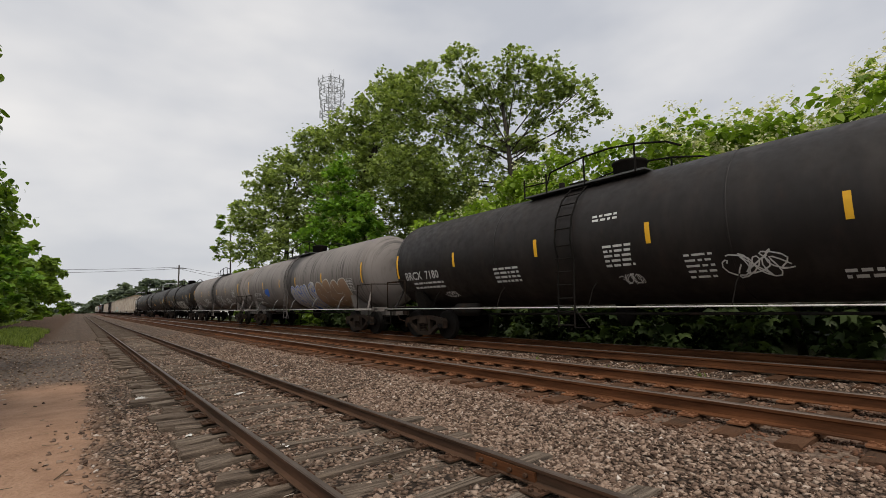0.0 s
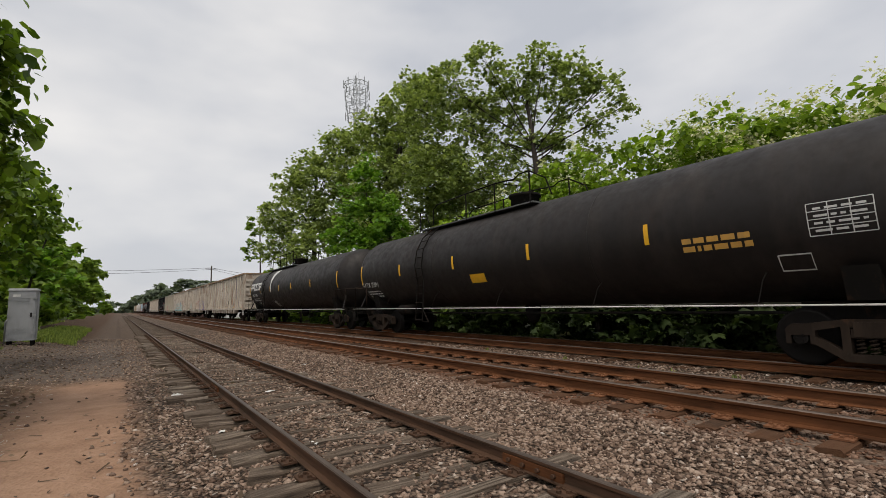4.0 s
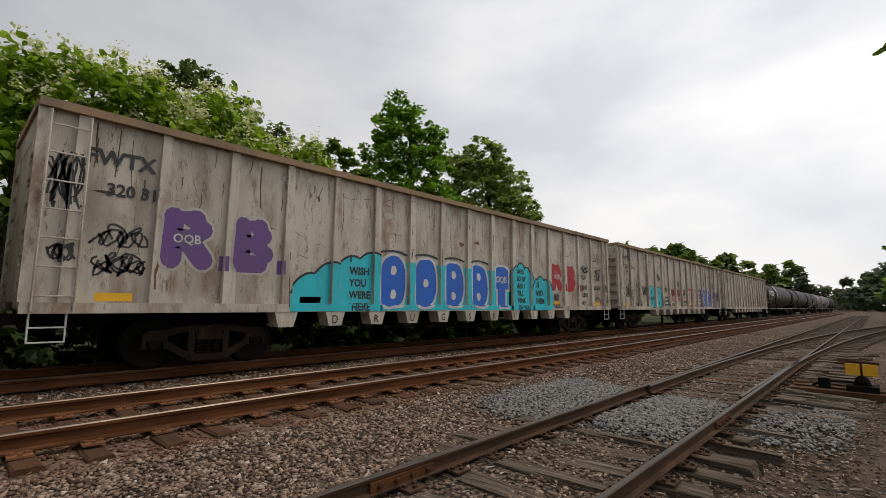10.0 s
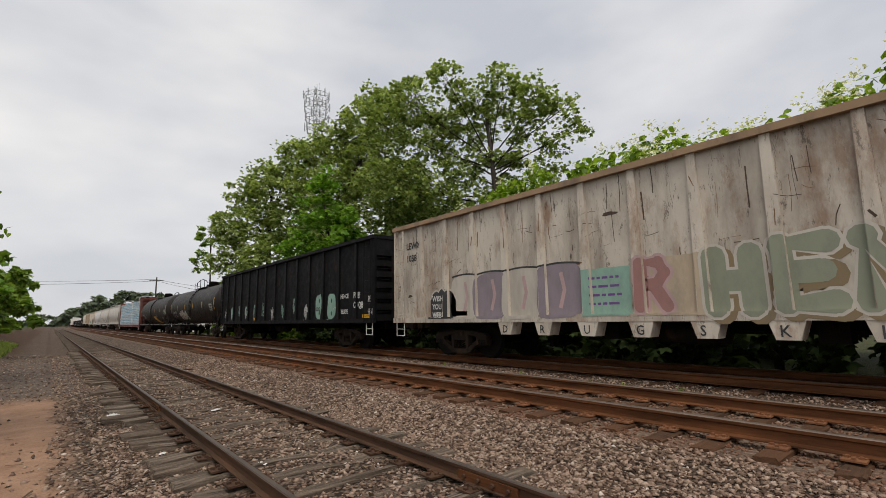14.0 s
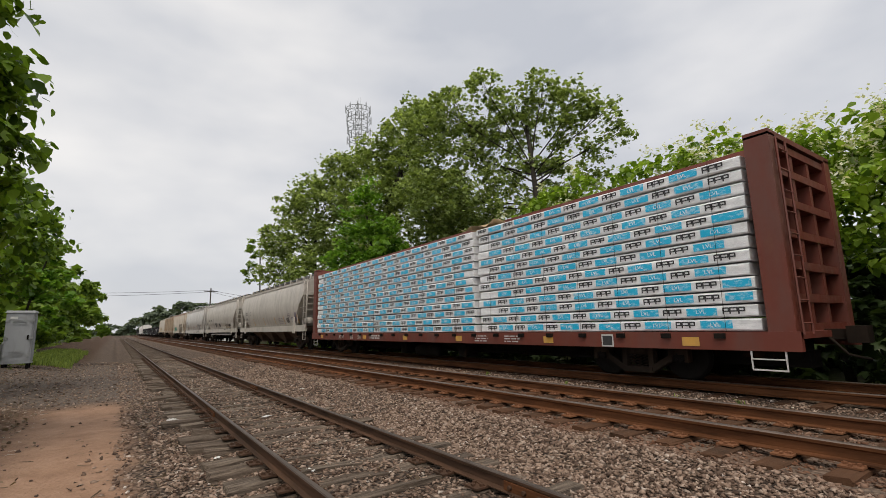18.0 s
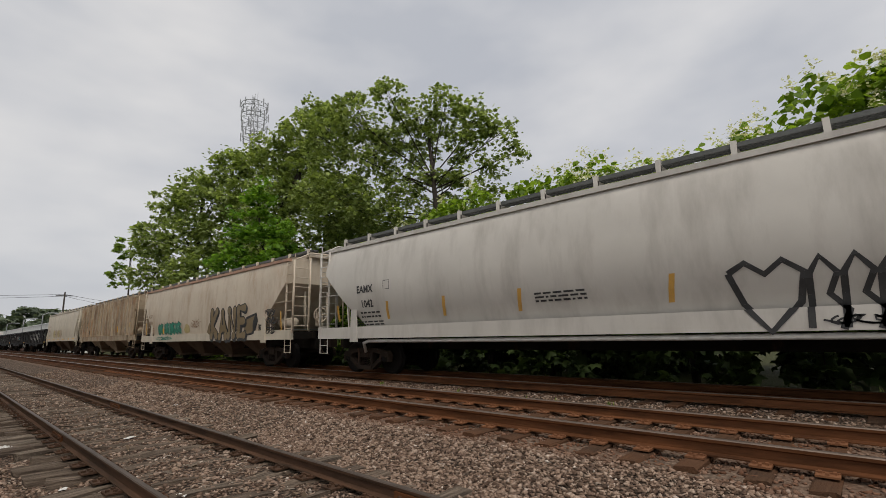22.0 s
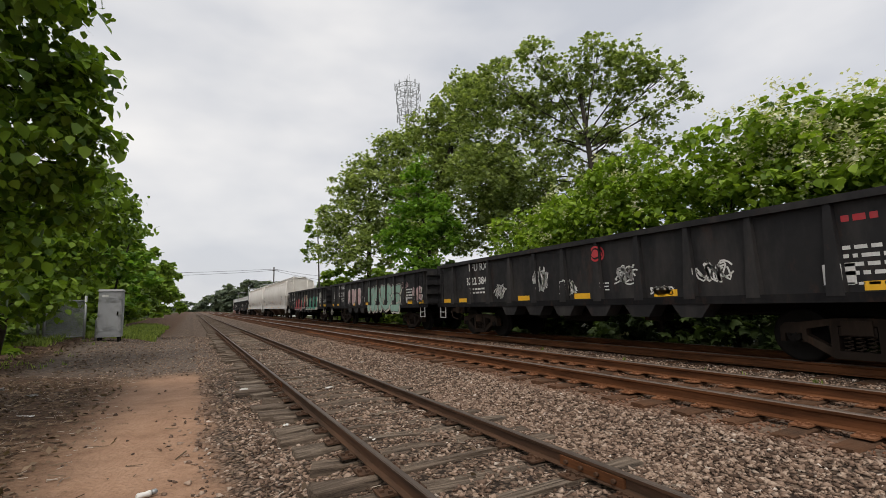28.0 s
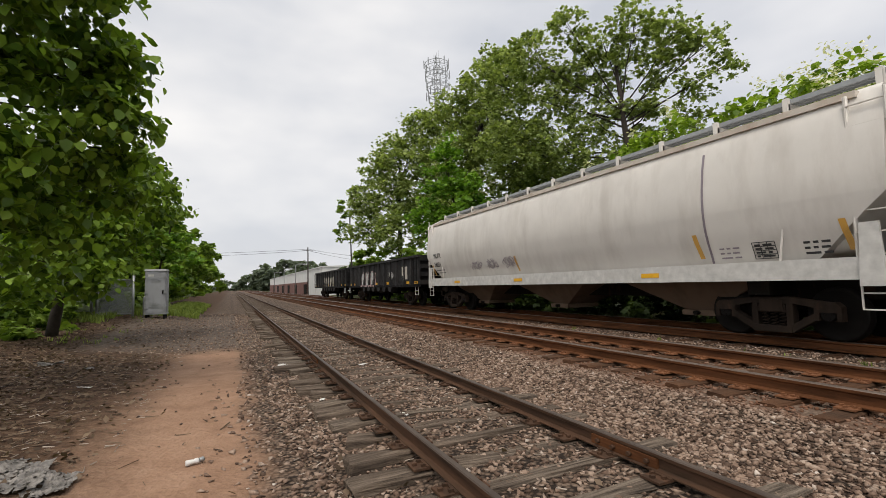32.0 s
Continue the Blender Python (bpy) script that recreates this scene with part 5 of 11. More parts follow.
def hopper(label, L, body, prof=CURVED, eave=None, pods=4, sillm=None, slope=1.9, ribs=0, running_board=True, side_z=1.38, podm=None, framem=None, inset=0.55, cut_z=3.15, plate=2.12):
    car = thing("covered_hopper_car", label, "railcar", "train of freight cars")
    H = L / 2
    framem = framem or body
    bm = bmesh.new()
    poly = [(-x, z) for x, z in prof] + [(x, z) for x, z in prof[::-1]]
    prism_y(bm, poly, -H + inset, H - inset)
    for e in (-1, 1):
        # the slope sheets cut the ends from below
        a, b = Vector((0, e * (H - inset), cut_z)), Vector((0, e * (H - inset - slope), side_z + 0.02))
        d = b - a
        no = Vector((0, -d.z * e, d.y * e)).normalized()
        if no.y * e < 0:
            no = -no
        cut = bmesh.ops.bisect_plane(bm, geom=bm.verts[:] + bm.edges[:] + bm.faces[:], plane_co=a, plane_no=no, clear_outer=True)
        edges = [g for g in cut["geom_cut"] if isinstance(g, bmesh.types.BMEdge)]
        bmesh.ops.triangle_fill(bm, edges=edges, use_beauty=True)
    bmesh.ops.recalc_face_normals(bm, faces=bm.faces)
    bm.normal_update()
    for f in bm.faces:
        f.smooth = abs(f.normal.y) < 0.2
    for ed in bm.edges:
        ed.smooth = len(ed.link_faces) == 2 and all(f.smooth for f in ed.link_faces) and ed.calc_face_angle(0) < 0.6
    part("body", bm, body, car)
    ez = prof[1][1]
    ex = prof[2][0]
    bm = bmesh.new()
    for s in (-1, 1):
        x0, x1 = sorted((s * (ex - 0.1), s * (ex + 0.07)))
        box(bm, x0, x1, -H + 0.5, H - 0.5, prof[2][1] - 0.04, prof[2][1] + 0.07)
    part("roof_edge", bm, eave or body, car)
    bm = bmesh.new()
    for s in (-1, 1):
        x0, x1 = sorted((s * 1.36, s * 1.50))
        box(bm, x0, x1, -H + 0.15, H - 0.15, side_z - 0.32, side_z + 0.03)
    part("side_sill", bm, sillm or body, car)
    if ribs:
        step = (L - 1.4) / ribs
        for i in range(ribs + 1):
            y = -H + 0.7 + step * i
            for s in (-1, 1):
                bm = bmesh.new()
                x0, x1 = sorted((s * 1.44, s * 1.62))
                zl = side_z + 0.03 if abs(y) < H - 0.69 - max(0.0, slope - 0.6) * 1.3 else side_z + 0.9
                box(bm, x0, x1, y - 0.085, y + 0.085, zl, 3.95)
                part("rib", bm, body, car)
    for k in range(pods):
        y = (-0.5 + (k + 0.5) / pods) * (L - 2 * slope - 0.9)
        w = (L - 2 * slope - 0.9) / pods / 2
        bm = bmesh.new()
        hexa(bm, ((-0.55, y - 0.35, 0.42), (0.55, y - 0.35, 0.42), (0.55, y + 0.35, 0.42), (-0.55, y + 0.35, 0.42)),
             ((-1.32, y - w * 0.96, side_z), (1.32, y - w * 0.96, side_z), (1.32, y + w * 0.96, side_z), (-1.32, y + w * 0.96, side_z)))
        box(bm, -0.62, 0.62, y - 0.42, y + 0.42, 0.30, 0.42)
        pod = part("hopper_outlet", bm, podm or body, car)
        bm = bmesh.new()
        tube(bm, ((-0.75, y, 0.36), (0.75, y, 0.36)), 0.05, 6)
        part("gate_shaft", bm, m_under, pod)
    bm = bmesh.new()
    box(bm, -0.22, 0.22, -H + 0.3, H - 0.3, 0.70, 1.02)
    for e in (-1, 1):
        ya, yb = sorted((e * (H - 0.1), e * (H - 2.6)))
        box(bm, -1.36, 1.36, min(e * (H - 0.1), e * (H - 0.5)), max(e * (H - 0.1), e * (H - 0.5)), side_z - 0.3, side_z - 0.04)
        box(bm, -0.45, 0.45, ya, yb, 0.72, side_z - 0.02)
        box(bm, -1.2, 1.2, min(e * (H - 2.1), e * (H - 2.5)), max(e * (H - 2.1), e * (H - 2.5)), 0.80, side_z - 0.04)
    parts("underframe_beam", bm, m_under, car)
    for e in (-1, 1):
        yo, yi = e * (H - 0.12), e * (H - 0.62)
        bm = bmesh.new()
        for x in (-1.42, 1.42):
            for y in (yo, yi):
                tube(bm, ((x, y, side_z - 0.1), (x, y, 3.95)), 0.035, 6)
        for x in (-0.75, 0.75):
            tube(bm, ((x, yo, side_z - 0.05), (x, yo, 4.1)), 0.03, 6)
        tube(bm, ((-1.42, yo, 3.95), (-0.75, yo, 4.28), (0.75, yo, 4.28), (1.42, yo, 3.95)), 0.03, 6)
        part("end_frame", bm, framem, car)
        bm = bmesh.new()
        ladder(bm, -1.45, min(yo, yi), max(yo, yi), side_z - 0.1, 3.95, 8, 0.014)
        part("side_ladder", bm, framem, car)
        bm = bmesh.new()
        ladder(bm, yo, -1.40, -0.80, side_z, 4.2, 8, 0.014, "y")
        tube(bm, ((-1.43, yi, 2.45), (-1.43, e * (H - 1.6), 2.45), (-1.43, e * (H - 1.75), 1.4)), 0.02, 5)
        part("end_ladder", bm, framem, car)
        bm = bmesh.new()
        box(bm, -1.35, 1.35, min(yo, yi), max(yo, yi), side_z + 0.02, side_z + 0.05)
        part("end_platform", bm, m_grating, car)
        bm = bmesh.new()
        tube(bm, ((-0.5, e * (H - 0.8), side_z), (-0.5, e * (H - 0.9), 3.1)), 0.06, 6)
        tube(bm, ((0.5, e * (H - 0.8), side_z), (0.5, e * (H - 0.9), 3.1)), 0.06, 6)
        part("slope_strut", bm, body, car)
        bm = bmesh.new()
        y0, y1 = sorted((e * (H - plate + 0.17), e * (H - plate - 0.17)))
        prism_x(bm, ((y0, side_z - 0.42), (y0 + 0.05, side_z + 0.55), (y1 - 0.05, side_z + 0.55), (y1, side_z - 0.42)), -1.54, -1.49)
        part("bolster_plate", bm, sillm or body, car)
    brake_wheel(car, -0.35, -H + 0.1, 1.95, framem)
    bm = bmesh.new()
    lathe(bm, ((-0.5, 0.06), (-0.43, 0.2), (0.43, 0.2), (0.5, 0.06)), "y", 14, centre=(-0.95, -H + 1.25, side_z + 0.3))
    part("air_reservoir", bm, framem, car)
    if running_board:
        bm = bmesh.new()
        for s in (-1, 1):
            x0, x1 = sorted((s * 0.30, s * 0.62))
            n = int((L - 0.6) / 0.085)
            for i in range(n):
                y = -H + 0.3 + (L - 0.6) * i / n
                box(bm, x0, x1, y, y + 0.028, 4.44, 4.475)
            for x in (0.32, 0.46, 0.61):
                box(bm, s * x - 0.012, s * x + 0.012, -H + 0.3, H - 0.3, 4.39, 4.48)
        part("roof_walk", bm, m_galv if body is m_offwhite else m_grating, car, "grated running board on the roof")
        n = max(6, round(L / 1.45))
        for i in range(n + 1):
            y = -H + 0.45 + (L - 0.9) * i / n
            bm = bmesh.new()
            box(bm, -0.68, 0.68, y - 0.05, y + 0.05, 4.20, 4.385)
            box(bm, -0.70, -0.62, y - 0.05, y + 0.05, 4.20, 4.50)
            part("walk_bracket", bm, framem, car)
        for i in range(6):
            y = (-0.5 + (i + 0.5) / 6) * (L - 2.5)
            bm = bmesh.new()
            box(bm, -0.27, 0.27, y - 0.8, y + 0.8, 4.22, 4.36)
            part("hatch", bm, body, car)
    coupler(car, L - 0.1)
    stirrup(car, L, -1.44, side_z - 0.28, framem, 0.42, 0.5, 0.4)
    for e in (-1, 1):
        add_truck(car, e * (H - 2.15))
    xs = sorted((z, x) for x, z in prof)

    def face(y, z):
        if z < side_z + 0.03:
            return 1.505
        for (z0, x0), (z1, x1) in zip(xs, xs[1:]):
            if z0 <= z <= z1:
                return x0 + (x1 - x0) * (z - z0) / max(1e-6, z1 - z0) + 0.004
        return xs[0][1]

    return car, Side(face, (), [side_z + 0.03] + [z for z, _ in xs], True)


# ---- centre-beam flat car and its lumber ----
def centre_beam(label, L):
    car = thing("centerbeam_car", label, "railcar", "train of freight cars")
    H = L / 2
    bm = bmesh.new()
    box(bm, -1.46, 1.46, -H, H, 0.84, 0.95)
    for s in (-1, 1):
        x0, x1 = sorted((s * 1.38, s * 1.47))
        box(bm, x0, x1, -H, H, 0.64, 0.955)
    parts("deck", bm, m_boxcar_red, car)
    bm = bmesh.new()
    box(bm, -0.3, 0.3, -H + 0.4, H - 0.4, 0.45, 0.84)
    part("centre_sill", bm, m_under, car)
    for k in range(21):
        y = -H + 1.2 + (L - 2.4) * k / 20
        bm = bmesh.new()
        box(bm, -1.52, -1.46, y - 0.09, y + 0.09, 0.84, 0.93)
        box(bm, 1.46, 1.52, y - 0.09, y + 0.09, 0.84, 0.93)
        parts("winch", bm, m_under, car)
    for e in (-1, 1):
        bm = bmesh.new()
        ya, yb = e * (H - 0.45), e * (H - 0.06)
        for s in (-1, 1):
            x0, x1 = sorted((s * 1.18, s * 1.46))
            box(bm, x0, x1, min(ya, yb), max(ya, yb), 0.95, 4.30)
        y0, y1 = sorted((e * (H - 0.47), e * (H - 0.42)))
        box(bm, -1.2, 1.2, y0, y1, 0.95, 4.26)
        for z in (1.0, 1.5, 2.05, 2.6, 3.15, 3.7, 4.15):
            box(bm, -1.2, 1.2, min(ya, e * (H - 0.10)), max(ya, e * (H - 0.10)), z - 0.07, z + 0.07)
        for x in (-0.4, 0.4):
            box(bm, x - 0.06, x + 0.06, min(ya, e * (H - 0.12)), max(ya, e * (H - 0.12)), 0.95, 4.2)
        box(bm, -1.46, 1.46, min(ya, yb), max(ya, yb), 4.26, 4.36)
        parts("bulkhead", bm, m_boxcar_red, car)
        bm = bmesh.new()
        ladder(bm, e * (H + 0.0), -1.35, -0.95, 0.9, 4.2, 9, 0.016, "y")
        part("end_ladder", bm, m_boxcar_red, car)
    bm = bmesh.new()
    box(bm, -0.16, 0.16, -H + 0.3, H - 0.3, 4.30, 4.52)
    for k in range(12):
        y = -H + 0.8 + (L - 1.6) * k / 11
        box(bm, -0.07, 0.07, y - 0.1, y + 0.1, 0.95, 4.32)
    part("centre_beam", bm, m_boxcar_red, car)
    coupler(car, L)
    stirrup(car, L, -1.44, 0.68, m_white_steel, 0.5, 0.35, 0.5)
    under_gear(car, L, 0.6)
    for e in (-1, 1):
        add_truck(car, e * (H - 3.1))
    return car, Side(lambda y, z: 1.474, (), (), False)


m_wrap = Mat("white plastic lumber wrap", 0.35)
crease = m_wrap.noise(7, 6, (1, 1, 1.5), 0.7)
m_wrap.base(m_wrap.ramp(crease, (0.3, (0.64, 0.65, 0.66)), (0.7, (0.88, 0.88, 0.88))))
m_wrap.bump(crease, 0.8, 0.02)
m_wrap = m_wrap.m
m_wrap_blue = Mat("cyan print on the wrap", 0.35)
# highlights on the creased wrap are painted into the cyan as pale patches
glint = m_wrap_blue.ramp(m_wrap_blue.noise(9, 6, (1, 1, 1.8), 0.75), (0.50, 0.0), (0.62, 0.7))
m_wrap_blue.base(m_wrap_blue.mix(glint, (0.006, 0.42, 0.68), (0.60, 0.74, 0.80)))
m_wrap_blue = m_wrap_blue.m
m_wrap_ink = plain("worn grey print on the wrap", (0.055, 0.055, 0.06), 0.6, 0.0, 0.5, 6)
m_lumber = plain("raw lumber", (0.45, 0.32, 0.17), 0.8, 0.0, 0.3, 8)


def lumber_stack(label, y0, y1, layers, seed, s=-1):
    """Wrapped bundles, one part each, on one side of the beam."""
    st = thing("lumber_stack", label, "lumber", "lumber stacks")
    rnd = random.Random(seed)
    z = 0.97
    h = 3.10 / 13
    for k in range(layers):
        a, b = y0 + rnd.uniform(-0.05, 0.05), y1 + rnd.uniform(-0.05, 0.05)
        xo = 1.40 + rnd.uniform(-0.025, 0.012)
        bm = bmesh.new()
        n = 16
        rings = []
        for i in range(n + 1):
            y = a + (b - a) * i / n
            sag = 0.008 * math.sin(i * 1.7 + k)
            ring = [bm.verts.new((s * x, y, zz)) for x, zz in ((0.18, z), (xo - 0.02, z + sag * 0.3), (xo, z + 0.02 + sag), (xo + rnd.uniform(-0.008, 0.008), z + h * 0.5), (xo, z + h - 0.055 + sag), (xo - 0.03, z + h - 0.030), (0.18, z + h - 0.030))]
            rings.append(ring)
        for p, q in zip(rings, rings[1:]):
            for j in range(7):
                bm.faces.new((p[j], p[(j + 1) % 7], q[(j + 1) % 7], q[j]))
        bm.faces.new(rings[0][::-1])
        bm.faces.new(rings[-1])
        bun = part("wrapped_beam", bm, m_wrap, st)
        if s < 0:
            bm = bmesh.new()
            y = b - rnd.uniform(0.05, 0.9)
            blue = rnd.random() < 0.5
            while y > a + 0.25:
                w = min(0.55 if blue else 0.38, y - a - 0.05)
                if blue:
                    rect2(bm, y - w / 2, z + h * 0.46 + rnd.uniform(-0.01, 0.01), w, h * 0.58, 0, 0)
                    if w > 0.54:
                        text2(bm, "LVL", y - 0.17, z + h * 0.33, 0.10, 2, 1, 1.15, 0.008)
                else:
                    for i, c in enumerate((0.09, 0.12, 0.09)):
                        if w > 0.37:
                            cy, cz = y - 0.06 - 0.128 * i, z + h * 0.46
                            for dy, dz, bw, bh in ((c / 2, 0.0, 0.026, 0.115), (-c / 2, 0.02, 0.026, 0.075), (0.0, 0.05, c, 0.024), (0.0, -0.005, c * 0.8, 0.022)):
                                rect2(bm, cy + dy, cz + dz, bw, bh, 1, 0)
                y -= (0.55 if blue else 0.38) + 0.09
                blue = not blue
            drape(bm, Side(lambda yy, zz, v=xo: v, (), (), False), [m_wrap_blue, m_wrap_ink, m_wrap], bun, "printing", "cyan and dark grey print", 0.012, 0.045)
        z += h
    for y in [y0 + (y1 - y0) * (i + 0.5) / 7 for i in range(7)]:
        bm = bmesh.new()
        tube(bm, ((s * 1.44, y, 0.9), (s * 1.415, y + 0.02, 0.97 + h * layers * 0.5), (s * 1.41, y, 0.975 + h * layers), (s * 0.15, y, 0.985 + h * layers)), 0.004, 4)
        part("strap", bm, m_under, st)
    return st


# ---- the train: its cars, from the first to pass to the last ----
fleet = []


def put(car, s0, s1):
    """s0, s1: the ends of the car along the train, in metres."""
    fleet.append((car, (s0 + s1) / 2))
    return car


PAL = [m_white, m_ink, m_cyan, m_blue, m_red, m_purple, m_lilac, m_pink, m_green, m_mint, m_yellow, m_orange, m_brown, m_olive, m_gold, m_tape, m_grey, m_tan_spray, m_ochre, m_sage, m_rose]
WHITE, INK, CYAN, BLUE, RED, PURPLE, LILAC, PINK, GREEN, MINT, YELLOW, ORANGE, BROWN, OLIVE, GOLD, TAPE, PALE, TAN, OCHRE, SAGE, ROSE = range(21)


def sign(car, side, draw, name="lettering", label="", lift=0.005):
    bm = bmesh.new()
    draw(bm)
    return drape(bm, side, PAL, car, name, label, lift, 0.22 if name == "lettering" else 0.10)


def bubble(bm, y0, y1, z0, z1, fill, edge, seed, rim=0.05, holes=(0.24, 0.72), hole=None, power=3.2, lay=0, slit=0.14, bare=False):
    """A fat rounded letter-like shape with a rim and slits."""
    cy, cz, w, h = (y0 + y1) / 2, (z0 + z1) / 2, y0 - y1, z1 - z0
    blob2(bm, cy, cz, w, h, edge, lay, seed, power, 0.035)
    blob2(bm, cy, cz, w - 2 * rim, h - 2 * rim, fill, lay + 1, seed, power, 0.035)
    for k in holes:
        blob2(bm, cy + 0.02 * w * math.sin(seed), z0 + h * k, w * slit, h * 0.17, edge if hole is None else hole, lay + 2, seed + 1, 2.2, 0.05, n=14)
    if bare:
        return
    # a shine along the shoulder, a fold in the body, and runs below
    shine = PALE if fill not in (PALE, WHITE) else LILAC
    stroke2(bm, [(cy + w * (0.36 - 0.05 * i), z0 + h * (0.62 + 0.07 * i)) for i in range(4)], 0.03, shine, lay + 2)
    side = 1 if math.sin(seed * 5.0) > 0 else -1
    stroke2(bm, [(cy - side * w * (0.5 - 0.10 * i), z0 + h * (0.42 + 0.05 * math.sin(i * 1.4))) for i in range(4)], 0.035, INK if edge != INK else shine, lay + 2)


def block(bm, y0, y1, z0, z1, fill, edge, seed, rim=0.04, lay=0):
    """An angular letter-like shape with a cast edge."""
    rnd = random.Random(seed)
    w, h = y0 - y1, z1 - z0
    pts = [(y0 - w * u, z0 + h * v) for u, v in ((0.02, 0.1), (0.0, 0.62), (0.16, 0.95), (0.42, 0.80), (0.6, 1.0), (0.95, 0.86), (0.84, 0.60), (1.0, 0.38), (0.9, 0.02), (0.55, 0.16), (0.4, 0.0))]
    pts = [(y + rnd.uniform(-0.05, 0.05) * w, z + rnd.uniform(-0.04, 0.04) * h) for y, z in pts]
    cy, cz = sum(p[0] for p in pts) / len(pts), sum(p[1] for p in pts) / len(pts)
    f = 1 + 2.2 * rim / max(w, 0.3)
    poly2(bm, [(cy + (y - cy) * f - 0.05, cz + (z - cz) * f - 0.04) for y, z in pts], edge, lay)
    poly2(bm, pts, fill, lay + 1)
    outline2(bm, pts, 0.03, INK if edge != INK else PALE, lay + 2)
    stroke2(bm, ((cy + 0.1 * w, cz - 0.12 * h), (cy + 0.05 * w, cz + 0.15 * h), (cy - 0.12 * w, cz + 0.08 * h)), rim * 0.8, edge, lay + 2)
    stroke2(bm, ((cy - 0.30 * w, cz - 0.34 * h), (cy - 0.22 * w, cz + 0.05 * h), (cy - 0.34 * w, cz + 0.26 * h)), 0.035, INK if edge != INK else PALE, lay + 2)
    stroke2(bm, ((cy + 0.34 * w, cz + 0.30 * h), (cy + 0.30 * w, cz - 0.05 * h), (cy + 0.12 * w, cz - 0.30 * h)), 0.035, INK if edge != INK else PALE, lay + 2)
    stroke2(bm, ((cy + 0.38 * w, cz - 0.1 * h), (cy + 0.38 * w, cz + 0.2 * h)), 0.025, WHITE, lay + 3)


STROKES = {
    "A": (((0, 0), (0.5, 1), (1, 0)), ((0.22, 0.36), (0.78, 0.36))),
    "B": (((0.1, 0), (0.1, 1), (0.7, 1), (0.85, 0.78), (0.6, 0.54), (0.1, 0.54)), ((0.6, 0.54), (0.95, 0.28), (0.75, 0), (0.1, 0))),
    "C": (((0.95, 0.8), (0.6, 1), (0.2, 0.85), (0.05, 0.5), (0.2, 0.15), (0.6, 0), (0.95, 0.2)),),
    "E": (((0.95, 1), (0.1, 1), (0.1, 0), (0.95, 0)), ((0.1, 0.52), (0.8, 0.52))),
    "H": (((0.1, 0), (0.1, 1)), ((0.9, 0), (0.9, 1)), ((0.1, 0.5), (0.9, 0.5))),
    "I": (((0.5, 0), (0.5, 1)),),
    "K": (((0.1, 0), (0.1, 1)), ((0.95, 1), (0.15, 0.45), (0.95, 0))),
    "L": (((0.15, 1), (0.1, 0), (0.95, 0.02)),),
    "N": (((0.08, 0), (0.1, 1), (0.88, 0.02), (0.92, 1)),),
    "O": (((0.5, 1), (0.15, 0.82), (0.05, 0.45), (0.25, 0.06), (0.6, 0), (0.9, 0.25), (0.95, 0.62), (0.78, 0.92), (0.5, 1)),),
    "P": (((0.1, 0), (0.1, 1), (0.7, 1), (0.92, 0.76), (0.65, 0.48), (0.1, 0.48)),),
    "R": (((0.1, 0), (0.1, 1), (0.68, 1), (0.88, 0.76), (0.62, 0.5), (0.1, 0.5)), ((0.5, 0.5), (0.95, 0))),
    "S": (((0.92, 0.84), (0.6, 1), (0.2, 0.92), (0.12, 0.68), (0.5, 0.52), (0.88, 0.36), (0.82, 0.1), (0.45, 0), (0.06, 0.14)),),
    "T": (((0, 1), (1, 1)), ((0.5, 1), (0.5, 0))),
    "U": (((0.08, 1), (0.1, 0.3), (0.4, 0), (0.75, 0.08), (0.92, 0.4), (0.92, 1)),),
    "M": (((0.02, 0), (0.12, 1), (0.5, 0.25), (0.88, 1), (0.98, 0)),),
    "V": (((0, 1), (0.5, 0), (1, 1)),),
    "Y": (((0, 1), (0.5, 0.5), (1, 1)), ((0.5, 0.5), (0.5, 0))),
    "W": (((0, 1), (0.25, 0), (0.5, 0.8), (0.75, 0), (1, 1)),),
    ".": (((0.45, 0.05), (0.5, 0.0)),),
    " ": (),
}


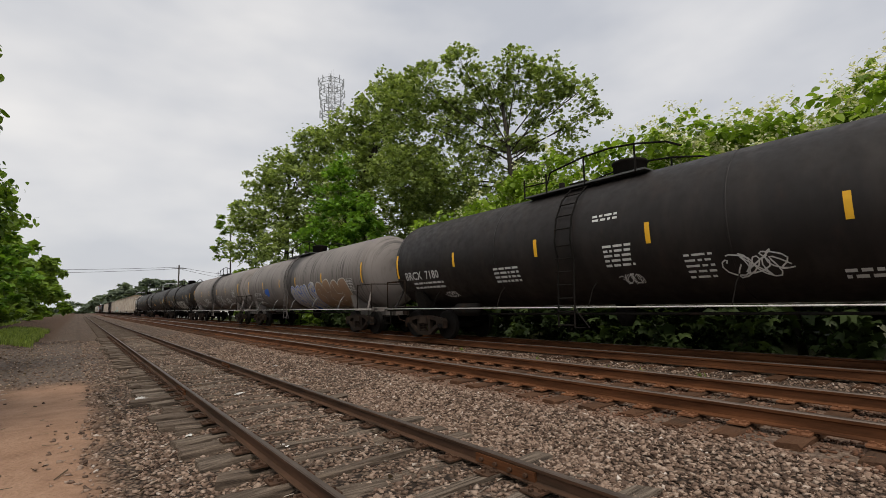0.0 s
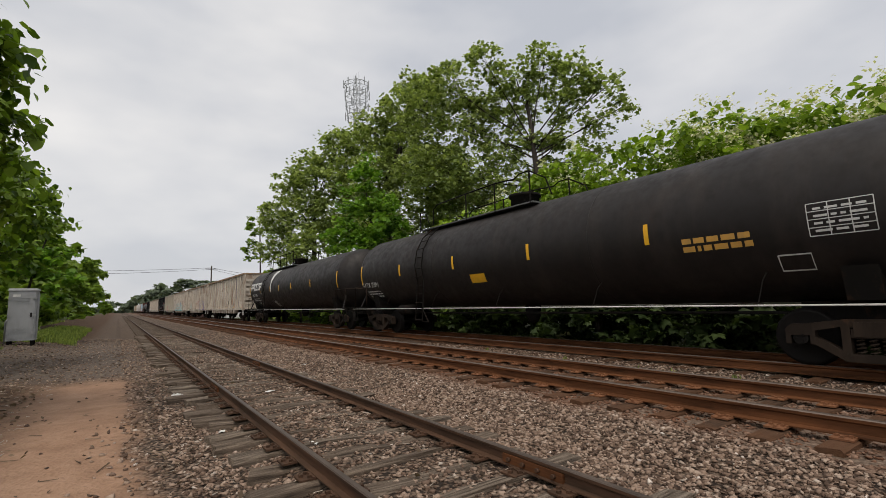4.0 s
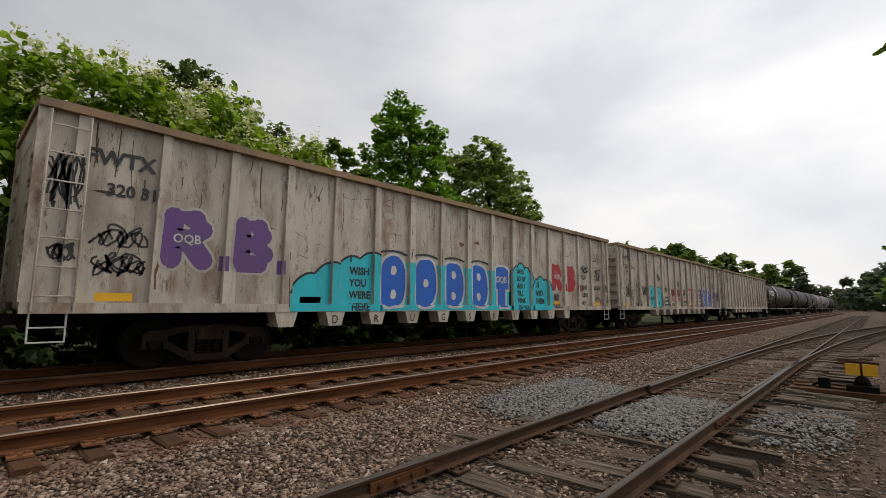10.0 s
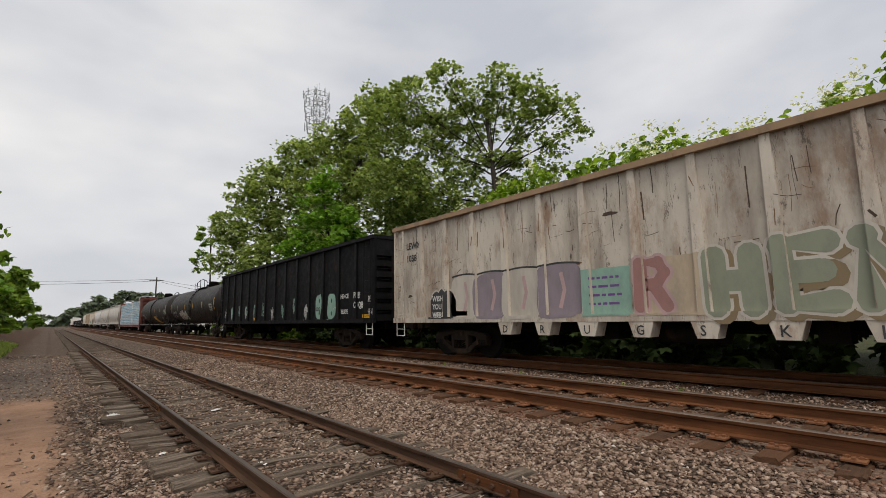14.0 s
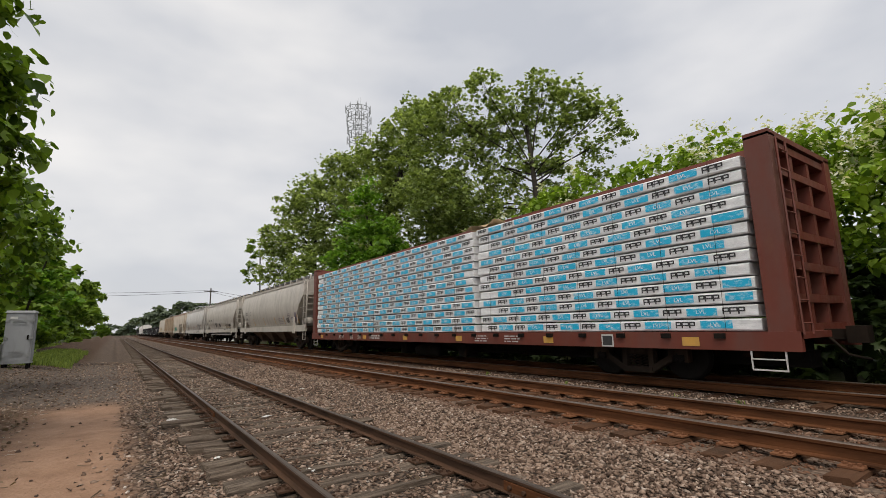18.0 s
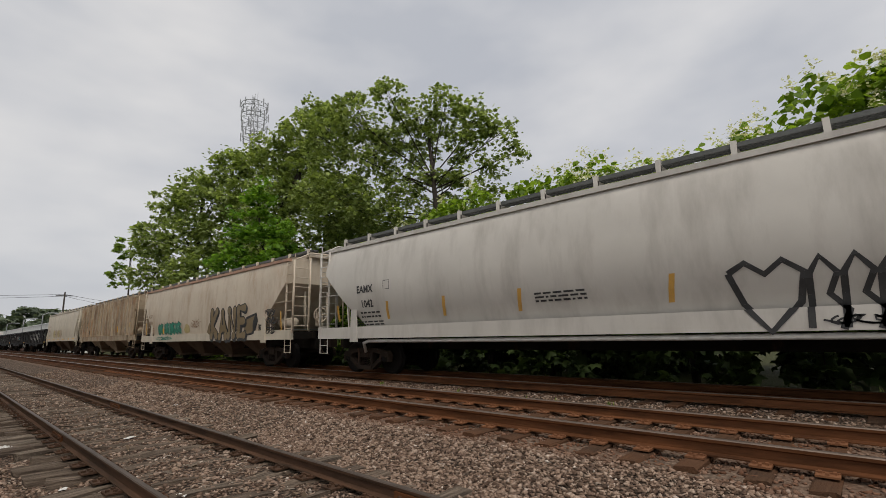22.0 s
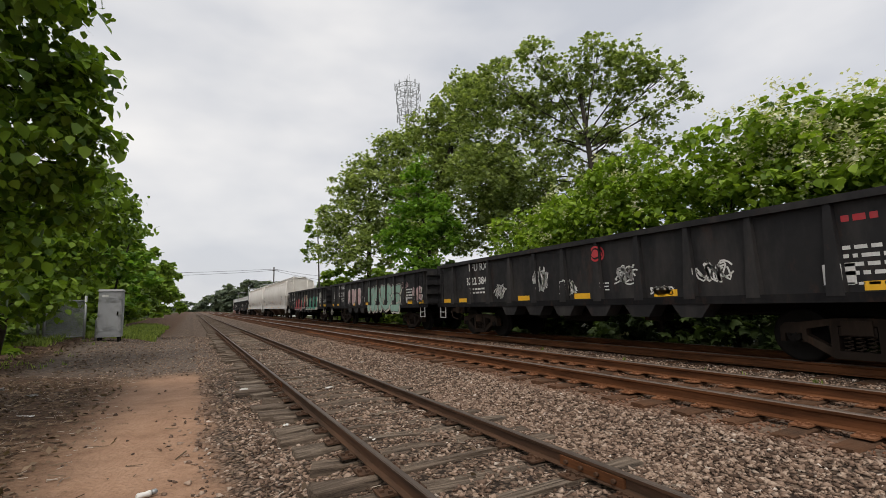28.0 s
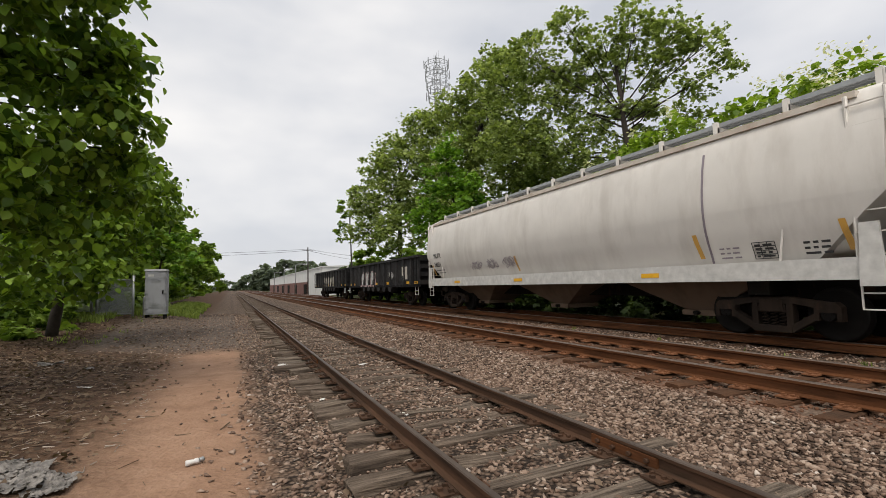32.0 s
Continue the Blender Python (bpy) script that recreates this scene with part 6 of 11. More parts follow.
def piece(bm, word, y0, y1, z0, z1, fill, edge=None, thick=0.2, rim=0.05, seed=1, lay=0, cast=None, wild=0.05):
    """Sprayed letters drawn with fat strokes: an edge, a fill over it, and at will a cast shadow."""
    rnd = random.Random(seed)
    span_of = [0.55 if c in "I." else 1.0 for c in word]
    w0 = (y0 - y1) / sum(span_of)
    y = y0
    k = 0
    for c, f in zip(word, span_of):
        w = w0 * f
        lift, lean, tall = rnd.uniform(-wild, wild) * (z1 - z0), rnd.uniform(-wild, wild) * 1.5, 1 + rnd.uniform(-wild, wild)
        pad = thick * 0.5 + (rim if edge is not None else 0) * 0.6
        for line in STROKES[c]:
            pts = []
            for u, v in line:
                zz = z0 + pad * 0.8 + lift + (z1 - z0 - 1.6 * pad) * v * tall
                pts.append((y - pad * 0.75 - (w - 1.5 * pad) * (u + lean * (v - 0.5)) , zz))
            passes = [(thick, fill, 1.2, 0, 0)] if isinstance(fill, int) else []
            if edge is not None:
                passes.insert(0, (thick + 2 * rim, edge, 0.2, 0, 0))
            if cast is not None:
                passes.insert(0, (thick + 2 * rim, cast, 0.0, -0.09, -0.07))
            for wide, m, up, dy, dz in passes:
                at = [(a + dy, b + dz) for a, b in pts]
                k += 1
                stroke2(bm, at, wide, m, lay + up + 0.02 * (k % 23))
                for a, b in at:
                    k += 1
                    blob2(bm, a, b, wide, wide, m, lay + up + 0.02 * (k % 23), 0, 2.0, 0.0, n=10)
            if not isinstance(fill, int):
                # the limbs of one letter in turn in the colours given
                for i, (p, q) in enumerate(zip(pts, pts[1:])):
                    m = fill[i % len(fill)]
                    k += 1
                    stroke2(bm, (p, q), thick, m, lay + 1.2 + 0.03 * (k % 23))
                    k += 1
                    blob2(bm, q[0], q[1], thick, thick, m, lay + 1.2 + 0.03 * (k % 23), 0, 2.0, 0.0, n=10)
                blob2(bm, pts[0][0], pts[0][1], thick, thick, fill[0], lay + 1.95, 0, 2.0, 0.0, n=10)
        y -= w


def lines(bm, words, cy, cz, size, m, gap=1.05, wide=0.95, lay=3, bold=0.03):
    for i, wd in enumerate(words):
        text2(bm, wd, cy, cz - i * size * gap, size, m, lay, wide, bold)


def chart(bm, cy, cz, w, h, m, lay=0):
    """A lubrication table: a frame with rules in it."""
    for k in range(5):
        rect2(bm, cy, cz - h / 2 + h * k / 4, w, 0.014, m, lay)
    for k in range(4):
        rect2(bm, cy - w / 2 + w * k / 3, cz, 0.014, h, m, lay)
    bars2(bm, cy, cz + h * 0.33, w * 0.8, 4, m, lay + 1, h / 4.4, 0.035, 3)


def cloud(bm, y0, y1, z0, z1, fill, edge, seed, lay=0, tilt=0.0):
    """A bank of colour with a bumpy upper edge, which may rise towards its end."""
    rnd = random.Random(seed)
    n = max(3, round((y0 - y1) / 0.55))
    top = []
    for k in range(6 * n + 1):
        u = k / (6 * n)
        rise = 0.62 + 0.28 * math.sin(math.pi * u) ** 0.7 + 0.10 * abs(math.sin(n * math.pi * u)) ** 0.6
        top.append((y0 - (y0 - y1) * u, z0 + (z1 - z0) * (rise * (1 - tilt) + tilt * (0.12 + 0.84 * u ** 0.7 + 0.06 * abs(math.sin(n * math.pi * u))))))
    pts = [(y0, z0)] + top + [(y1, z0)]
    poly2(bm, pts, fill, lay)
    stroke2(bm, top, 0.05, edge, lay + 1)


def scuffs(car, side, half, top, sill, pitch, seed):
    """Scrapes, rust runs and rubbed spots on the panels of an old gondola."""
    rnd = random.Random(seed)
    bm = bmesh.new()
    for k in range(-9, 9):
        c = pitch * (k + 0.5)
        if abs(c) > half - 0.4:
            continue
        w = pitch - 0.30
        for _ in range(rnd.randint(2, 5)):
            y, z = c + rnd.uniform(-0.5, 0.5) * w, top - 0.16 - rnd.random() ** 2 * 0.8
            drop = rnd.uniform(0.15, 0.9)
            stroke2(bm, ((y, z), (y + rnd.uniform(-0.02, 0.02), z - drop * 0.5), (y + rnd.uniform(-0.04, 0.04), z - drop)), rnd.uniform(0.006, 0.026), rnd.choice((0, 0, 1)), 0)
        for _ in range(rnd.randint(4, 9)):
            y, z = c + rnd.uniform(-0.45, 0.45) * w, rnd.uniform(sill + 0.5, top - 0.3)
            a, l = rnd.choice((rnd.uniform(-0.4, 0.4), rnd.uniform(1.2, 1.9))), rnd.uniform(0.08, 0.38)
            b = a + rnd.uniform(-0.5, 0.5)
            stroke2(bm, ((y, z), (y + l * 0.5 * math.cos(a), z + l * 0.5 * math.sin(a)), (y + l * 0.5 * (math.cos(a) + math.cos(b)), z + l * 0.5 * (math.sin(a) + math.sin(b)))), rnd.uniform(0.005, 0.016), rnd.choice((0, 0, 0, 1)), 0)
        for _ in range(rnd.randint(0, 2)):
            blob2(bm, c + rnd.uniform(-0.4, 0.4) * w, rnd.uniform(sill + 0.7, top - 0.4), rnd.uniform(0.06, 0.34), rnd.uniform(0.04, 0.16), rnd.choice((1, 1, 2, 0)), 0, rnd.random(), 2.0, 0.14, n=14)
        for _ in range(rnd.randint(0, 2)):
            y, z = pitch * k, rnd.uniform(sill + 0.5, top - 0.5)
            stroke2(bm, ((y + rnd.uniform(-0.06, 0.06), z), (y + rnd.uniform(-0.06, 0.06), z - rnd.uniform(0.1, 0.6))), rnd.uniform(0.012, 0.04), rnd.choice((0, 1)), 0)
    ob = drape(bm, side, [m_scrape, m_stain, m_bared], car, "scrape", "brown scrapes and rust runs", 0.0025, 99)
    ob["kind"] = "stuff"


def pocket_words(car, first):
    """One letter on each sill pocket, from the rib numbered first."""
    bm = bmesh.new()
    for k, c in enumerate("DRUGSKILL"):
        text2(bm, c, 1.163 * (first - k) + 0.10, 0.74, 0.26, 0, 0, 0.9, 0.01)
    drape(bm, Side(lambda y, z: 1.555, (), (), False), [m_ink], car, "graffiti", "faint black letters on the sill pockets", 0.006)


# 1 black tank car
def car_tank_a():
    car, sd, B = tank("glossy black tank car with white lettering", 18.2, m_tank_black, ladder_y=0.55, stripes=(-7.75, -4.5, -1.45, 1.42, 4.6, 7.7))

    def draw(bm):
        text2(bm, "BRCX  7180", 7.28, 1.95, 0.36, WHITE, 0, 1.0, 0.015)
        bars2(bm, 6.1, 1.82, 1.6, 2, WHITE, 0, 0.14, 0.06, 2)
        bars2(bm, 2.55, 2.03, 0.9, 4, WHITE, 0, 0.11, 0.055, 5)
        bars2(bm, -0.75, 2.26, 0.66, 5, WHITE, 0, 0.10, 0.05, 6)
        bars2(bm, -0.5, 2.95, 0.6, 2, WHITE, 0, 0.09, 0.05, 7)
        bars2(bm, -2.3, 1.93, 0.5, 5, WHITE, 0, 0.10, 0.04, 8)
        bars2(bm, -4.6, 1.5, 0.6, 2, WHITE, 0, 0.09, 0.05, 9)
    sign(car, sd, draw)
    sign(car, sd, lambda bm: (scribble2(bm, -3.2, 1.70, 1.2, 0.42, 0.035, WHITE, 0, 3, 4), scribble2(bm, 5.2, 1.42, 0.9, 0.2, 0.025, WHITE, 0, 5, 2), scribble2(bm, -0.9, 1.55, 0.6, 0.25, 0.02, WHITE, 0, 6, 3)), "graffiti", "white scrawled tags")
    put(car, -6.8, 11.4)


def car_tank_b():
    car, sd, B = tank("soot-streaked grey tank car with bubble graffiti", 18.2, m_tank_grey, ladder_y=0.62, stripes=(-7.8, -3.93, -0.64, 1.78, 4.72, 7.8))

    def draw(bm):
        piece(bm, "OSILS", 0.16, -2.98, 1.08, 2.2, PALE, WHITE, 0.30, 0.12, 3)
        piece(bm, "OSILS", 0.16, -2.98, 1.08, 2.2, PALE, BLUE, 0.22, 0.05, 3, 2)
        for k in range(4):
            blob2(bm, -3.45 - 0.85 * k, 1.66 + 0.03 * (k % 2), 1.05, 1.22 + 0.06 * (k % 2), PALE, 0.1 * k, 9 + k, 2.6, 0.05)
            blob2(bm, -3.45 - 0.85 * k, 1.66 + 0.03 * (k % 2), 0.95, 1.12 + 0.06 * (k % 2), BROWN, 1 + 0.1 * k, 9 + k, 2.6, 0.05)
        stroke2(bm, ((-3.3, 1.9), (-3.6, 1.95), (-3.45, 1.7), (-3.8, 1.55), (-3.5, 1.3)), 0.03, PALE, 3)
        stroke2(bm, ((-4.0, 2.1), (-4.25, 1.75), (-4.6, 1.8), (-4.35, 1.5), (-4.7, 1.3), (-5.1, 1.35)), 0.03, PALE, 3)
        stroke2(bm, ((-5.0, 2.15), (-5.2, 1.7), (-5.6, 1.65), (-5.8, 1.75), (-5.75, 1.5)), 0.03, PALE, 3)
        scribble2(bm, -2.8, 2.2, 0.55, 0.22, 0.05, WHITE, 3, 5, 3)
    sign(car, sd, draw, "graffiti", "blue-edged and brown bubble letters")

    def names(bm):
        text2(bm, "BRCX  3046", 6.68, 1.85, 0.27, WHITE, 0, 1.0, 0.01)
        bars2(bm, 6.0, 1.72, 1.3, 2, WHITE, 0, 0.1, 0.03, 3)
        outline2(bm, ((4.75, 2.15), (4.45, 2.15), (4.45, 1.85), (4.75, 1.85)), 0.02, WHITE, 0)
        scribble2(bm, 6.0, 1.42, 1.5, 0.14, 0.02, WHITE, 0, 8, 4)
        chart(bm, -6.6, 2.0, 0.7, 0.5, WHITE)
    sign(car, sd, names)
    sign(car, sd, lambda bm: blob2(bm, 4.1, 2.02, 0.7, 0.5, BLUE, 0, 4, 2.0, 0.12), "graffiti", "blue spray patch")
    put(car, 11.4, 29.6)


def car_tank_c():
    car, sd, B = tank("soot-streaked grey tank car with scrawled tags", 18.3, m_tank_grey, ladder_y=-0.45, dome=False, stripes=(-7.8, -4.27, -1.4, 1.35, 4.47, 7.88))

    def draw(bm):
        piece(bm, "ACET.WH", -1.14, -2.99, 1.42, 2.1, WHITE, None, 0.042, 0, 5)
        stroke2(bm, ((-3.02, 1.72), (-3.5, 1.72)), 0.04, WHITE, 0)
        stroke2(bm, ((-3.25, 1.86), (-3.52, 1.72), (-3.25, 1.58)), 0.04, WHITE, 1)
        scribble2(bm, 0.7, 1.8, 1.2, 0.4, 0.06, INK, 0, 19, 4)
        scribble2(bm, -4.5, 1.66, 1.1, 0.5, 0.04, WHITE, 0, 14, 4)
        outline2(bm, [(-4.84 + 0.2 * math.cos(i * 0.52), 1.6 + 0.24 * math.sin(i * 0.52)) for i in range(12)], 0.03, WHITE, 1)
        outline2(bm, ((-5.3, 1.80), (-5.75, 1.80), (-5.75, 1.50), (-5.3, 1.50)), 0.035, WHITE, 0)
        scribble2(bm, 2.8, 1.8, 2.4, 0.4, 0.045, WHITE, 0, 15, 5)
        scribble2(bm, 5.2, 1.45, 2.2, 0.22, 0.03, WHITE, 0, 16, 4)
    sign(car, sd, draw, "graffiti", "white scrawled tags")

    def names(bm):
        text2(bm, "SRCX  1258", 7.1, 1.86, 0.22, WHITE, 0, 1.05, 0.01)
        chart(bm, -6.5, 2.15, 0.8, 0.5, WHITE)
        bars2(bm, 6.4, 1.72, 1.2, 2, WHITE, 0, 0.09, 0.03, 3)
    sign(car, sd, names)
    put(car, 29.6, 47.9)


def car_tank_d():
    car, sd, B = tank("black tank car with YUKON sprayed in white", 18.0, m_tank_black, ladder_y=0.86, stripes=(-7.9, -3.92, -0.93, 1.94, 4.89, 8.0))
    sign(car, sd, lambda bm: text2(bm, "YUKON", 0.45, 1.22, 1.12, WHITE, 0, 1.18, 0.045), "graffiti", "big white sprayed YUKON")

    def names(bm):
        text2(bm, "UTLX 673559", 6.96, 1.92, 0.30, GOLD, 0, 1.02, 0.01)
        bars2(bm, 6.3, 1.76, 1.1, 1, GOLD, 0, 0.1, 0.06, 3)
        bars2(bm, 6.0, 1.62, 1.6, 1, GOLD, 0, 0.1, 0.04, 4)
        bars2(bm, 2.55, 2.72, 0.6, 2, GOLD, 0, 0.09, 0.05, 5)
        outline2(bm, ((4.65, 2.18), (4.40, 2.18), (4.40, 1.92), (4.65, 1.92)), 0.02, GOLD, 0)
        bars2(bm, 2.7, 1.68, 0.5, 3, GOLD, 0, 0.1, 0.04, 6)
        chart(bm, -6.15, 2.15, 0.85, 0.55, WHITE)
        bars2(bm, -6.0, 2.56, 0.7, 2, GOLD, 0, 0.09, 0.045, 8)
    sign(car, sd, names)

    def tags(bm):
        bubble(bm, 4.05, 3.2, 1.55, 2.0, INK, WHITE, 5, 0.03, holes=(0.5,))
        blob2(bm, 3.6, 2.12, 0.4, 0.12, WHITE, 0, 3)
        block(bm, 2.5, 1.6, 1.35, 2.0, INK, WHITE, 8, 0.03)
    sign(car, sd, tags, "graffiti", "white outlined tags")
    put(car, 47.9, 65.9)


def car_tank_e():
    car, sd, B = tank("long plain black tank car with gold lettering", 20.5, m_tank_black, ladder_y=4.0, long_top=True)

    def names(bm):
        text2(bm, "GATX 25991", 8.9, 1.9, 0.28, WHITE, 0, 1.0, 0.01)
        bars2(bm, 8.0, 1.72, 1.2, 3, WHITE, 0, 0.1, 0.05, 3)
        bars2(bm, -6.0, 2.2, 1.2, 2, GOLD, 0, 0.15, 0.10, 5)
        rect2(bm, 0.9, 1.88, 0.7, 0.26, TAPE, 0)
        chart(bm, -7.8, 2.3, 0.8, 0.5, WHITE)
        outline2(bm, ((-6.9, 1.8), (-7.35, 1.8), (-7.35, 1.55), (-6.9, 1.55)), 0.025, WHITE, 0)
    sign(car, sd, names)
    put(car, 65.9, 86.4)


def car_tank_f():
    car, sd, B = tank("black tank car with a bold white wordmark and spill stain", 21.1, m_tank_black, ladder_y=4.9, long_top=True, stripes=(-9.1, -5.2, -1.65, 1.0, 3.2, 6.0, 9.1))

    def names(bm):
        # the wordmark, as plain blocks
        for i, w in enumerate((0.46, 0.46, 0.52, 0.46, 0.52, 0.46)):
            y = 8.85 - 0.53 * i
            rect2(bm, y - w / 2, 2.96, w, 0.14, WHITE, 0)
            rect2(bm, y - 0.06, 2.75, 0.12, 0.56, WHITE, 1)
            rect2(bm, y - w / 2, 2.54 if i in (2, 3, 4) else 2.72, w, 0.13, WHITE, 2)
            if i != 3:
                rect2(bm, y - w + 0.06, 2.75 if i in (2, 4) else 2.85, 0.12, 0.56 if i in (2, 4) else 0.36, WHITE, 1)
        text2(bm, "PROX 35996", 8.4, 2.0, 0.30, WHITE, 0, 0.88, 0.02)
        bars2(bm, 7.5, 1.84, 1.7, 2, WHITE, 0, 0.13, 0.05, 5)
        outline2(bm, ((5.75, 2.22), (5.45, 2.22), (5.45, 1.92), (5.75, 1.92)), 0.02, WHITE, 0)
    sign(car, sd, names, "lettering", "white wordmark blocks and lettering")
    sign(car, sd, lambda bm: (poly2(bm, ((3.5, 3.72), (2.5, 3.78), (2.75, 3.45), (2.95, 2.9), (3.0, 2.3), (3.08, 2.2), (3.15, 2.8))[::-1], WHITE, 0), scribble2(bm, 2.9, 1.45, 0.8, 0.5, 0.03, WHITE, 0, 4, 4), scribble2(bm, 7.2, 1.45, 1.2, 0.3, 0.02, WHITE, 0, 9, 3)), "stain", "white spill and tags")
    put(car, 86.4, 107.5)


def car_gon_a():
    car, sd = gondola("scuffed beige gondola with a brown primer square", 19.72, m_beige, m_beige_rib, m_chord)
    scuffs(car, sd, 9.86, 4.15, 1.05, 1.163, 71)

    def draw(bm):
        rect2(bm, -1.82, 3.37, 0.66, 0.70, BROWN, 0)
        scribble2(bm, 1.66, 1.9, 0.45, 0.5, 0.05, BLUE, 0, 3, 3)
        scribble2(bm, -2.9, 1.7, 0.75, 0.5, 0.045, INK, 0, 4, 4)
        for k in range(5):
            scribble2(bm, -6.3, 2.1 + 0.38 * k, 0.75, 0.4, 0.035, LILAC, 0, 20 + k, 3)
        scribble2(bm, 5.35, 1.3, 0.45, 0.35, 0.05, INK, 0, 6, 4)
        scribble2(bm, -7.6, 1.6, 0.6, 0.4, 0.04, PURPLE, 0, 7, 4)
        scribble2(bm, -9.0, 1.55, 0.5, 0.4, 0.04, PURPLE, 0, 8, 3)
        scribble2(bm, 4.4, 1.55, 0.8, 0.4, 0.03, LILAC, 0, 9, 3)
        chart(bm, -5.3, 1.47, 0.45, 0.26, INK)
    sign(car, sd, draw, "graffiti", "faint tags and primer square")
    sign(car, sd, lambda bm: lines(bm, ("WCTX", "514"), 9.08, 3.42, 0.30, INK, 1.6, 0.9))
    put(car, 108.28, 128.0)


def car_gon_b():
    car, sd = gondola("beige gondola with purple, blue and cyan graffiti", 19.47, m_beige, m_beige_rib, m_chord)
    scuffs(car, sd, 9.73, 4.15, 1.05, 1.163, 72)

    def draw(bm):
        cloud(bm, -7.1, -8.45, 1.08, 2.35, PURPLE, WHITE, 3)
        lines(bm, ("US", "AND", "THEM"), -7.2, 1.90, 0.30, WHITE, 1.15, 0.95)
        stroke2(bm, ((-8.38, 1.2), (-8.38, 1.75), (-8.46, 1.62)), 0.04, WHITE, 3)
        bubble(bm, -6.0, -6.9, 1.1, 2.3, BLUE, WHITE, 5)
        bubble(bm, -4.85, -5.72, 1.1, 2.4, BLUE, WHITE, 6)
        text2(bm, "OQB", -4.95, 1.62, 0.26, WHITE, 4, 1.0, 0.02)
        cloud(bm, -3.7, -4.6, 1.12, 2.45, PURPLE, WHITE, 7)
        lines(bm, ("WISH", "YOU", "WERE", "HERE"), -3.78, 2.0, 0.2, WHITE, 1.15)
        for a, b in ((-2.55, -3.25), (-1.38, -2.15)):
            outline2(bm, [((a + b) / 2 + (a - b) / 2 * c, 1.73 + 0.52 * s) for c, s in ((1, -1), (1, 0.8), (0.6, 1), (-0.8, 1), (-1, 0.4), (-0.7, 0), (-1, -0.5), (-0.9, -1))], 0.07, RED, 0)
        for y0, y1 in ((5.63, 4.78), (4.48, 3.64)):
            bubble(bm, y0, y1, 1.06, 2.24, CYAN, INK, int(y0 * 10), 0.04, hole=INK, bare=True)
        text2(bm, "OQB", 5.45, 1.5, 0.26, INK, 4, 1.0, 0.02)
        for y, t in ((1.66, 3), (0.53, 4)):
            scribble2(bm, y, 1.95, 0.7, 0.5, 0.07, RED, 0, 30 + t, 4)
            text2(bm, "OQB", y + 0.3, 1.5, 0.24, RED, 1, 1.0, 0.02)
        text2(bm, "BELIEVE", 2.05, 1.2, 0.22, INK, 1, 0.9, 0.02)
        rect2(bm, 2.8, 1.46, 0.68, 0.5, INK, 0)
        bars2(bm, 2.8, 1.56, 0.5, 2, WHITE, 1, 0.2, 0.12, 4)
        rect2(bm, -0.7, 1.36, 0.85, 0.30, INK, 0)
        text2(bm, "PB OQB", -0.32, 1.27, 0.2, WHITE, 1, 0.9, 0.02)
        outline2(bm, ((-1.35, 1.2), (-1.3, 2.2), (-1.6, 2.28), (-2.25, 2.2), (-2.3, 1.9), (-2.1, 1.75), (-2.32, 1.55), (-2.2, 1.18)), 0.09, RED, 3)
    sign(car, sd, draw, "graffiti", "purple, blue, cyan and red graffiti")

    def tags(bm):
        for k, (y, z, w, h) in enumerate(((6.3, 1.98, 0.8, 0.6), (8.5, 1.9, 0.7, 0.6), (2.8, 2.1, 0.5, 0.3), (-7.6, 2.65, 0.7, 0.5), (-9.0, 1.9, 0.7, 0.8), (-0.6, 2.0, 0.6, 0.6), (0.5, 2.5, 0.5, 0.4), (4.1, 2.75, 0.6, 0.4), (-5.3, 2.75, 0.4, 0.3), (7.0, 1.3, 0.5, 0.3))):
            scribble2(bm, y, z, w, h, 0.04, INK, 0, 40 + k, 4)
        for i, c in enumerate("OQB"):
            text2(bm, c, 8.22, 1.74 - 0.31 * i, 0.3, INK, 1, 0.9, 0.02)
        for i, c in enumerate("RICH"):
            text2(bm, c, 7.38, 2.1 - 0.31 * i, 0.3, INK, 1, 0.9, 0.02)
    sign(car, sd, tags, "graffiti", "black scrawled tags")
    sign(car, sd, lambda bm: (lines(bm, ("FWTX",), 9.0, 3.40, 0.30, INK), lines(bm, ("620  198",), 8.85, 2.98, 0.30, INK)))
    pocket_words(car, 4)
    put(car, 129.1, 148.57)


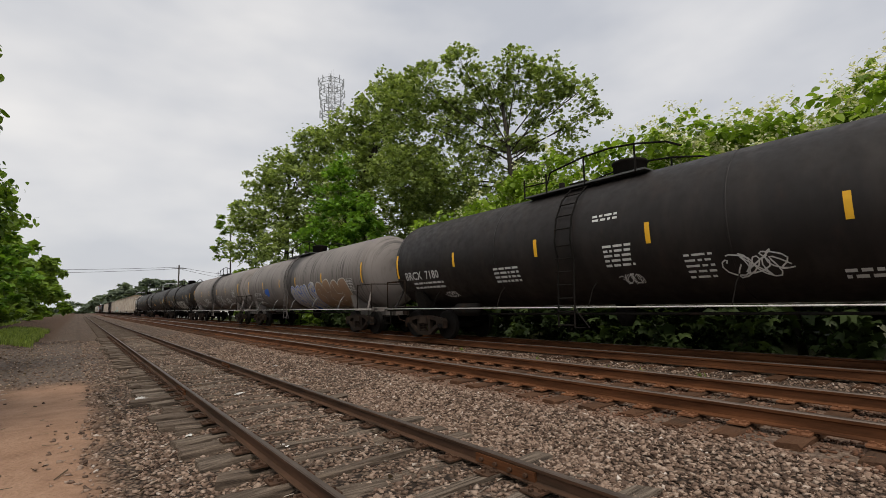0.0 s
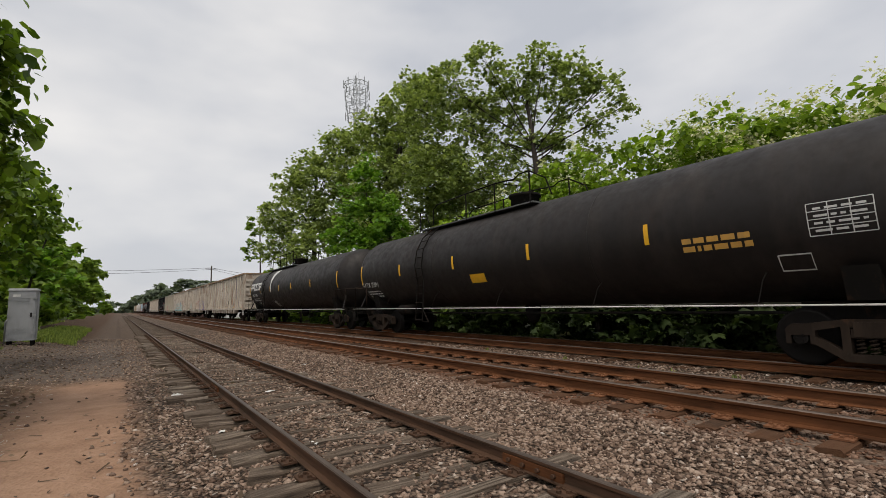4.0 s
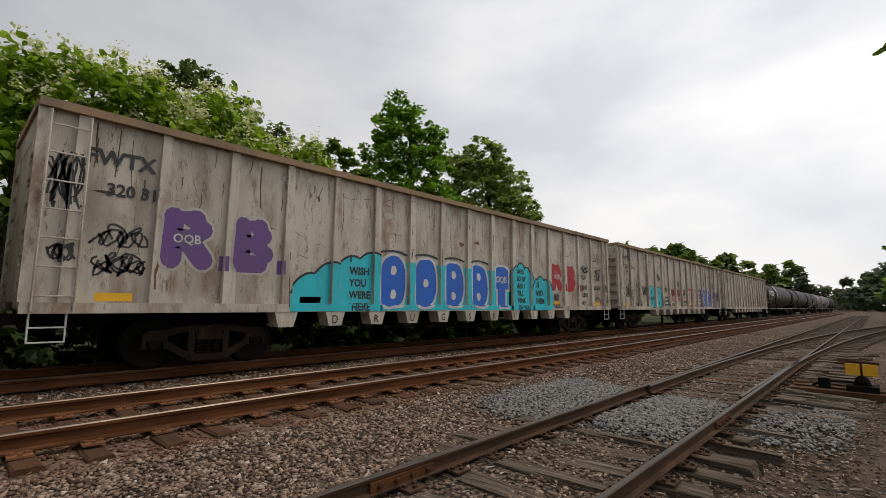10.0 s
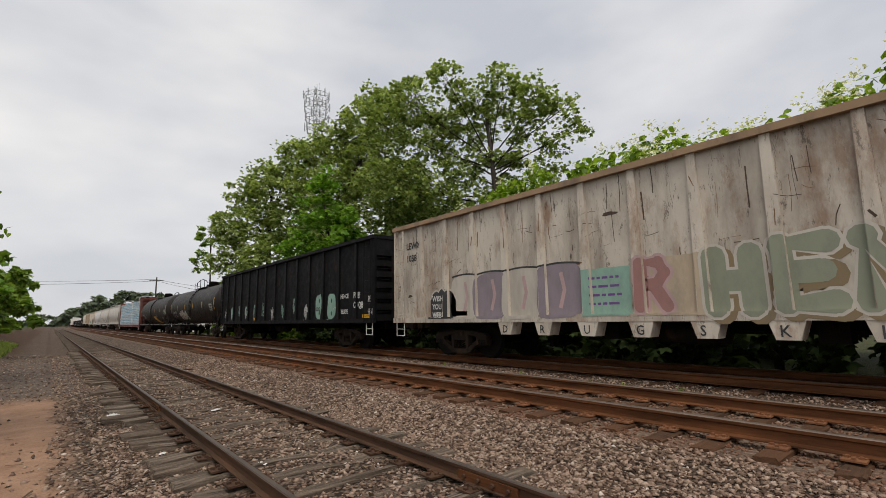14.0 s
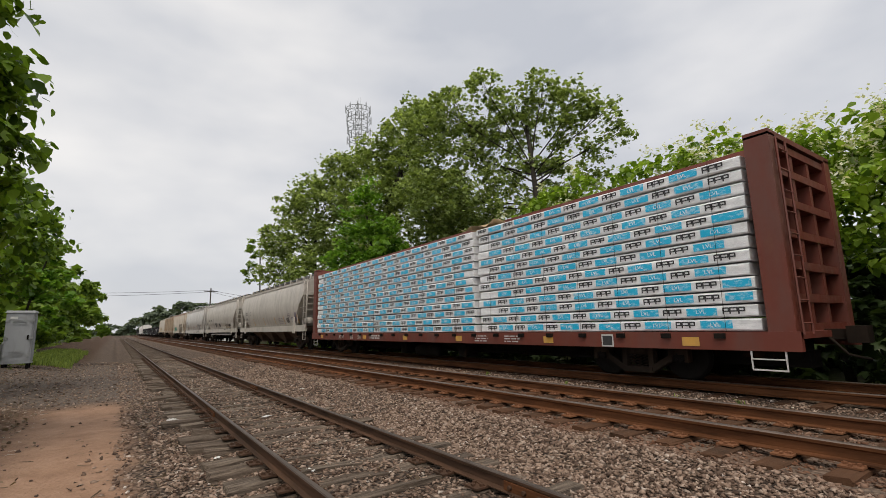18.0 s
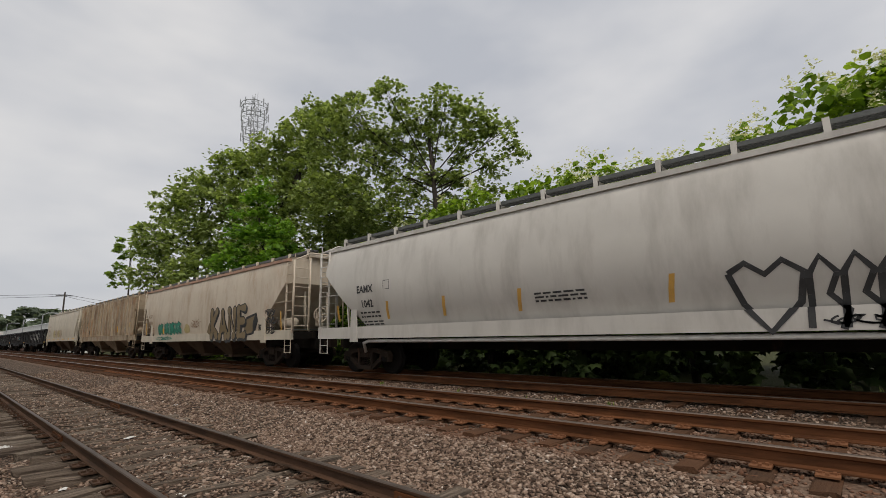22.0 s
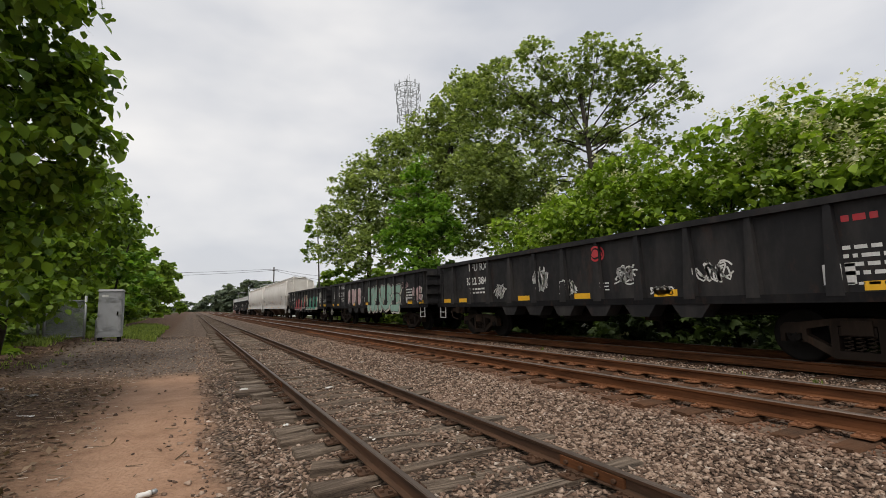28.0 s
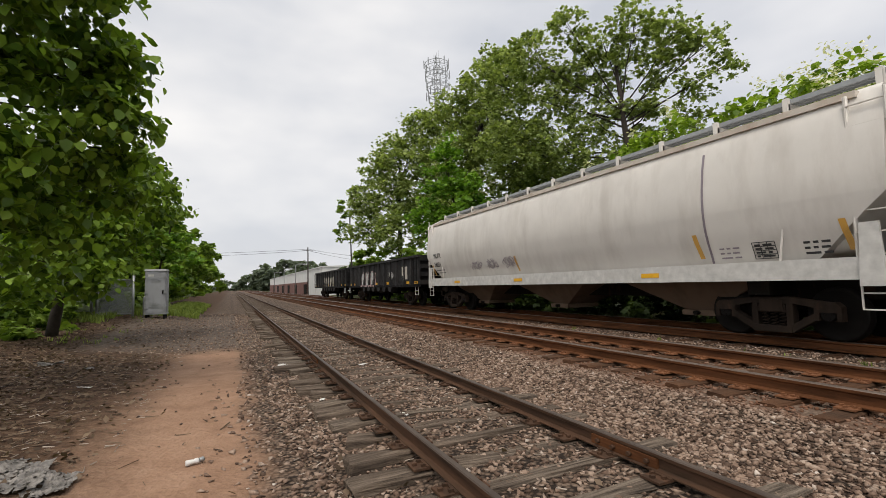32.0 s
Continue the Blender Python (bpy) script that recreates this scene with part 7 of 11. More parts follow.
def car_gon_c():
    car, sd = gondola("beige gondola with a long cyan and blue graffiti mural", 19.7, m_beige, m_beige_rib, m_chord)
    scuffs(car, sd, 9.85, 4.15, 1.05, 1.163, 73)

    def draw(bm):
        cloud(bm, 5.75, 3.36, 1.0, 2.5, CYAN, INK, 5, tilt=0.75)
        rect2(bm, 0.6, 1.62, 5.6, 1.22, CYAN, 0)
        cloud(bm, -2.1, -3.5, 1.0, 2.6, CYAN, INK, 6)
        cloud(bm, -3.4, -4.75, 1.0, 2.2, CYAN, INK, 7)
        for k, (a, b) in enumerate(((3.42, 2.46), (2.26, 1.32), (1.12, 0.18), (-0.04, -0.98))):
            bubble(bm, a, b, 1.03, 2.42, BLUE, WHITE, 11 + k, 0.07, holes=(0.5,) if k == 1 else (0.27, 0.70), lay=2, slit=0.2, bare=True)
            stroke2(bm, [(a - (a - b) * i / 8, 2.42 + 0.07 * math.sin(math.pi * i / 8)) for i in range(9)], 0.05, INK, 2)
        poly2(bm, ((-1.22, 2.35), (-1.45, 2.45), (-1.9, 2.45), (-2.12, 2.35), (-2.12, 1.6), (-1.95, 1.6), (-1.95, 1.04), (-1.4, 1.04), (-1.4, 1.6), (-1.22, 1.6))[::-1], WHITE, 2)
        poly2(bm, ((-1.28, 2.28), (-1.5, 2.38), (-1.85, 2.38), (-2.06, 2.28), (-2.06, 1.68), (-1.88, 1.66), (-1.88, 1.1), (-1.46, 1.1), (-1.46, 1.66), (-1.28, 1.68))[::-1], BLUE, 3)
        text2(bm, "OQB", -1.36, 1.88, 0.28, WHITE, 5, 0.95, 0.02)
        lines(bm, ("I", "WISH", "YOU", "WERE", "HERE"), 4.25, 2.12, 0.24, INK, 1.15, 0.95)
        lines(bm, ("DAYS", "GO BY", "AND I", "STILL", "THINK", "OF YOU"), -2.48, 2.22, 0.225, INK, 1.08, 0.9)
        lines(bm, ("US", "AND", "THEM"), -3.68, 1.80, 0.27, INK, 1.08, 0.9)
        for c, a, b in (("R", -4.78, -5.66), ("B", -5.9, -6.76)):
            piece(bm, c, a, b, 1.72, 2.74, RED, PALE, 0.36, 0.05, 8, 0, None, 0.02)
        text2(bm, "OQB", -5.0, 2.18, 0.22, WHITE, 3, 0.95, 0.02)
        rect2(bm, -5.83, 1.86, 0.14, 0.28, RED, 0)
        rect2(bm, -7.02, 1.86, 0.12, 0.26, RED, 0)
        for c, a, b in (("R", 8.18, 7.25), ("B", 6.97, 6.1)):
            piece(bm, c, a, b, 1.76, 2.82, PURPLE, PALE, 0.36, 0.05, 8, 0, None, 0.02)
        text2(bm, "OQB", 7.95, 2.2, 0.22, WHITE, 3, 0.95, 0.02)
        rect2(bm, 7.08, 1.88, 0.15, 0.28, PURPLE, 0)
        rect2(bm, 5.95, 1.88, 0.15, 0.28, PURPLE, 0)
    sign(car, sd, draw, "graffiti", "cyan, blue, red and purple mural")

    def tags(bm):
        lines(bm, ("PLEASE", "BELIEVE", "PRAY"), -7.1, 1.84, 0.24, INK, 1.35, 0.86)
        lines(bm, ("BELIEVE",), -8.35, 1.84, 0.22, INK, 1.2, 0.86)
        scribble2(bm, -7.5, 2.62, 0.8, 0.3, 0.045, INK, 0, 51, 4)
        text2(bm, "OQB", -7.15, 2.25, 0.24, INK, 1, 1.0, 0.02)
        scribble2(bm, -8.75, 2.5, 0.7, 0.6, 0.035, INK, 0, 52, 4)
        scribble2(bm, -8.8, 3.2, 0.7, 0.5, 0.025, LILAC, 0, 53, 4)
        scribble2(bm, -9.5, 1.9, 0.4, 0.35, 0.045, INK, 0, 54, 3)
        text2(bm, "HN", -9.3, 1.2, 0.26, INK, 1, 1.0, 0.02)
        text2(bm, "BELIEVE", -4.85, 1.08, 0.2, INK, 1, 0.95, 0.02)
        chart(bm, -5.2, 1.48, 0.42, 0.24, INK)
        scribble2(bm, 9.45, 3.0, 0.5, 0.9, 0.045, INK, 0, 55, 4)
        scribble2(bm, 8.7, 2.2, 0.8, 0.35, 0.05, INK, 0, 56, 3)
        scribble2(bm, 8.7, 1.75, 0.9, 0.35, 0.05, INK, 0, 57, 4)
        scribble2(bm, 9.4, 1.9, 0.4, 0.3, 0.05, INK, 0, 58, 3)
        stroke2(bm, [(-8.75 + 0.3 * math.cos(a / 10), 1.2 + 0.3 * math.sin(a / 10)) for a in range(0, 32)], 0.04, INK, 0)
    sign(car, sd, tags, "graffiti", "black painted words")
    sign(car, sd, lambda bm: (lines(bm, ("FWTX",), 9.25, 3.33, 0.34, INK, 1.0, 1.0), lines(bm, ("320 31",), 8.95, 2.85, 0.28, INK)))
    pocket_words(car, 4)
    put(car, 149.62, 169.32)


def car_gon_d():
    car, sd = gondola("clean tan gondola with a purple and yellow graffiti piece", 19.2, m_tan, m_tan, m_tan, end_slots=6)

    def draw(bm):
        for k, (a, w) in enumerate(((5.0, 0.5), (4.75, 0.7), (4.2, 0.8), (3.3, 0.9), (2.5, 0.8), (1.6, 0.8), (0.6, 0.9), (-0.2, 0.7), (-1.1, 0.8))):
            blob2(bm, a - w / 2, 2.10 + 0.12 * math.sin(k * 2.1), w, 0.42, PURPLE, 0.1 * k, 60 + k, 1.6, 0.12)
        for k in range(5):
            stroke2(bm, ((5.35 - 0.12 * k, 1.92 + 0.09 * k), (4.75 - 0.1 * k, 1.95 + 0.08 * k)), 0.05, PURPLE, 0)
        word = (("V", 4.78, 3.68, (YELLOW, WHITE)), ("O", 3.75, 2.85, (WHITE, YELLOW, RED, RED)), ("L", 2.95, 2.3, (WHITE, RED)), ("U", 2.5, 1.7, (RED, RED, WHITE)), ("M", 1.85, 0.38, (YELLOW, WHITE)), ("E", 0.5, -0.35, (WHITE, RED, RED)), ("R", -0.3, -1.2, (YELLOW, WHITE, PINK, RED)), ("N", -1.15, -1.9, (WHITE, YELLOW)))
        for k, (c, a, b, f) in enumerate(word):
            low = 1.45 if c == "N" else 2.26
            piece(bm, c, a, b, 1.02, max(low, 1.85), f, WHITE, 0.36, 0.03, 70 + k, 1 + 1.8 * (k % 2), INK if k % 2 else PURPLE, 0.03)
    sign(car, sd, draw, "graffiti", "purple, yellow, red and white piece")

    def mask(bm):
        outline2(bm, [(-3.2 + 0.26 * math.cos(a), 1.72 + 0.17 * math.sin(a)) for a in [i * 0.52 for i in range(12)]], 0.05, INK, 0)
        outline2(bm, [(-3.9 + 0.24 * math.cos(a), 1.78 + 0.18 * math.sin(a)) for a in [i * 0.52 for i in range(12)]], 0.05, INK, 0)
        stroke2(bm, ((-2.75, 2.25), (-2.65, 1.9), (-2.75, 1.5), (-3.1, 1.2), (-3.5, 1.12), (-3.9, 1.25), (-4.2, 1.6), (-4.35, 2.0), (-4.25, 2.25)), 0.05, INK, 0)
        stroke2(bm, ((-3.45, 1.65), (-3.6, 1.4), (-3.42, 1.38)), 0.05, INK, 0)
        stroke2(bm, ((-2.9, 2.0), (-3.3, 2.02), (-3.55, 1.9), (-3.9, 2.08), (-4.2, 1.98)), 0.045, INK, 0)
    sign(car, sd, mask, "graffiti", "black outline of a masked face")

    def names(bm):
        text2(bm, "OF OX", 8.52, 3.16, 0.34, INK, 0, 1.05, 0.02)
        text2(bm, "18 53", 8.52, 2.72, 0.34, INK, 0, 1.05, 0.02)
        outline2(bm, ((6.37, 3.15), (6.1, 3.15), (6.1, 2.9), (6.37, 2.9)), 0.02, INK, 0)
        text2(bm, "C", 6.3, 2.96, 0.14, INK, 0)
        bars2(bm, 8.0, 1.58, 1.2, 2, INK, 0, 0.16, 0.07, 4)
        bars2(bm, 6.2, 2.0, 0.4, 2, PALE, 0, 0.08, 0.04, 5)
        for pts in (((9.0, 1.72), (8.88, 2.0), (8.78, 1.70)), ((8.95, 1.84), (8.80, 1.84)), ((8.68, 1.70), (8.66, 2.0), (8.52, 1.93), (8.64, 1.84), (8.48, 1.68)), ((8.42, 2.02), (8.38, 1.72), (8.30, 1.9), (8.24, 1.72)), ((8.18, 2.22), (8.14, 1.9)), ((8.12, 1.8), (8.10, 1.76)), ((8.0, 2.05), (7.86, 2.12), (7.95, 1.9), (7.84, 1.72), (7.98, 1.68)), ((9.08, 1.78), (8.4, 1.88), (7.7, 2.06))):
            stroke2(bm, pts, 0.04, INK, 0)
    sign(car, sd, names)
    put(car, 170.5, 189.7)


def car_gon_e():
    car, sd = gondola("black gondola crowded with white and coloured graffiti", 19.55, m_black_old, m_black, m_black_old, pockets=False, pitch=1.385, tape_y=(-9.1,))

    def draw(bm):
        blobs = ((-6.02, 1.62, 0.85, 0.95, PINK), (-6.16, 2.22, 0.72, 0.78, MINT), (-6.55, 1.62, 0.95, 1.0, PALE), (-6.85, 2.12, 0.72, 0.98, PALE), (-7.12, 1.5, 0.75, 0.75, PALE), (-7.5, 1.95, 0.8, 1.15, PALE), (-8.0, 1.85, 1.0, 1.30, PALE), (-8.28, 1.52, 0.8, 0.78, MINT), (-8.5, 2.22, 0.85, 0.75, PALE), (-8.95, 1.92, 0.75, 1.22, MINT), (-9.32, 2.0, 0.62, 0.92, PALE))
        for k, (y, z, w, h, m) in enumerate(blobs):
            blob2(bm, y, z, w + 0.09, h + 0.09, RED, 0.1 + 0.02 * k, 80 + k, 2.6, 0.05)
        for k, (y, z, w, h, m) in enumerate(blobs):
            blob2(bm, y, z, w, h, m, 1 + 0.03 * k, 80 + k, 2.6, 0.05)
        rnd = random.Random(19)
        for k in range(70):
            y, z = rnd.uniform(-9.4, -5.9), rnd.uniform(1.35, 2.4)
            stroke2(bm, ((y, z), (y - rnd.uniform(0.15, 0.4), z + rnd.uniform(-0.015, 0.015))), 0.012, rnd.choice((LILAC, PINK, SAGE)), 1.6)
        for k, pts in enumerate((((-6.45, 2.5), (-6.5, 2.1), (-6.35, 1.95), (-6.6, 1.75), (-6.75, 1.35)), ((-7.15, 2.5), (-7.2, 2.0), (-7.08, 1.75), (-7.35, 1.9)), ((-7.45, 2.55), (-7.85, 2.45), (-8.1, 2.1), (-8.15, 1.7), (-7.95, 1.5), (-7.6, 1.75)), ((-8.25, 2.5), (-8.45, 2.1), (-8.4, 1.85), (-8.65, 1.8)), ((-8.3, 1.75), (-8.6, 1.6), (-8.55, 1.3)), ((-9.1, 2.5), (-9.08, 2.0), (-9.35, 1.75), (-9.6, 1.72)), ((-5.85, 1.95), (-6.0, 1.8), (-6.1, 1.9), (-6.2, 1.75)))):
            stroke2(bm, pts, 0.035, (RED, INK)[k % 3 == 2], 2)
        for y, z in ((-8.3, 1.95), (-8.95, 1.95), (-6.1, 2.2), (-6.05, 1.35)):
            blob2(bm, y, z, 0.14, 0.16, RED, 2.2, 4, 2.0, 0.08)
        for y, h in ((-6.0, 0.55), (-6.35, 0.4), (-6.75, 0.5)):
            blob2(bm, y, 2.78, 0.5, h, RED, 0.4 + 0.3 * h, int(-y * 9), 2.0, 0.06)
        for k, pts in enumerate((((-7.78, 1.3), (-7.88, 1.6), (-7.98, 1.3)), ((-8.02, 1.62), (-8.06, 1.3), (-8.2, 1.45), (-8.04, 1.6)), ((-8.42, 1.6), (-8.28, 1.5), (-8.42, 1.4), (-8.27, 1.32)), ((-8.52, 1.5), (-8.6, 1.38), (-8.5, 1.34)), ((-8.68, 1.66), (-8.7, 1.36)))):
            stroke2(bm, pts, 0.05, BLUE, 2.4)
        for k in range(5):
            rect2(bm, -8.78, 1.42 - 0.12 * k, 0.20 if k % 2 else 0.14, 0.035, WHITE, 2)
        rect2(bm, -8.69, 1.2, 0.03, 0.62, WHITE, 2.1)
        piece(bm, "PB", -9.12, -9.48, 1.14, 1.46, WHITE, None, 0.06, 0, 4, 0)
        # a pale pink panel with horns, drawn on in black
        horns = ((-1.55, 1.12), (-1.5, 2.1), (-1.75, 2.25), (-2.02, 2.56), (-2.25, 2.40), (-2.55, 2.42), (-2.88, 2.6), (-2.78, 1.9), (-2.66, 1.12))
        poly2(bm, horns[::-1], PINK, 0)
        outline2(bm, [(y * 1.0, z) for y, z in horns], 0.04, WHITE, 1)
        for pts in (((-2.02, 2.5), (-2.2, 2.2), (-2.05, 1.98), (-1.9, 2.0)), ((-1.55, 1.55), (-1.8, 1.6), (-2.05, 1.3), (-2.1, 1.12)), ((-2.25, 1.12), (-2.4, 1.4), (-2.3, 1.7), (-2.1, 1.72)), ((-2.42, 2.1), (-2.66, 1.98))):
            stroke2(bm, pts, 0.035, INK, 1.2)
        for y, z, r in ((-2.02, 1.86, 0.16), (-1.95, 1.58, 0.10), (-2.45, 1.75, 0.15), (-2.43, 1.75, 0.07)):
            outline2(bm, [(y + r * math.cos(0.63 * i), z + 1.15 * r * math.sin(0.63 * i)) for i in range(10)], 0.03, (RED, INK)[r < 0.16], 1.4)
        for k in range(4):
            blob2(bm, -2.35 - 0.12 * k, 1.2, 0.11, 0.14, RED, 1.3, k, 2.0, 0.05)
        # a face in blue, red and white
        poly2(bm, ((-0.1, 1.12), (-0.12, 1.7), (-0.3, 2.1), (-0.72, 2.5), (-1.35, 2.5), (-1.32, 1.9), (-1.15, 1.12))[::-1], PALE, 0)
        for k, (pts, w, m) in enumerate(((((-0.15, 1.2), (-0.35, 1.6), (-0.8, 1.75), (-1.1, 1.45)), 0.2, BLUE), (((-0.3, 2.05), (-0.55, 2.12), (-0.8, 2.0), (-0.85, 1.8)), 0.12, BLUE), (((-1.25, 2.3), (-1.2, 1.9), (-1.22, 1.2)), 0.10, BLUE), (((-0.9, 1.6), (-1.0, 1.3), (-0.7, 1.15)), 0.26, CYAN), (((-0.2, 2.2), (-0.35, 2.3)), 0.2, CYAN), (((-0.3, 2.15), (-0.75, 2.52), (-1.05, 2.1), (-1.05, 1.75)), 0.06, RED), (((-0.95, 2.5), (-1.1, 2.2), (-1.4, 2.5)), 0.06, RED), (((-0.2, 1.5), (-0.32, 1.15)), 0.06, RED), (((-1.15, 1.95), (-1.0, 1.75)), 0.08, RED), (((-0.5, 1.5), (-0.3, 1.2)), 0.07, WHITE))):
            stroke2(bm, pts, w, m, 1 + 0.15 * k)
        outline2(bm, [(-0.6 + 0.1 * math.cos(0.63 * i), 1.93 + 0.12 * math.sin(0.63 * i)) for i in range(10)], 0.05, RED, 2.8)
        bubble(bm, 1.05, -0.06, 1.1, 1.97, PALE, WHITE, 87, 0.04, hole=INK)
        bubble(bm, 2.4, 1.4, 1.24, 2.05, PINK, RED, 88, 0.06, hole=RED)
        blob2(bm, 3.6, 1.82, 1.25, 0.62, BLUE, 0, 4, 2.0, 0.14)
        blob2(bm, 3.5, 1.4, 0.9, 0.5, CYAN, 0.2, 8, 2.0, 0.14)
        blob2(bm, 2.95, 1.5, 0.5, 0.6, CYAN, 0, 6, 2.0, 0.14)
        piece(bm, "UL", 4.42, 3.36, 1.08, 2.1, PALE, INK, 0.30, 0.05, 4, 1, None, 0.02)
        blob2(bm, 6.55, 1.72, 1.2, 0.5, BLUE, 0, 7, 2.0, 0.10)
        piece(bm, "PB", 5.72, 5.05, 1.92, 2.28, WHITE, None, 0.07, 0, 4, 0)
        for a, b, z0, z1 in ((-3.05, -3.6, 2.12, 2.8), (-3.55, -4.15, 2.1, 2.85), (-4.38, -4.95, 2.05, 2.86), (-4.9, -5.5, 2.0, 2.84)):
            block(bm, a, b, z0, z1, PALE, INK, int(-a * 10), 0.05)
    sign(car, sd, draw, "graffiti", "white, pink, blue and mint pieces")

    def tags(bm):
        lines(bm, ("HN  PB!", "    OQB", "    ORG"), -4.4, 1.68, 0.30, WHITE, 1.0, 0.85)
        for k, (y, z, w, h, m) in enumerate(((-3.6, 1.5, 1.0, 0.8, WHITE), (4.9, 2.0, 0.7, 0.4, WHITE), (4.6, 1.4, 0.7, 0.6, PALE), (8.0, 1.65, 1.1, 0.8, PALE), (9.0, 1.95, 0.5, 0.4, WHITE), (9.1, 1.25, 0.4, 0.25, WHITE), (6.5, 1.6, 1.0, 0.7, WHITE), (-9.45, 1.5, 0.4, 0.4, WHITE), (7.0, 1.2, 0.7, 0.3, WHITE), (-4.8, 1.15, 0.9, 0.2, WHITE))):
            scribble2(bm, y, z, w, h, 0.04, m, 0, 100 + k, 4)
    sign(car, sd, tags, "graffiti", "white scrawled tags")

    def names(bm):
        text2(bm, "CDEX", 7.0, 3.34, 0.33, WHITE, 0, 0.92, 0.02)
        text2(bm, "19276", 6.98, 2.92, 0.33, WHITE, 0, 0.92, 0.02)
        text2(bm, "C", 5.33, 3.18, 0.15, WHITE, 0)
        bars2(bm, 6.5, 1.62, 1.1, 2, WHITE, 0, 0.16, 0.08, 5)
        for k in range(3):
            rect2(bm, 8.72, 1.72 - 0.16 * k, 0.16, 0.03, WHITE, 0)
        outline2(bm, ((5.42, 3.46), (5.12, 3.46), (5.12, 3.16), (5.42, 3.16)), 0.02, WHITE, 0)
        for y in (9.0, 5.53, 2.55, -5.55, -8.5):
            rect2(bm, y, 1.35, 0.1, 0.5, TAPE, 0)
    sign(car, sd, names)
    put(car, 191.07, 210.62)


def car_gon_f():
    car, sd = gondola("beige gondola with faded violet and blue graffiti", 19.39, m_beige, m_beige_rib, m_chord)
    scuffs(car, sd, 9.70, 4.15, 1.05, 1.163, 74)

    def draw(bm):
        cloud(bm, 6.85, 5.65, 1.1, 2.5, PALE, INK, 5)
        lines(bm, ("WISH", "YOU", "WERE", "HERE"), 6.72, 2.08, 0.27, INK, 1.12, 0.9)
        rect2(bm, 3.3, 1.72, 4.5, 1.2, PALE, 0)
        for k, (a, b) in enumerate(((5.64, 4.86), (4.86, 4.1), (4.1, 3.34), (3.32, 2.36), (2.3, 1.15))):
            bubble(bm, a, b, 1.13, 2.5, LILAC, PALE, 110 + k, 0.07, lay=2, holes=(0.5,) if k == 1 else (0.27, 0.7), bare=True)
            stroke2(bm, [(a - (a - b) * i / 8, 2.44 + 0.1 * math.sin(math.pi * i / 8)) for i in range(9)], 0.06, INK, 1)
        bubble(bm, 1.05, 0.2, 1.1, 1.7, LILAC, INK, 115, 0.04, holes=())
        bubble(bm, 0.85, 0.35, 1.7, 2.3, PALE, INK, 116, 0.04, holes=())
        for k, (a, b) in enumerate(((-0.1, -0.9), (-1.0, -1.8), (-1.9, -2.9))):
            bubble(bm, a, b, 1.4, 2.4, BROWN, PALE, 117 + k, 0.06)
        cloud(bm, -3.05, -4.35, 1.1, 2.6, YELLOW, INK, 9)
        rect2(bm, -5.05, 1.8, 1.5, 1.35, INK, 0)
        rect2(bm, -5.05, 1.98, 0.85, 0.62, WHITE, 1)
        text2(bm, "OQB", -4.72, 1.86, 0.28, INK, 3, 0.95, 0.02)
        bubble(bm, -5.95, -6.6, 1.3, 2.42, BLUE, PALE, 121, 0.05, holes=(0.3, 0.5, 0.7), hole=WHITE)
        poly2(bm, ((-6.98, 2.3), (-7.3, 2.42), (-7.7, 2.3), (-7.75, 2.0), (-7.35, 1.55), (-7.78, 1.5), (-7.75, 1.15), (-7.0, 1.15), (-6.95, 1.5), (-7.35, 1.95), (-7.0, 1.95))[::-1], BLUE, 0)
        text2(bm, "TMB", -7.05, 1.22, 0.26, WHITE, 3, 0.95, 0.02)
        rect2(bm, -8.45, 1.72, 0.75, 0.86, WHITE, 0)
        outline2(bm, ((-8.08, 2.15), (-8.82, 2.15), (-8.82, 1.29), (-8.08, 1.29)), 0.05, INK, 1)
        bars2(bm, -8.45, 1.98, 0.6, 3, INK, 2, 0.25, 0.15, 5)
        stroke2(bm, ((-8.1, 2.85), (-8.2, 2.72), (-8.45, 2.75), (-8.5, 3.3), (-8.35, 3.3), (-8.72, 3.32)), 0.09, INK, 0)
        stroke2(bm, ((-8.1, 2.85), (-8.2, 2.72), (-8.45, 2.75), (-8.5, 3.3)), 0.05, PINK, 1)
    sign(car, sd, draw, "graffiti", "violet, blue and cream pieces")
    sign(car, sd, lambda bm: (lines(bm, ("FWX", "313"), 8.95, 3.4, 0.30, INK, 1.35, 0.9), bars2(bm, 8.3, 1.35, 0.9, 2, INK, 0, 0.14, 0.06, 3)))
    put(car, 211.87, 231.26)


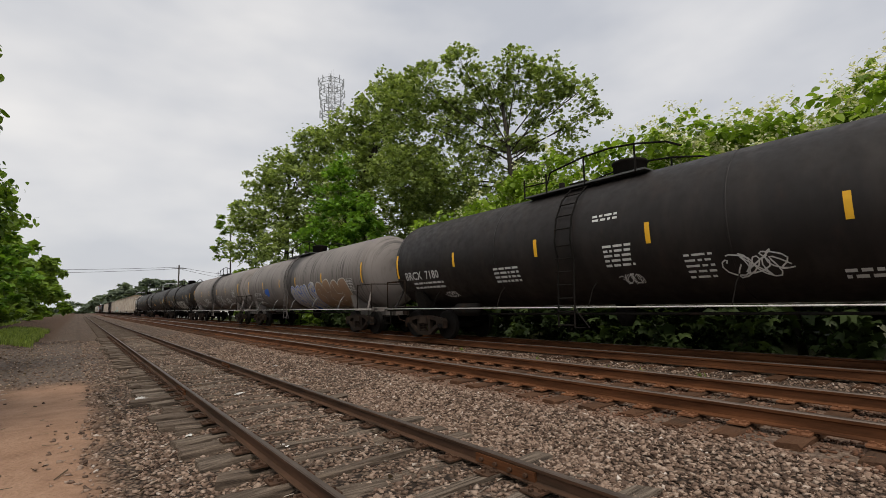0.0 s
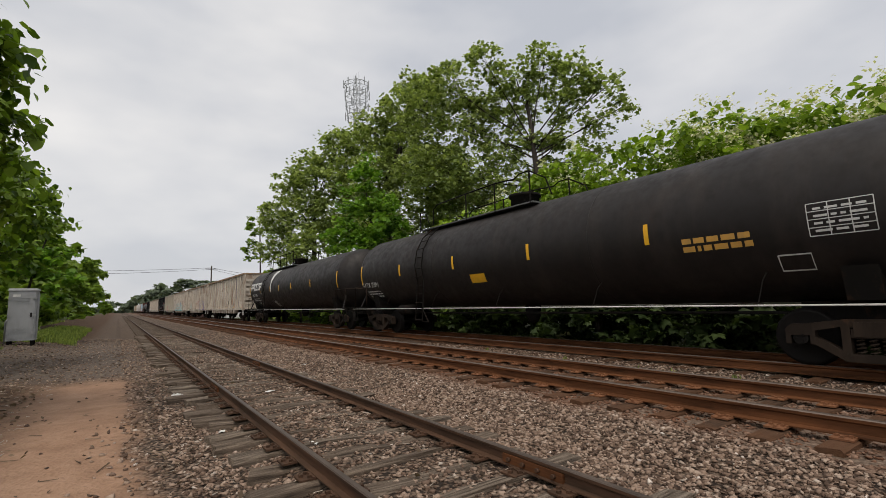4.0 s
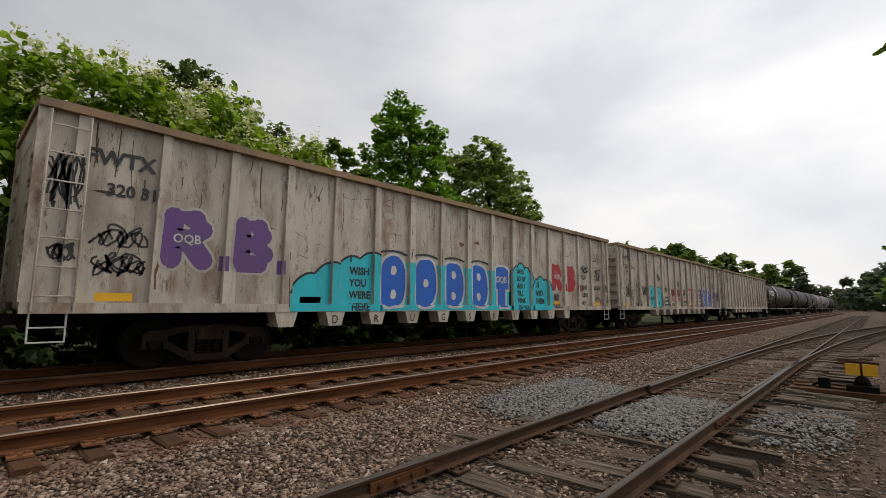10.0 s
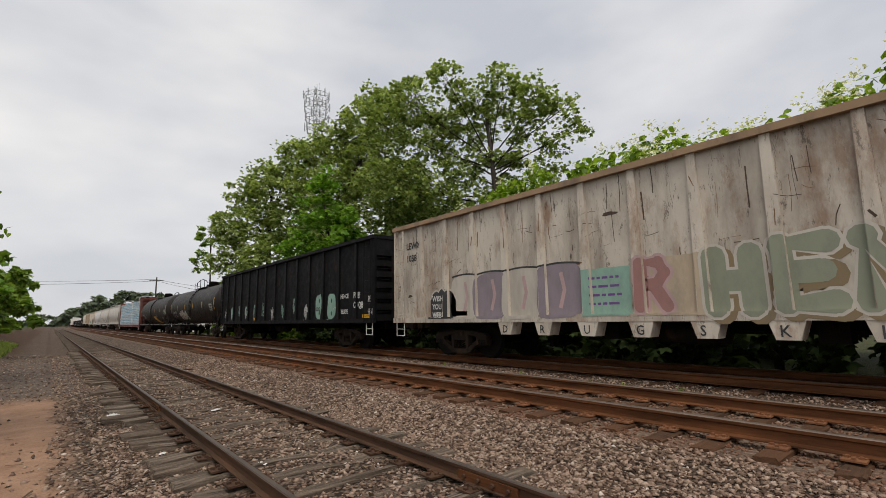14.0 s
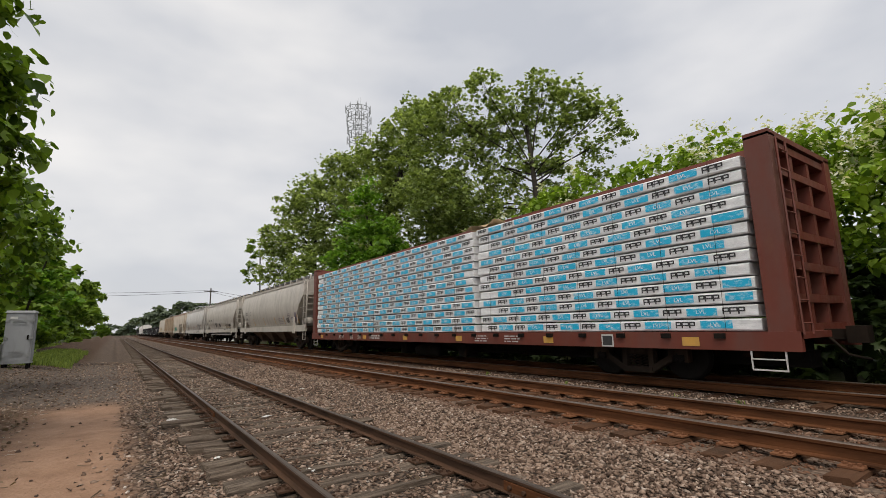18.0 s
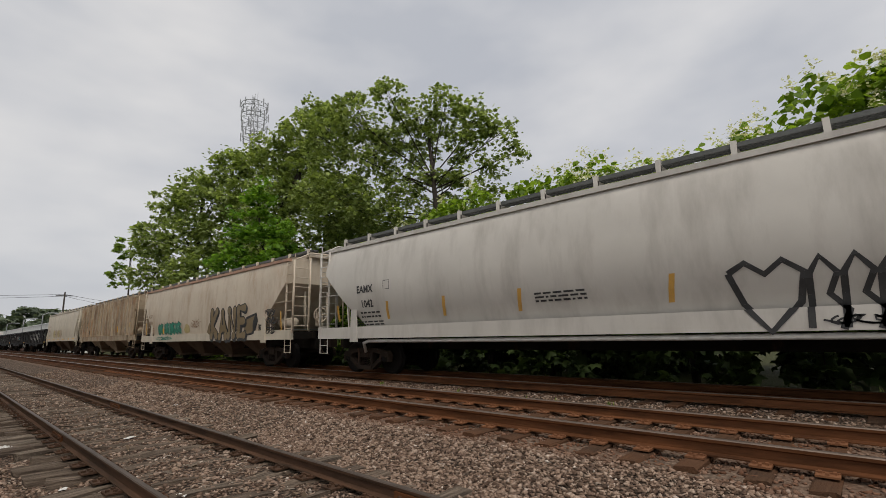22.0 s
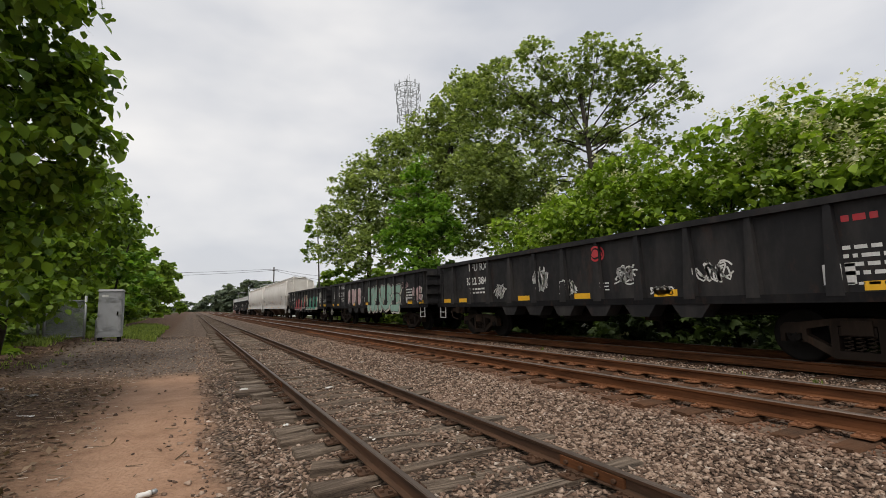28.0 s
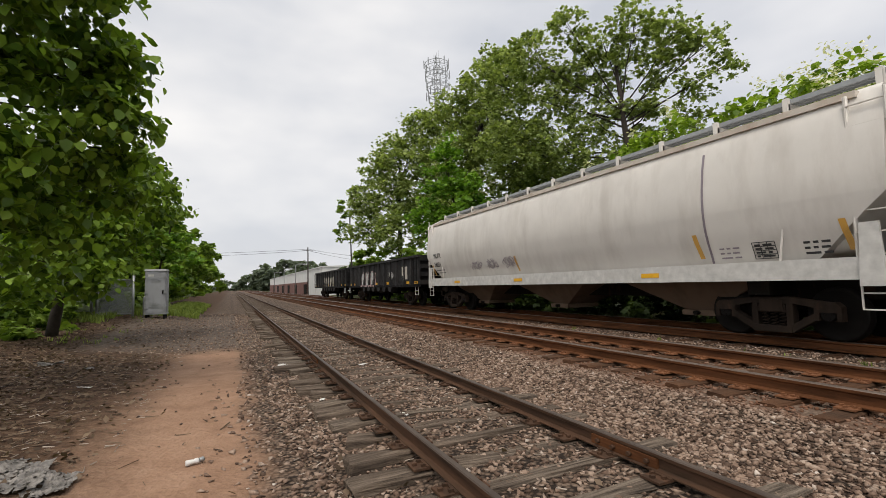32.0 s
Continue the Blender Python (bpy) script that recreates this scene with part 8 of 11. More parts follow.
def car_gon_g():
    car, sd = gondola("beige gondola with pastel and green graffiti", 19.25, m_beige, m_beige_rib, m_chord)
    scuffs(car, sd, 9.62, 4.15, 1.05, 1.163, 75)

    def draw(bm):
        block(bm, -4.78, -5.48, 2.58, 3.2, ORANGE, PALE, 131, 0.04)
        block(bm, -5.85, -6.65, 2.58, 3.28, ORANGE, PALE, 132, 0.04)
        for k, (a, b, f) in enumerate(((6.75, 5.7, PALE), (5.75, 4.65, LILAC), (4.7, 3.6, PALE), (3.65, 2.5, LILAC))):
            blob2(bm, (a + b) / 2, 1.68, a - b + 0.1, 1.22, f, 0.1 * k, 133 + k, 5.0, 0.02)
            stroke2(bm, [(a - (a - b) * i / 8, 2.27 + 0.05 * math.sin(math.pi * i / 8)) for i in range(9)], 0.045, INK, 1)
            stroke2(bm, ((b + 0.5, 2.1), (b + 0.42, 1.7), (b + 0.55, 1.3)), 0.10, PINK, 1)
        rect2(bm, 1.9, 1.6, 1.08, 1.0, MINT, 0)
        bars2(bm, 1.9, 1.9, 0.7, 4, PURPLE, 1, 0.18, 0.05, 4)
        rect2(bm, 0.62, 1.65, 1.3, 1.1, TAN, 0)
        piece(bm, "R", 1.3, 0.5, 1.12, 2.2, ROSE, PINK, 0.24, 0.06, 6, 1)
        piece(bm, "HEN", 0.02, -2.95, 1.06, 2.3, SAGE, PALE, 0.36, 0.05, 9, 0, OLIVE, 0.04)
        for k, (a, b) in enumerate(((-3.0, -3.7), (-3.75, -4.4))):
            bubble(bm, a, b, 1.05, 2.15, SAGE, OLIVE, 139 + k, 0.09, holes=(0.5,))
        cloud(bm, 7.75, 6.6, 1.1, 2.0, INK, PALE, 11)
        lines(bm, ("WISH", "YOU", "WERE"), 7.65, 1.62, 0.22, WHITE, 1.1, 0.9)
        chart(bm, -5.7, 1.5, 0.5, 0.3, INK)
        scribble2(bm, -8.9, 2.2, 0.7, 0.8, 0.03, LILAC, 0, 7, 5)
        scribble2(bm, -8.9, 3.5, 0.9, 0.5, 0.03, LILAC, 0, 8, 4)
    sign(car, sd, draw, "graffiti", "pastel, green and orange pieces")
    sign(car, sd, lambda bm: lines(bm, ("LEWX", "1058"), 8.97, 3.34, 0.30, INK, 1.35, 0.9))
    pocket_words(car, 4)
    put(car, 232.36, 251.61)


def car_gon_h():
    car, sd = gondola("black gondola with mint green and white tags", 19.35, m_black_old, m_black, m_black_old, pockets=False, pitch=1.385, tape_y=(-9.0, 3.0))

    def draw(bm):
        bubble(bm, -4.75, -5.55, 1.15, 2.24, MINT, INK, 141, 0.03, hole=INK)
        bubble(bm, -5.87, -6.66, 1.13, 2.2, MINT, INK, 142, 0.03, hole=INK)
        text2(bm, "OQB", -4.85, 1.5, 0.25, INK, 4, 0.95, 0.02)
        lines(bm, ("HENCE",), -7.05, 1.95, 0.24, WHITE, 1.1, 0.85)
        lines(bm, ("BELIEVE",), -7.1, 1.36, 0.22, WHITE, 1.1, 0.75)
        lines(bm, ("PB!", "OQB"), -8.25, 1.92, 0.32, WHITE, 1.15, 0.8)
        lines(bm, ("PB", "HN"), -9.15, 1.75, 0.3, WHITE, 1.5, 0.7)
        for k in range(10):
            y = 8.6 - 1.385 * k
            if k in (1, 3):
                bubble(bm, y + 0.4, y - 0.2, 1.25, 2.0, MINT, INK, 150 + k, 0.03)
            scribble2(bm, y, 1.55 + 0.1 * (k % 3), 0.6, 0.8, 0.06, MINT if k % 3 else WHITE, 0, 160 + k, 3)
    sign(car, sd, draw, "graffiti", "mint and white tags")
    put(car, 252.86, 272.2)


def car_tank_g():
    car, sd, B = tank("black tank car with pale bubble graffiti", 17.9, m_tank_black, ladder_y=-0.3)
    sign(car, sd, lambda bm: [bubble(bm, 4.3 - 0.56 * k, 3.70 - 0.56 * k, 1.36, 2.0 + 0.1 * (k % 3), PALE, WHITE, 170 + k, 0.03, holes=(0.5,), hole=INK, lay=3 * (k % 2)) for k in range(5)], "graffiti", "pale bubble letters")
    sign(car, sd, lambda bm: (text2(bm, "SDPX 97176", 6.84, 1.92, 0.30, WHITE, 0, 0.95, 0.01), bars2(bm, 6.0, 1.76, 1.2, 2, WHITE, 0, 0.1, 0.03, 3), chart(bm, -6.6, 2.2, 0.9, 0.5, WHITE)))
    put(car, 272.8, 290.7)


def car_tank_h():
    car, sd, B = tank("black tank car with a leaning gold panel", 18.3, m_tank_black, ladder_y=0.9, stripes=(-7.68, -4.45, -1.44, 1.9, 4.51, 7.85))
    sign(car, sd, lambda bm: (text2(bm, "BRCX 5245", 6.85, 1.95, 0.30, WHITE, 0, 0.98, 0.02), bars2(bm, 6.0, 1.78, 1.5, 2, WHITE, 0, 0.1, 0.04, 3), chart(bm, -7.0, 2.2, 1.05, 0.55, WHITE), bars2(bm, -1.98, 2.1, 0.6, 4, WHITE, 0, 0.1, 0.04, 5), bars2(bm, -3.43, 1.66, 0.6, 1, WHITE, 0, 0.1, 0.05, 7), bars2(bm, -4.86, 1.65, 0.9, 2, WHITE, 0, 0.1, 0.04, 6),
                                poly2(bm, ((0.1, 1.82), (-1.25, 1.88), (-1.75, 1.12), (-0.35, 1.12))[::-1], TAPE, 0), outline2(bm, ((4.9, 2.2), (4.6, 2.2), (4.6, 1.95), (4.9, 1.95)), 0.02, WHITE, 0)))
    put(car, 290.7, 309.0)


def car_centre_beam():
    car, sd = centre_beam("oxide red centre-beam flat car with end bulkheads", 22.26)

    def names(bm):
        text2(bm, "ATW", 7.35, 0.71, 0.22, WHITE, 0, 1.1, 0.02)
        text2(bm, "300", 6.07, 0.71, 0.22, WHITE, 0, 1.0, 0.02)
        text2(bm, "533", 5.25, 0.71, 0.22, WHITE, 0, 1.0, 0.02)
        bars2(bm, 3.6, 0.84, 0.9, 2, WHITE, 0, 0.09, 0.05, 3)
        bars2(bm, -3.3, 0.86, 0.6, 3, WHITE, 0, 0.07, 0.03, 4)
        bars2(bm, -4.6, 0.86, 0.6, 3, WHITE, 0, 0.07, 0.03, 5)
        rect2(bm, -7.6, 0.78, 0.3, 0.26, WHITE, 0)
        rect2(bm, -7.6, 0.78, 0.24, 0.20, INK, 1)
        for y in (9.6, 4.55, 1.1, -2.2, -5.9, -9.4):
            rect2(bm, y, 0.78, 0.32, 0.16, GOLD, 0)
    sign(car, sd, names)
    put(car, 309.74, 332.0)
    put(lumber_stack("long stack of lumber bundles in white and cyan wrap", -2.95, 10.5, 13, 3), 309.74, 332.0)
    put(lumber_stack("stack of lumber bundles in white and cyan wrap", -10.55, -3.2, 13, 4), 309.74, 332.0)
    put(lumber_stack("stack of wrapped lumber bundles on the far side", -10.5, 10.5, 13, 5, 1), 309.74, 332.0)
    torn = thing("torn_wrapping", "torn tan wrapping on top of the lumber", "wrapping")
    bm = bmesh.new()
    rnd = random.Random(6)
    rows = [[bm.verts.new((-1.35 + 0.3 * i, -3.9 + 0.35 * j, 4.09 + rnd.uniform(0.0, 0.22))) for i in range(4)] for j in range(6)]
    for a, b in zip(rows, rows[1:]):
        for i in range(3):
            bm.faces.new((a[i], a[i + 1], b[i + 1], b[i]))
    part("sheet", bm, m_lumber, torn)
    put(torn, 309.74, 332.0)


def car_hop_a():
    car, sd = hopper("pale grey covered hopper with round sides", 17.0, m_grey, CURVED, pods=4, podm=m_pod)
    sign(car, sd, lambda bm: (lines(bm, ("TILX", "5676"), 6.3, 2.38, 0.30, INK, 1.4, 0.95), bars2(bm, 5.9, 1.8, 0.8, 3, INK, 0, 0.1, 0.04, 4), outline2(bm, ((4.9, 2.6), (4.65, 2.6), (4.65, 2.35), (4.9, 2.35)), 0.02, INK, 0), blob2(bm, -5.9, 1.75, 0.75, 0.36, LILAC, 0, 5, 3.0, 0.1), scribble2(bm, -5.7, 1.78, 0.45, 0.25, 0.02, WHITE, 1, 5, 3), blob2(bm, -6.5, 1.95, 0.42, 0.5, LILAC, 0, 8, 6.0, 0.02), bars2(bm, -3.3, 1.9, 0.9, 4, LILAC, 0, 0.1, 0.04, 9), bars2(bm, -5.2, 2.15, 0.5, 3, LILAC, 0, 0.1, 0.05, 10),
                                chart(bm, -4.8, 1.75, 0.6, 0.3, INK), [rect2(bm, y, 1.8, 0.1, 0.5, GOLD, 0, 0.03) for y in (6.9, 3.9, 0.9, -1.9, -4.0, -6.8)]))
    put(car, 333.03, 350.03)


def car_hop_b():
    car, sd = hopper("pale grey covered hopper with a rusty-brown lower side", 17.74, m_grey, CURVED, pods=0, eave=m_grey)

    def names(bm):
        text2(bm, "CEFX", 6.34, 2.26, 0.32, INK, 0, 1.0, 0.03)
        text2(bm, "75027", 4.92, 2.24, 0.30, INK, 0, 1.08, 0.02)
        bars2(bm, 5.9, 2.02, 0.9, 2, INK, 0, 0.14, 0.05, 3)
        outline2(bm, ((3.14, 2.46), (2.9, 2.46), (2.9, 2.18), (3.14, 2.18)), 0.02, INK, 0)
        text2(bm, "C", 3.08, 2.26, 0.13, INK, 0)
    sign(car, sd, names)
    sign(car, sd, lambda bm: (scribble2(bm, 2.0, 1.85, 1.2, 0.5, 0.06, INK, 0, 4, 4), scribble2(bm, 0.0, 1.8, 1.2, 0.4, 0.06, INK, 0, 5, 4), [block(bm, -2.9 - 0.5 * k, -3.45 - 0.5 * k, 1.42, 1.86, OLIVE, INK, 180 + k, 0.06) for k in range(4)], chart(bm, -5.2, 1.75, 0.45, 0.22, INK)), "graffiti", "black tags and a dark piece")
    bm = bmesh.new()
    tube(bm, ((-1.25, -5.2, 0.86), (-1.25, 5.6, 0.86)), 0.07, 8)
    tube(bm, ((-1.25, 5.6, 0.86), (-1.2, 6.0, 0.8), (-1.1, 6.1, 0.55)), 0.06, 8)
    part("unloading_pipe", bm, m_white_steel, car, "pale unloading pipe under the sill")
    put(car, 351.46, 369.2)


def car_hop_c():
    car, sd = hopper("silver covered hopper with black outline graffiti", 18.15, m_silver, CURVED, pods=0)

    def names(bm):
        text2(bm, "EAMX", 6.8, 2.42, 0.30, INK, 0, 0.95, 0.03)
        text2(bm, "1042", 6.65, 1.98, 0.30, INK, 0, 0.95, 0.03)
        bars2(bm, 6.3, 1.82, 0.9, 2, INK, 0, 0.12, 0.05, 3)
        outline2(bm, ((5.55, 2.7), (5.3, 2.7), (5.3, 2.45), (5.55, 2.45)), 0.02, INK, 0)
        bars2(bm, 6.6, 1.55, 1.6, 2, INK, 0, 0.08, 0.04, 4)
        bars2(bm, 0.0, 1.95, 1.2, 3, INK, 0, 0.08, 0.04, 5)
        chart(bm, -6.0, 1.9, 0.5, 0.25, INK)
        for y in (7.9, 5.5, 3.3, 1.0, -2.2, -5.7, -8.3):
            rect2(bm, y, 1.85, 0.10, 0.5, GOLD, 0, -0.05)
    sign(car, sd, names)

    def hearts(bm):
        stroke2(bm, ((-3.1, 2.0), (-3.35, 2.15), (-3.6, 1.95), (-3.85, 2.15), (-4.1, 1.95), (-4.0, 1.5), (-3.6, 1.05), (-3.25, 1.5), (-3.1, 2.0)), 0.10, INK, 0)
        for k in range(3):
            c = -4.3 - 0.4 * k
            stroke2(bm, ((c + 0.2, 1.1), (c + 0.15, 1.9), (c, 2.15), (c - 0.18, 1.9), (c - 0.05, 1.6), (c - 0.25, 1.35), (c - 0.15, 1.08)), 0.09, INK, 0)
        scribble2(bm, -4.6, 1.2, 1.0, 0.15, 0.04, INK, 0, 6, 2)
    sign(car, sd, hearts, "graffiti", "black outline letters")
    bm = bmesh.new()
    tube(bm, ((-1.38, -7.4, 0.98), (-1.38, 6.4, 0.98), (-1.32, 6.7, 0.92), (-1.2, 6.75, 0.65)), 0.05, 8)
    part("unloading_pipe", bm, m_white_steel, car, "pale unloading pipe under the sill")
    put(car, 370.42, 388.57)


def car_hop_d():
    car, sd = hopper("rust-bled cream covered hopper with big olive block letters", 17.83, m_cream, UPRIGHT, m_eave, pods=4, podm=m_pod, sillm=m_sand)

    def draw(bm):
        piece(bm, "KANE", -1.62, -5.3, 1.12, 2.5, OLIVE, INK, 0.30, 0.05, 12, 1, INK, 0.05)
        poly2(bm, ((-1.2, 1.45), (-1.5, 1.9), (-1.75, 1.7), (-1.75, 1.3)), OLIVE, 1)
        poly2(bm, ((-5.0, 1.42), (-5.3, 2.0), (-6.2, 2.14), (-6.3, 1.8), (-5.95, 1.3), (-5.45, 1.25))[::-1], INK, 0)
        poly2(bm, ((-5.05, 1.5), (-5.35, 1.9), (-6.05, 2.04), (-5.85, 1.75), (-5.8, 1.36), (-5.4, 1.32))[::-1], OLIVE, 1)
        for k, (a, b) in enumerate(((5.7, 4.9), (4.7, 3.9), (3.95, 3.1), (3.0, 2.1))):
            block(bm, a, b, 1.48, 2.08, GREEN, MINT if k % 2 else GREEN, 200 + k, 0.05, 3 * (k % 2))
        rect2(bm, 4.8, 1.62, 0.2, 0.3, TAPE, 7)
        blob2(bm, 1.3, 1.68, 0.7, 0.5, OCHRE, 0, 3, 2.0, 0.1)
        for k in range(3):
            scribble2(bm, -7.4, 1.45 + 0.33 * k, 0.9, 0.28, 0.045, INK, 0, 210 + k, 3)
        scribble2(bm, 0.2, 1.9, 1.4, 0.4, 0.03, BROWN, 0, 214, 4)
        rect2(bm, 7.9, 1.8, 0.10, 0.7, GOLD, 0)
        rect2(bm, -8.1, 1.75, 0.10, 0.7, GOLD, 0)
        chart(bm, -6.5, 1.55, 0.4, 0.22, INK)
    sign(car, sd, draw, "graffiti", "olive block letters and green piece")
    sign(car, sd, lambda bm: (text2(bm, "ACBX", 7.45, 2.42, 0.26, BROWN, 0, 0.9, 0.02), text2(bm, "060836", 7.4, 2.05, 0.26, BROWN, 0, 0.9, 0.02), bars2(bm, 6.9, 1.82, 0.9, 3, BROWN, 0, 0.13, 0.05, 3)))
    bm = bmesh.new()
    scribble2(bm, 4.6, 1.24, 3.0, 0.18, 0.03, GREEN, 0, 3, 5)
    drape(bm, sd, PAL, car, "graffiti", "green scrawl along the sill")
    put(car, 390.1, 407.93)


def car_hop_e():
    car, sd = hopper("old buff ribbed hopper with brown streaks", 16.2, m_buff, UPRIGHT, pods=3, ribs=16, side_z=1.5, podm=m_buff, slope=0.6, sillm=m_buff, plate=1.15)

    def draw(bm):
        lines(bm, ("CR DX", "12 012"), 5.75, 2.62, 0.30, INK, 1.5, 0.95)
        outline2(bm, [(-2.81 + 0.15 * math.cos(a), 2.32 + 0.15 * math.sin(a)) for a in [i * 0.42 for i in range(15)]], 0.035, INK, 0)
        rect2(bm, -2.81, 2.32, 0.2, 0.03, INK, 0)
        rect2(bm, -2.81, 2.32, 0.03, 0.2, INK, 1)
        for y, tall in ((7.0, 0.42), (3.79, 0.42), (1.28, 0.42), (-1.49, 0.42), (-3.98, 0.42), (-6.97, 0.8)):
            rect2(bm, y, 1.95, 0.14, tall, TAPE, 0)
        rect2(bm, -5.96, 1.86, 0.46, 0.30, WHITE, 0)
        rect2(bm, -5.86, 1.86, 0.18, 0.24, INK, 1)
        rect2(bm, -6.07, 1.86, 0.18, 0.24, INK, 1)
        for k, y in enumerate((4.4, 3.0, 1.2, -1.6, 0.3)):
            scribble2(bm, y, 1.9, 0.5, 0.35, 0.03, INK, 0, 220 + k, 3)
    sign(car, sd, draw, "lettering", "", 0.006)
    put(car, 409.2, 425.4)


def car_hop_f():
    car, sd = hopper("sand-coloured covered hopper with faded bubble graffiti", 15.9, m_sand, UPRIGHT, pods=3, side_z=1.6, podm=m_pod, slope=0.8, plate=0.42)

    def draw(bm):
        for k in range(4):
            a = 3.7 - 1.15 * k
            bubble(bm, a, a - 1.25, 1.62, 2.4, TAN if k % 2 else OCHRE, TAN, 230 + k, 0.06, holes=(), lay=3 * (k % 2))
            stroke2(bm, ((a - 0.2, 1.8), (a - 0.45, 2.2), (a - 0.6, 1.8), (a - 0.9, 2.25)), 0.03, BROWN, 7)
    sign(car, sd, draw, "graffiti", "faded pink and yellow bubbles")

    def names(bm):
        text2(bm, "SOXX", 6.3, 2.70, 0.36, BROWN, 0, 0.95, 0.01)
        text2(bm, "475065", 6.35, 2.22, 0.36, BROWN, 0, 0.95, 0.01)
        bars2(bm, 5.8, 1.95, 0.9, 2, BROWN, 0, 0.12, 0.04, 3)
        for y in (7.2, 5.9, 3.2, 0.8, -1.8, -4.4, -6.5):
            rect2(bm, y, 1.45, 0.6, 0.10, TAPE, 0)
    sign(car, sd, names)
    put(car, 426.5, 442.43)


def low_names(bm, right):
    text2(bm, "FU RX", 5.35, 2.28, 0.36, WHITE, 0, 1.05, 0.01)
    text2(bm, "322 " + right, 5.55, 1.80, 0.36, WHITE, 0, 1.02, 0.02)
    bars2(bm, 4.9, 1.64, 0.9, 2, WHITE, 0, 0.13, 0.06, int(right))
    bars2(bm, -5.9, 1.85, 0.8, 4, WHITE, 0, 0.13, 0.06, 3)
    bars2(bm, -6.0, 1.30, 1.0, 1, WHITE, 0, 0.13, 0.04, 4)


def car_low(s0, s1, label, number, draw, what):
    car, sd = low_gondola(label, s1 - s0)
    if number:
        sign(car, sd, lambda bm: low_names(bm, number))
    sign(car, sd, draw, "graffiti", what)
    put(car, s0, s1)


def low_a(bm):
    for k in range(6):
        a = 3.9 - 1.25 * k
        block(bm, a, a - 1.0, 1.25, 2.3, WHITE if k % 2 else PALE, LILAC, 240 + k, 0.03)
    scribble2(bm, -6.7, 2.0, 0.6, 0.4, 0.04, WHITE, 0, 3, 3)
    outline2(bm, ((-4.3, 2.1), (-4.8, 2.1), (-4.8, 1.5), (-4.3, 1.5)), 0.03, WHITE, 0)


def low_b(bm):
    for k, (y, z, w, h) in enumerate(((6.6, 2.2, 0.6, 0.4), (7.1, 1.5, 0.4, 0.4), (4.0, 2.45, 0.5, 0.35), (5.7, 1.9, 0.4, 0.3), (3.9, 1.8, 0.5, 0.3), (3.2, 2.25, 0.8, 0.3))):
        scribble2(bm, y, z, w, h, 0.045, WHITE, 0, 250 + k, 4)
    text2(bm, "ALL WE HAD", 4.6, 1.38, 0.16, WHITE, 0, 0.9, 0.01)
    for k, z in enumerate((1.45, 1.75, 2.05)):
        bubble(bm, 2.75, 2.15, z - 0.25, z + 0.25, CYAN, WHITE, 256 + k, 0.05, holes=(), lay=2 * k)
    scribble2(bm, 2.4, 2.45, 0.7, 0.3, 0.05, WHITE, 0, 9, 3)
    for k in range(4):
        block(bm, 0.5 - 0.9 * k, -0.3 - 0.9 * k, 1.3, 2.2, PALE, CYAN, 260 + k, 0.04)


def low_c(bm):
    for k, (y, z, w, h) in enumerate(((1.55, 1.8, 0.6, 0.7), (0.5, 1.52, 0.6, 0.45), (-1.4, 1.7, 0.9, 0.42), (-3.45, 1.65, 0.75, 0.4), (3.6, 1.5, 0.7, 0.45), (-2.3, 1.3, 0.5, 0.2))):
        scribble2(bm, y, z, w, h, 0.05, WHITE, 0, 270 + k, 5)
    outline2(bm, [(-0.62 + 0.17 * math.cos(a), 2.28 + 0.17 * math.sin(a)) for a in [i * 0.42 for i in range(15)]], 0.05, RED, 0)
    blob2(bm, -0.62, 2.28, 0.22, 0.22, RED, 1, 3, 2.0, 0.1)
    rect2(bm, -5.42, 1.45, 0.42, 0.32, WHITE, 0)
    bars2(bm, -5.75, 2.3, 0.45, 1, RED, 0, 0.1, 0.10, 3)
    bars2(bm, -0.7, 1.55, 0.4, 3, WHITE, 0, 0.08, 0.03, 4)


def low_d(bm):
    for k in range(4):
        a = 3.65 - 0.62 * k
        bubble(bm, a, a - 0.7, 1.25, 2.2, PINK, WHITE, 280 + k, 0.03, holes=(0.55,), hole=INK, lay=3 * (k % 2))
    piece(bm, "RNSE", -0.34, -4.9, 0.88, 2.14, MINT, INK, 0.40, 0.04, 21, 1, PALE, 0.04)
    piece(bm, "RNSE", -0.34, -4.9, 0.88, 2.14, MINT, PALE, 0.34, 0.10, 21, 0, None, 0.04)
    for k in range(14):
        stroke2(bm, ((-0.7 - 0.3 * k, 1.25 + 0.05 * (k % 3)), (-0.8 - 0.3 * k, 1.7 + 0.06 * (k % 4))), 0.02, PALE if k % 2 else GREEN, 4)
    scribble2(bm, -5.5, 2.06, 0.6, 0.3, 0.07, PINK, 0, 3, 3)
    scribble2(bm, 6.8, 1.8, 0.6, 1.0, 0.07, WHITE, 0, 5, 5)
    scribble2(bm, 0.6, 1.5, 0.4, 0.4, 0.05, WHITE, 0, 6, 3)
    chart(bm, -5.4, 1.38, 0.5, 0.28, WHITE)
    block(bm, -6.4, -7.2, 1.3, 2.0, PINK, WHITE, 298, 0.03)


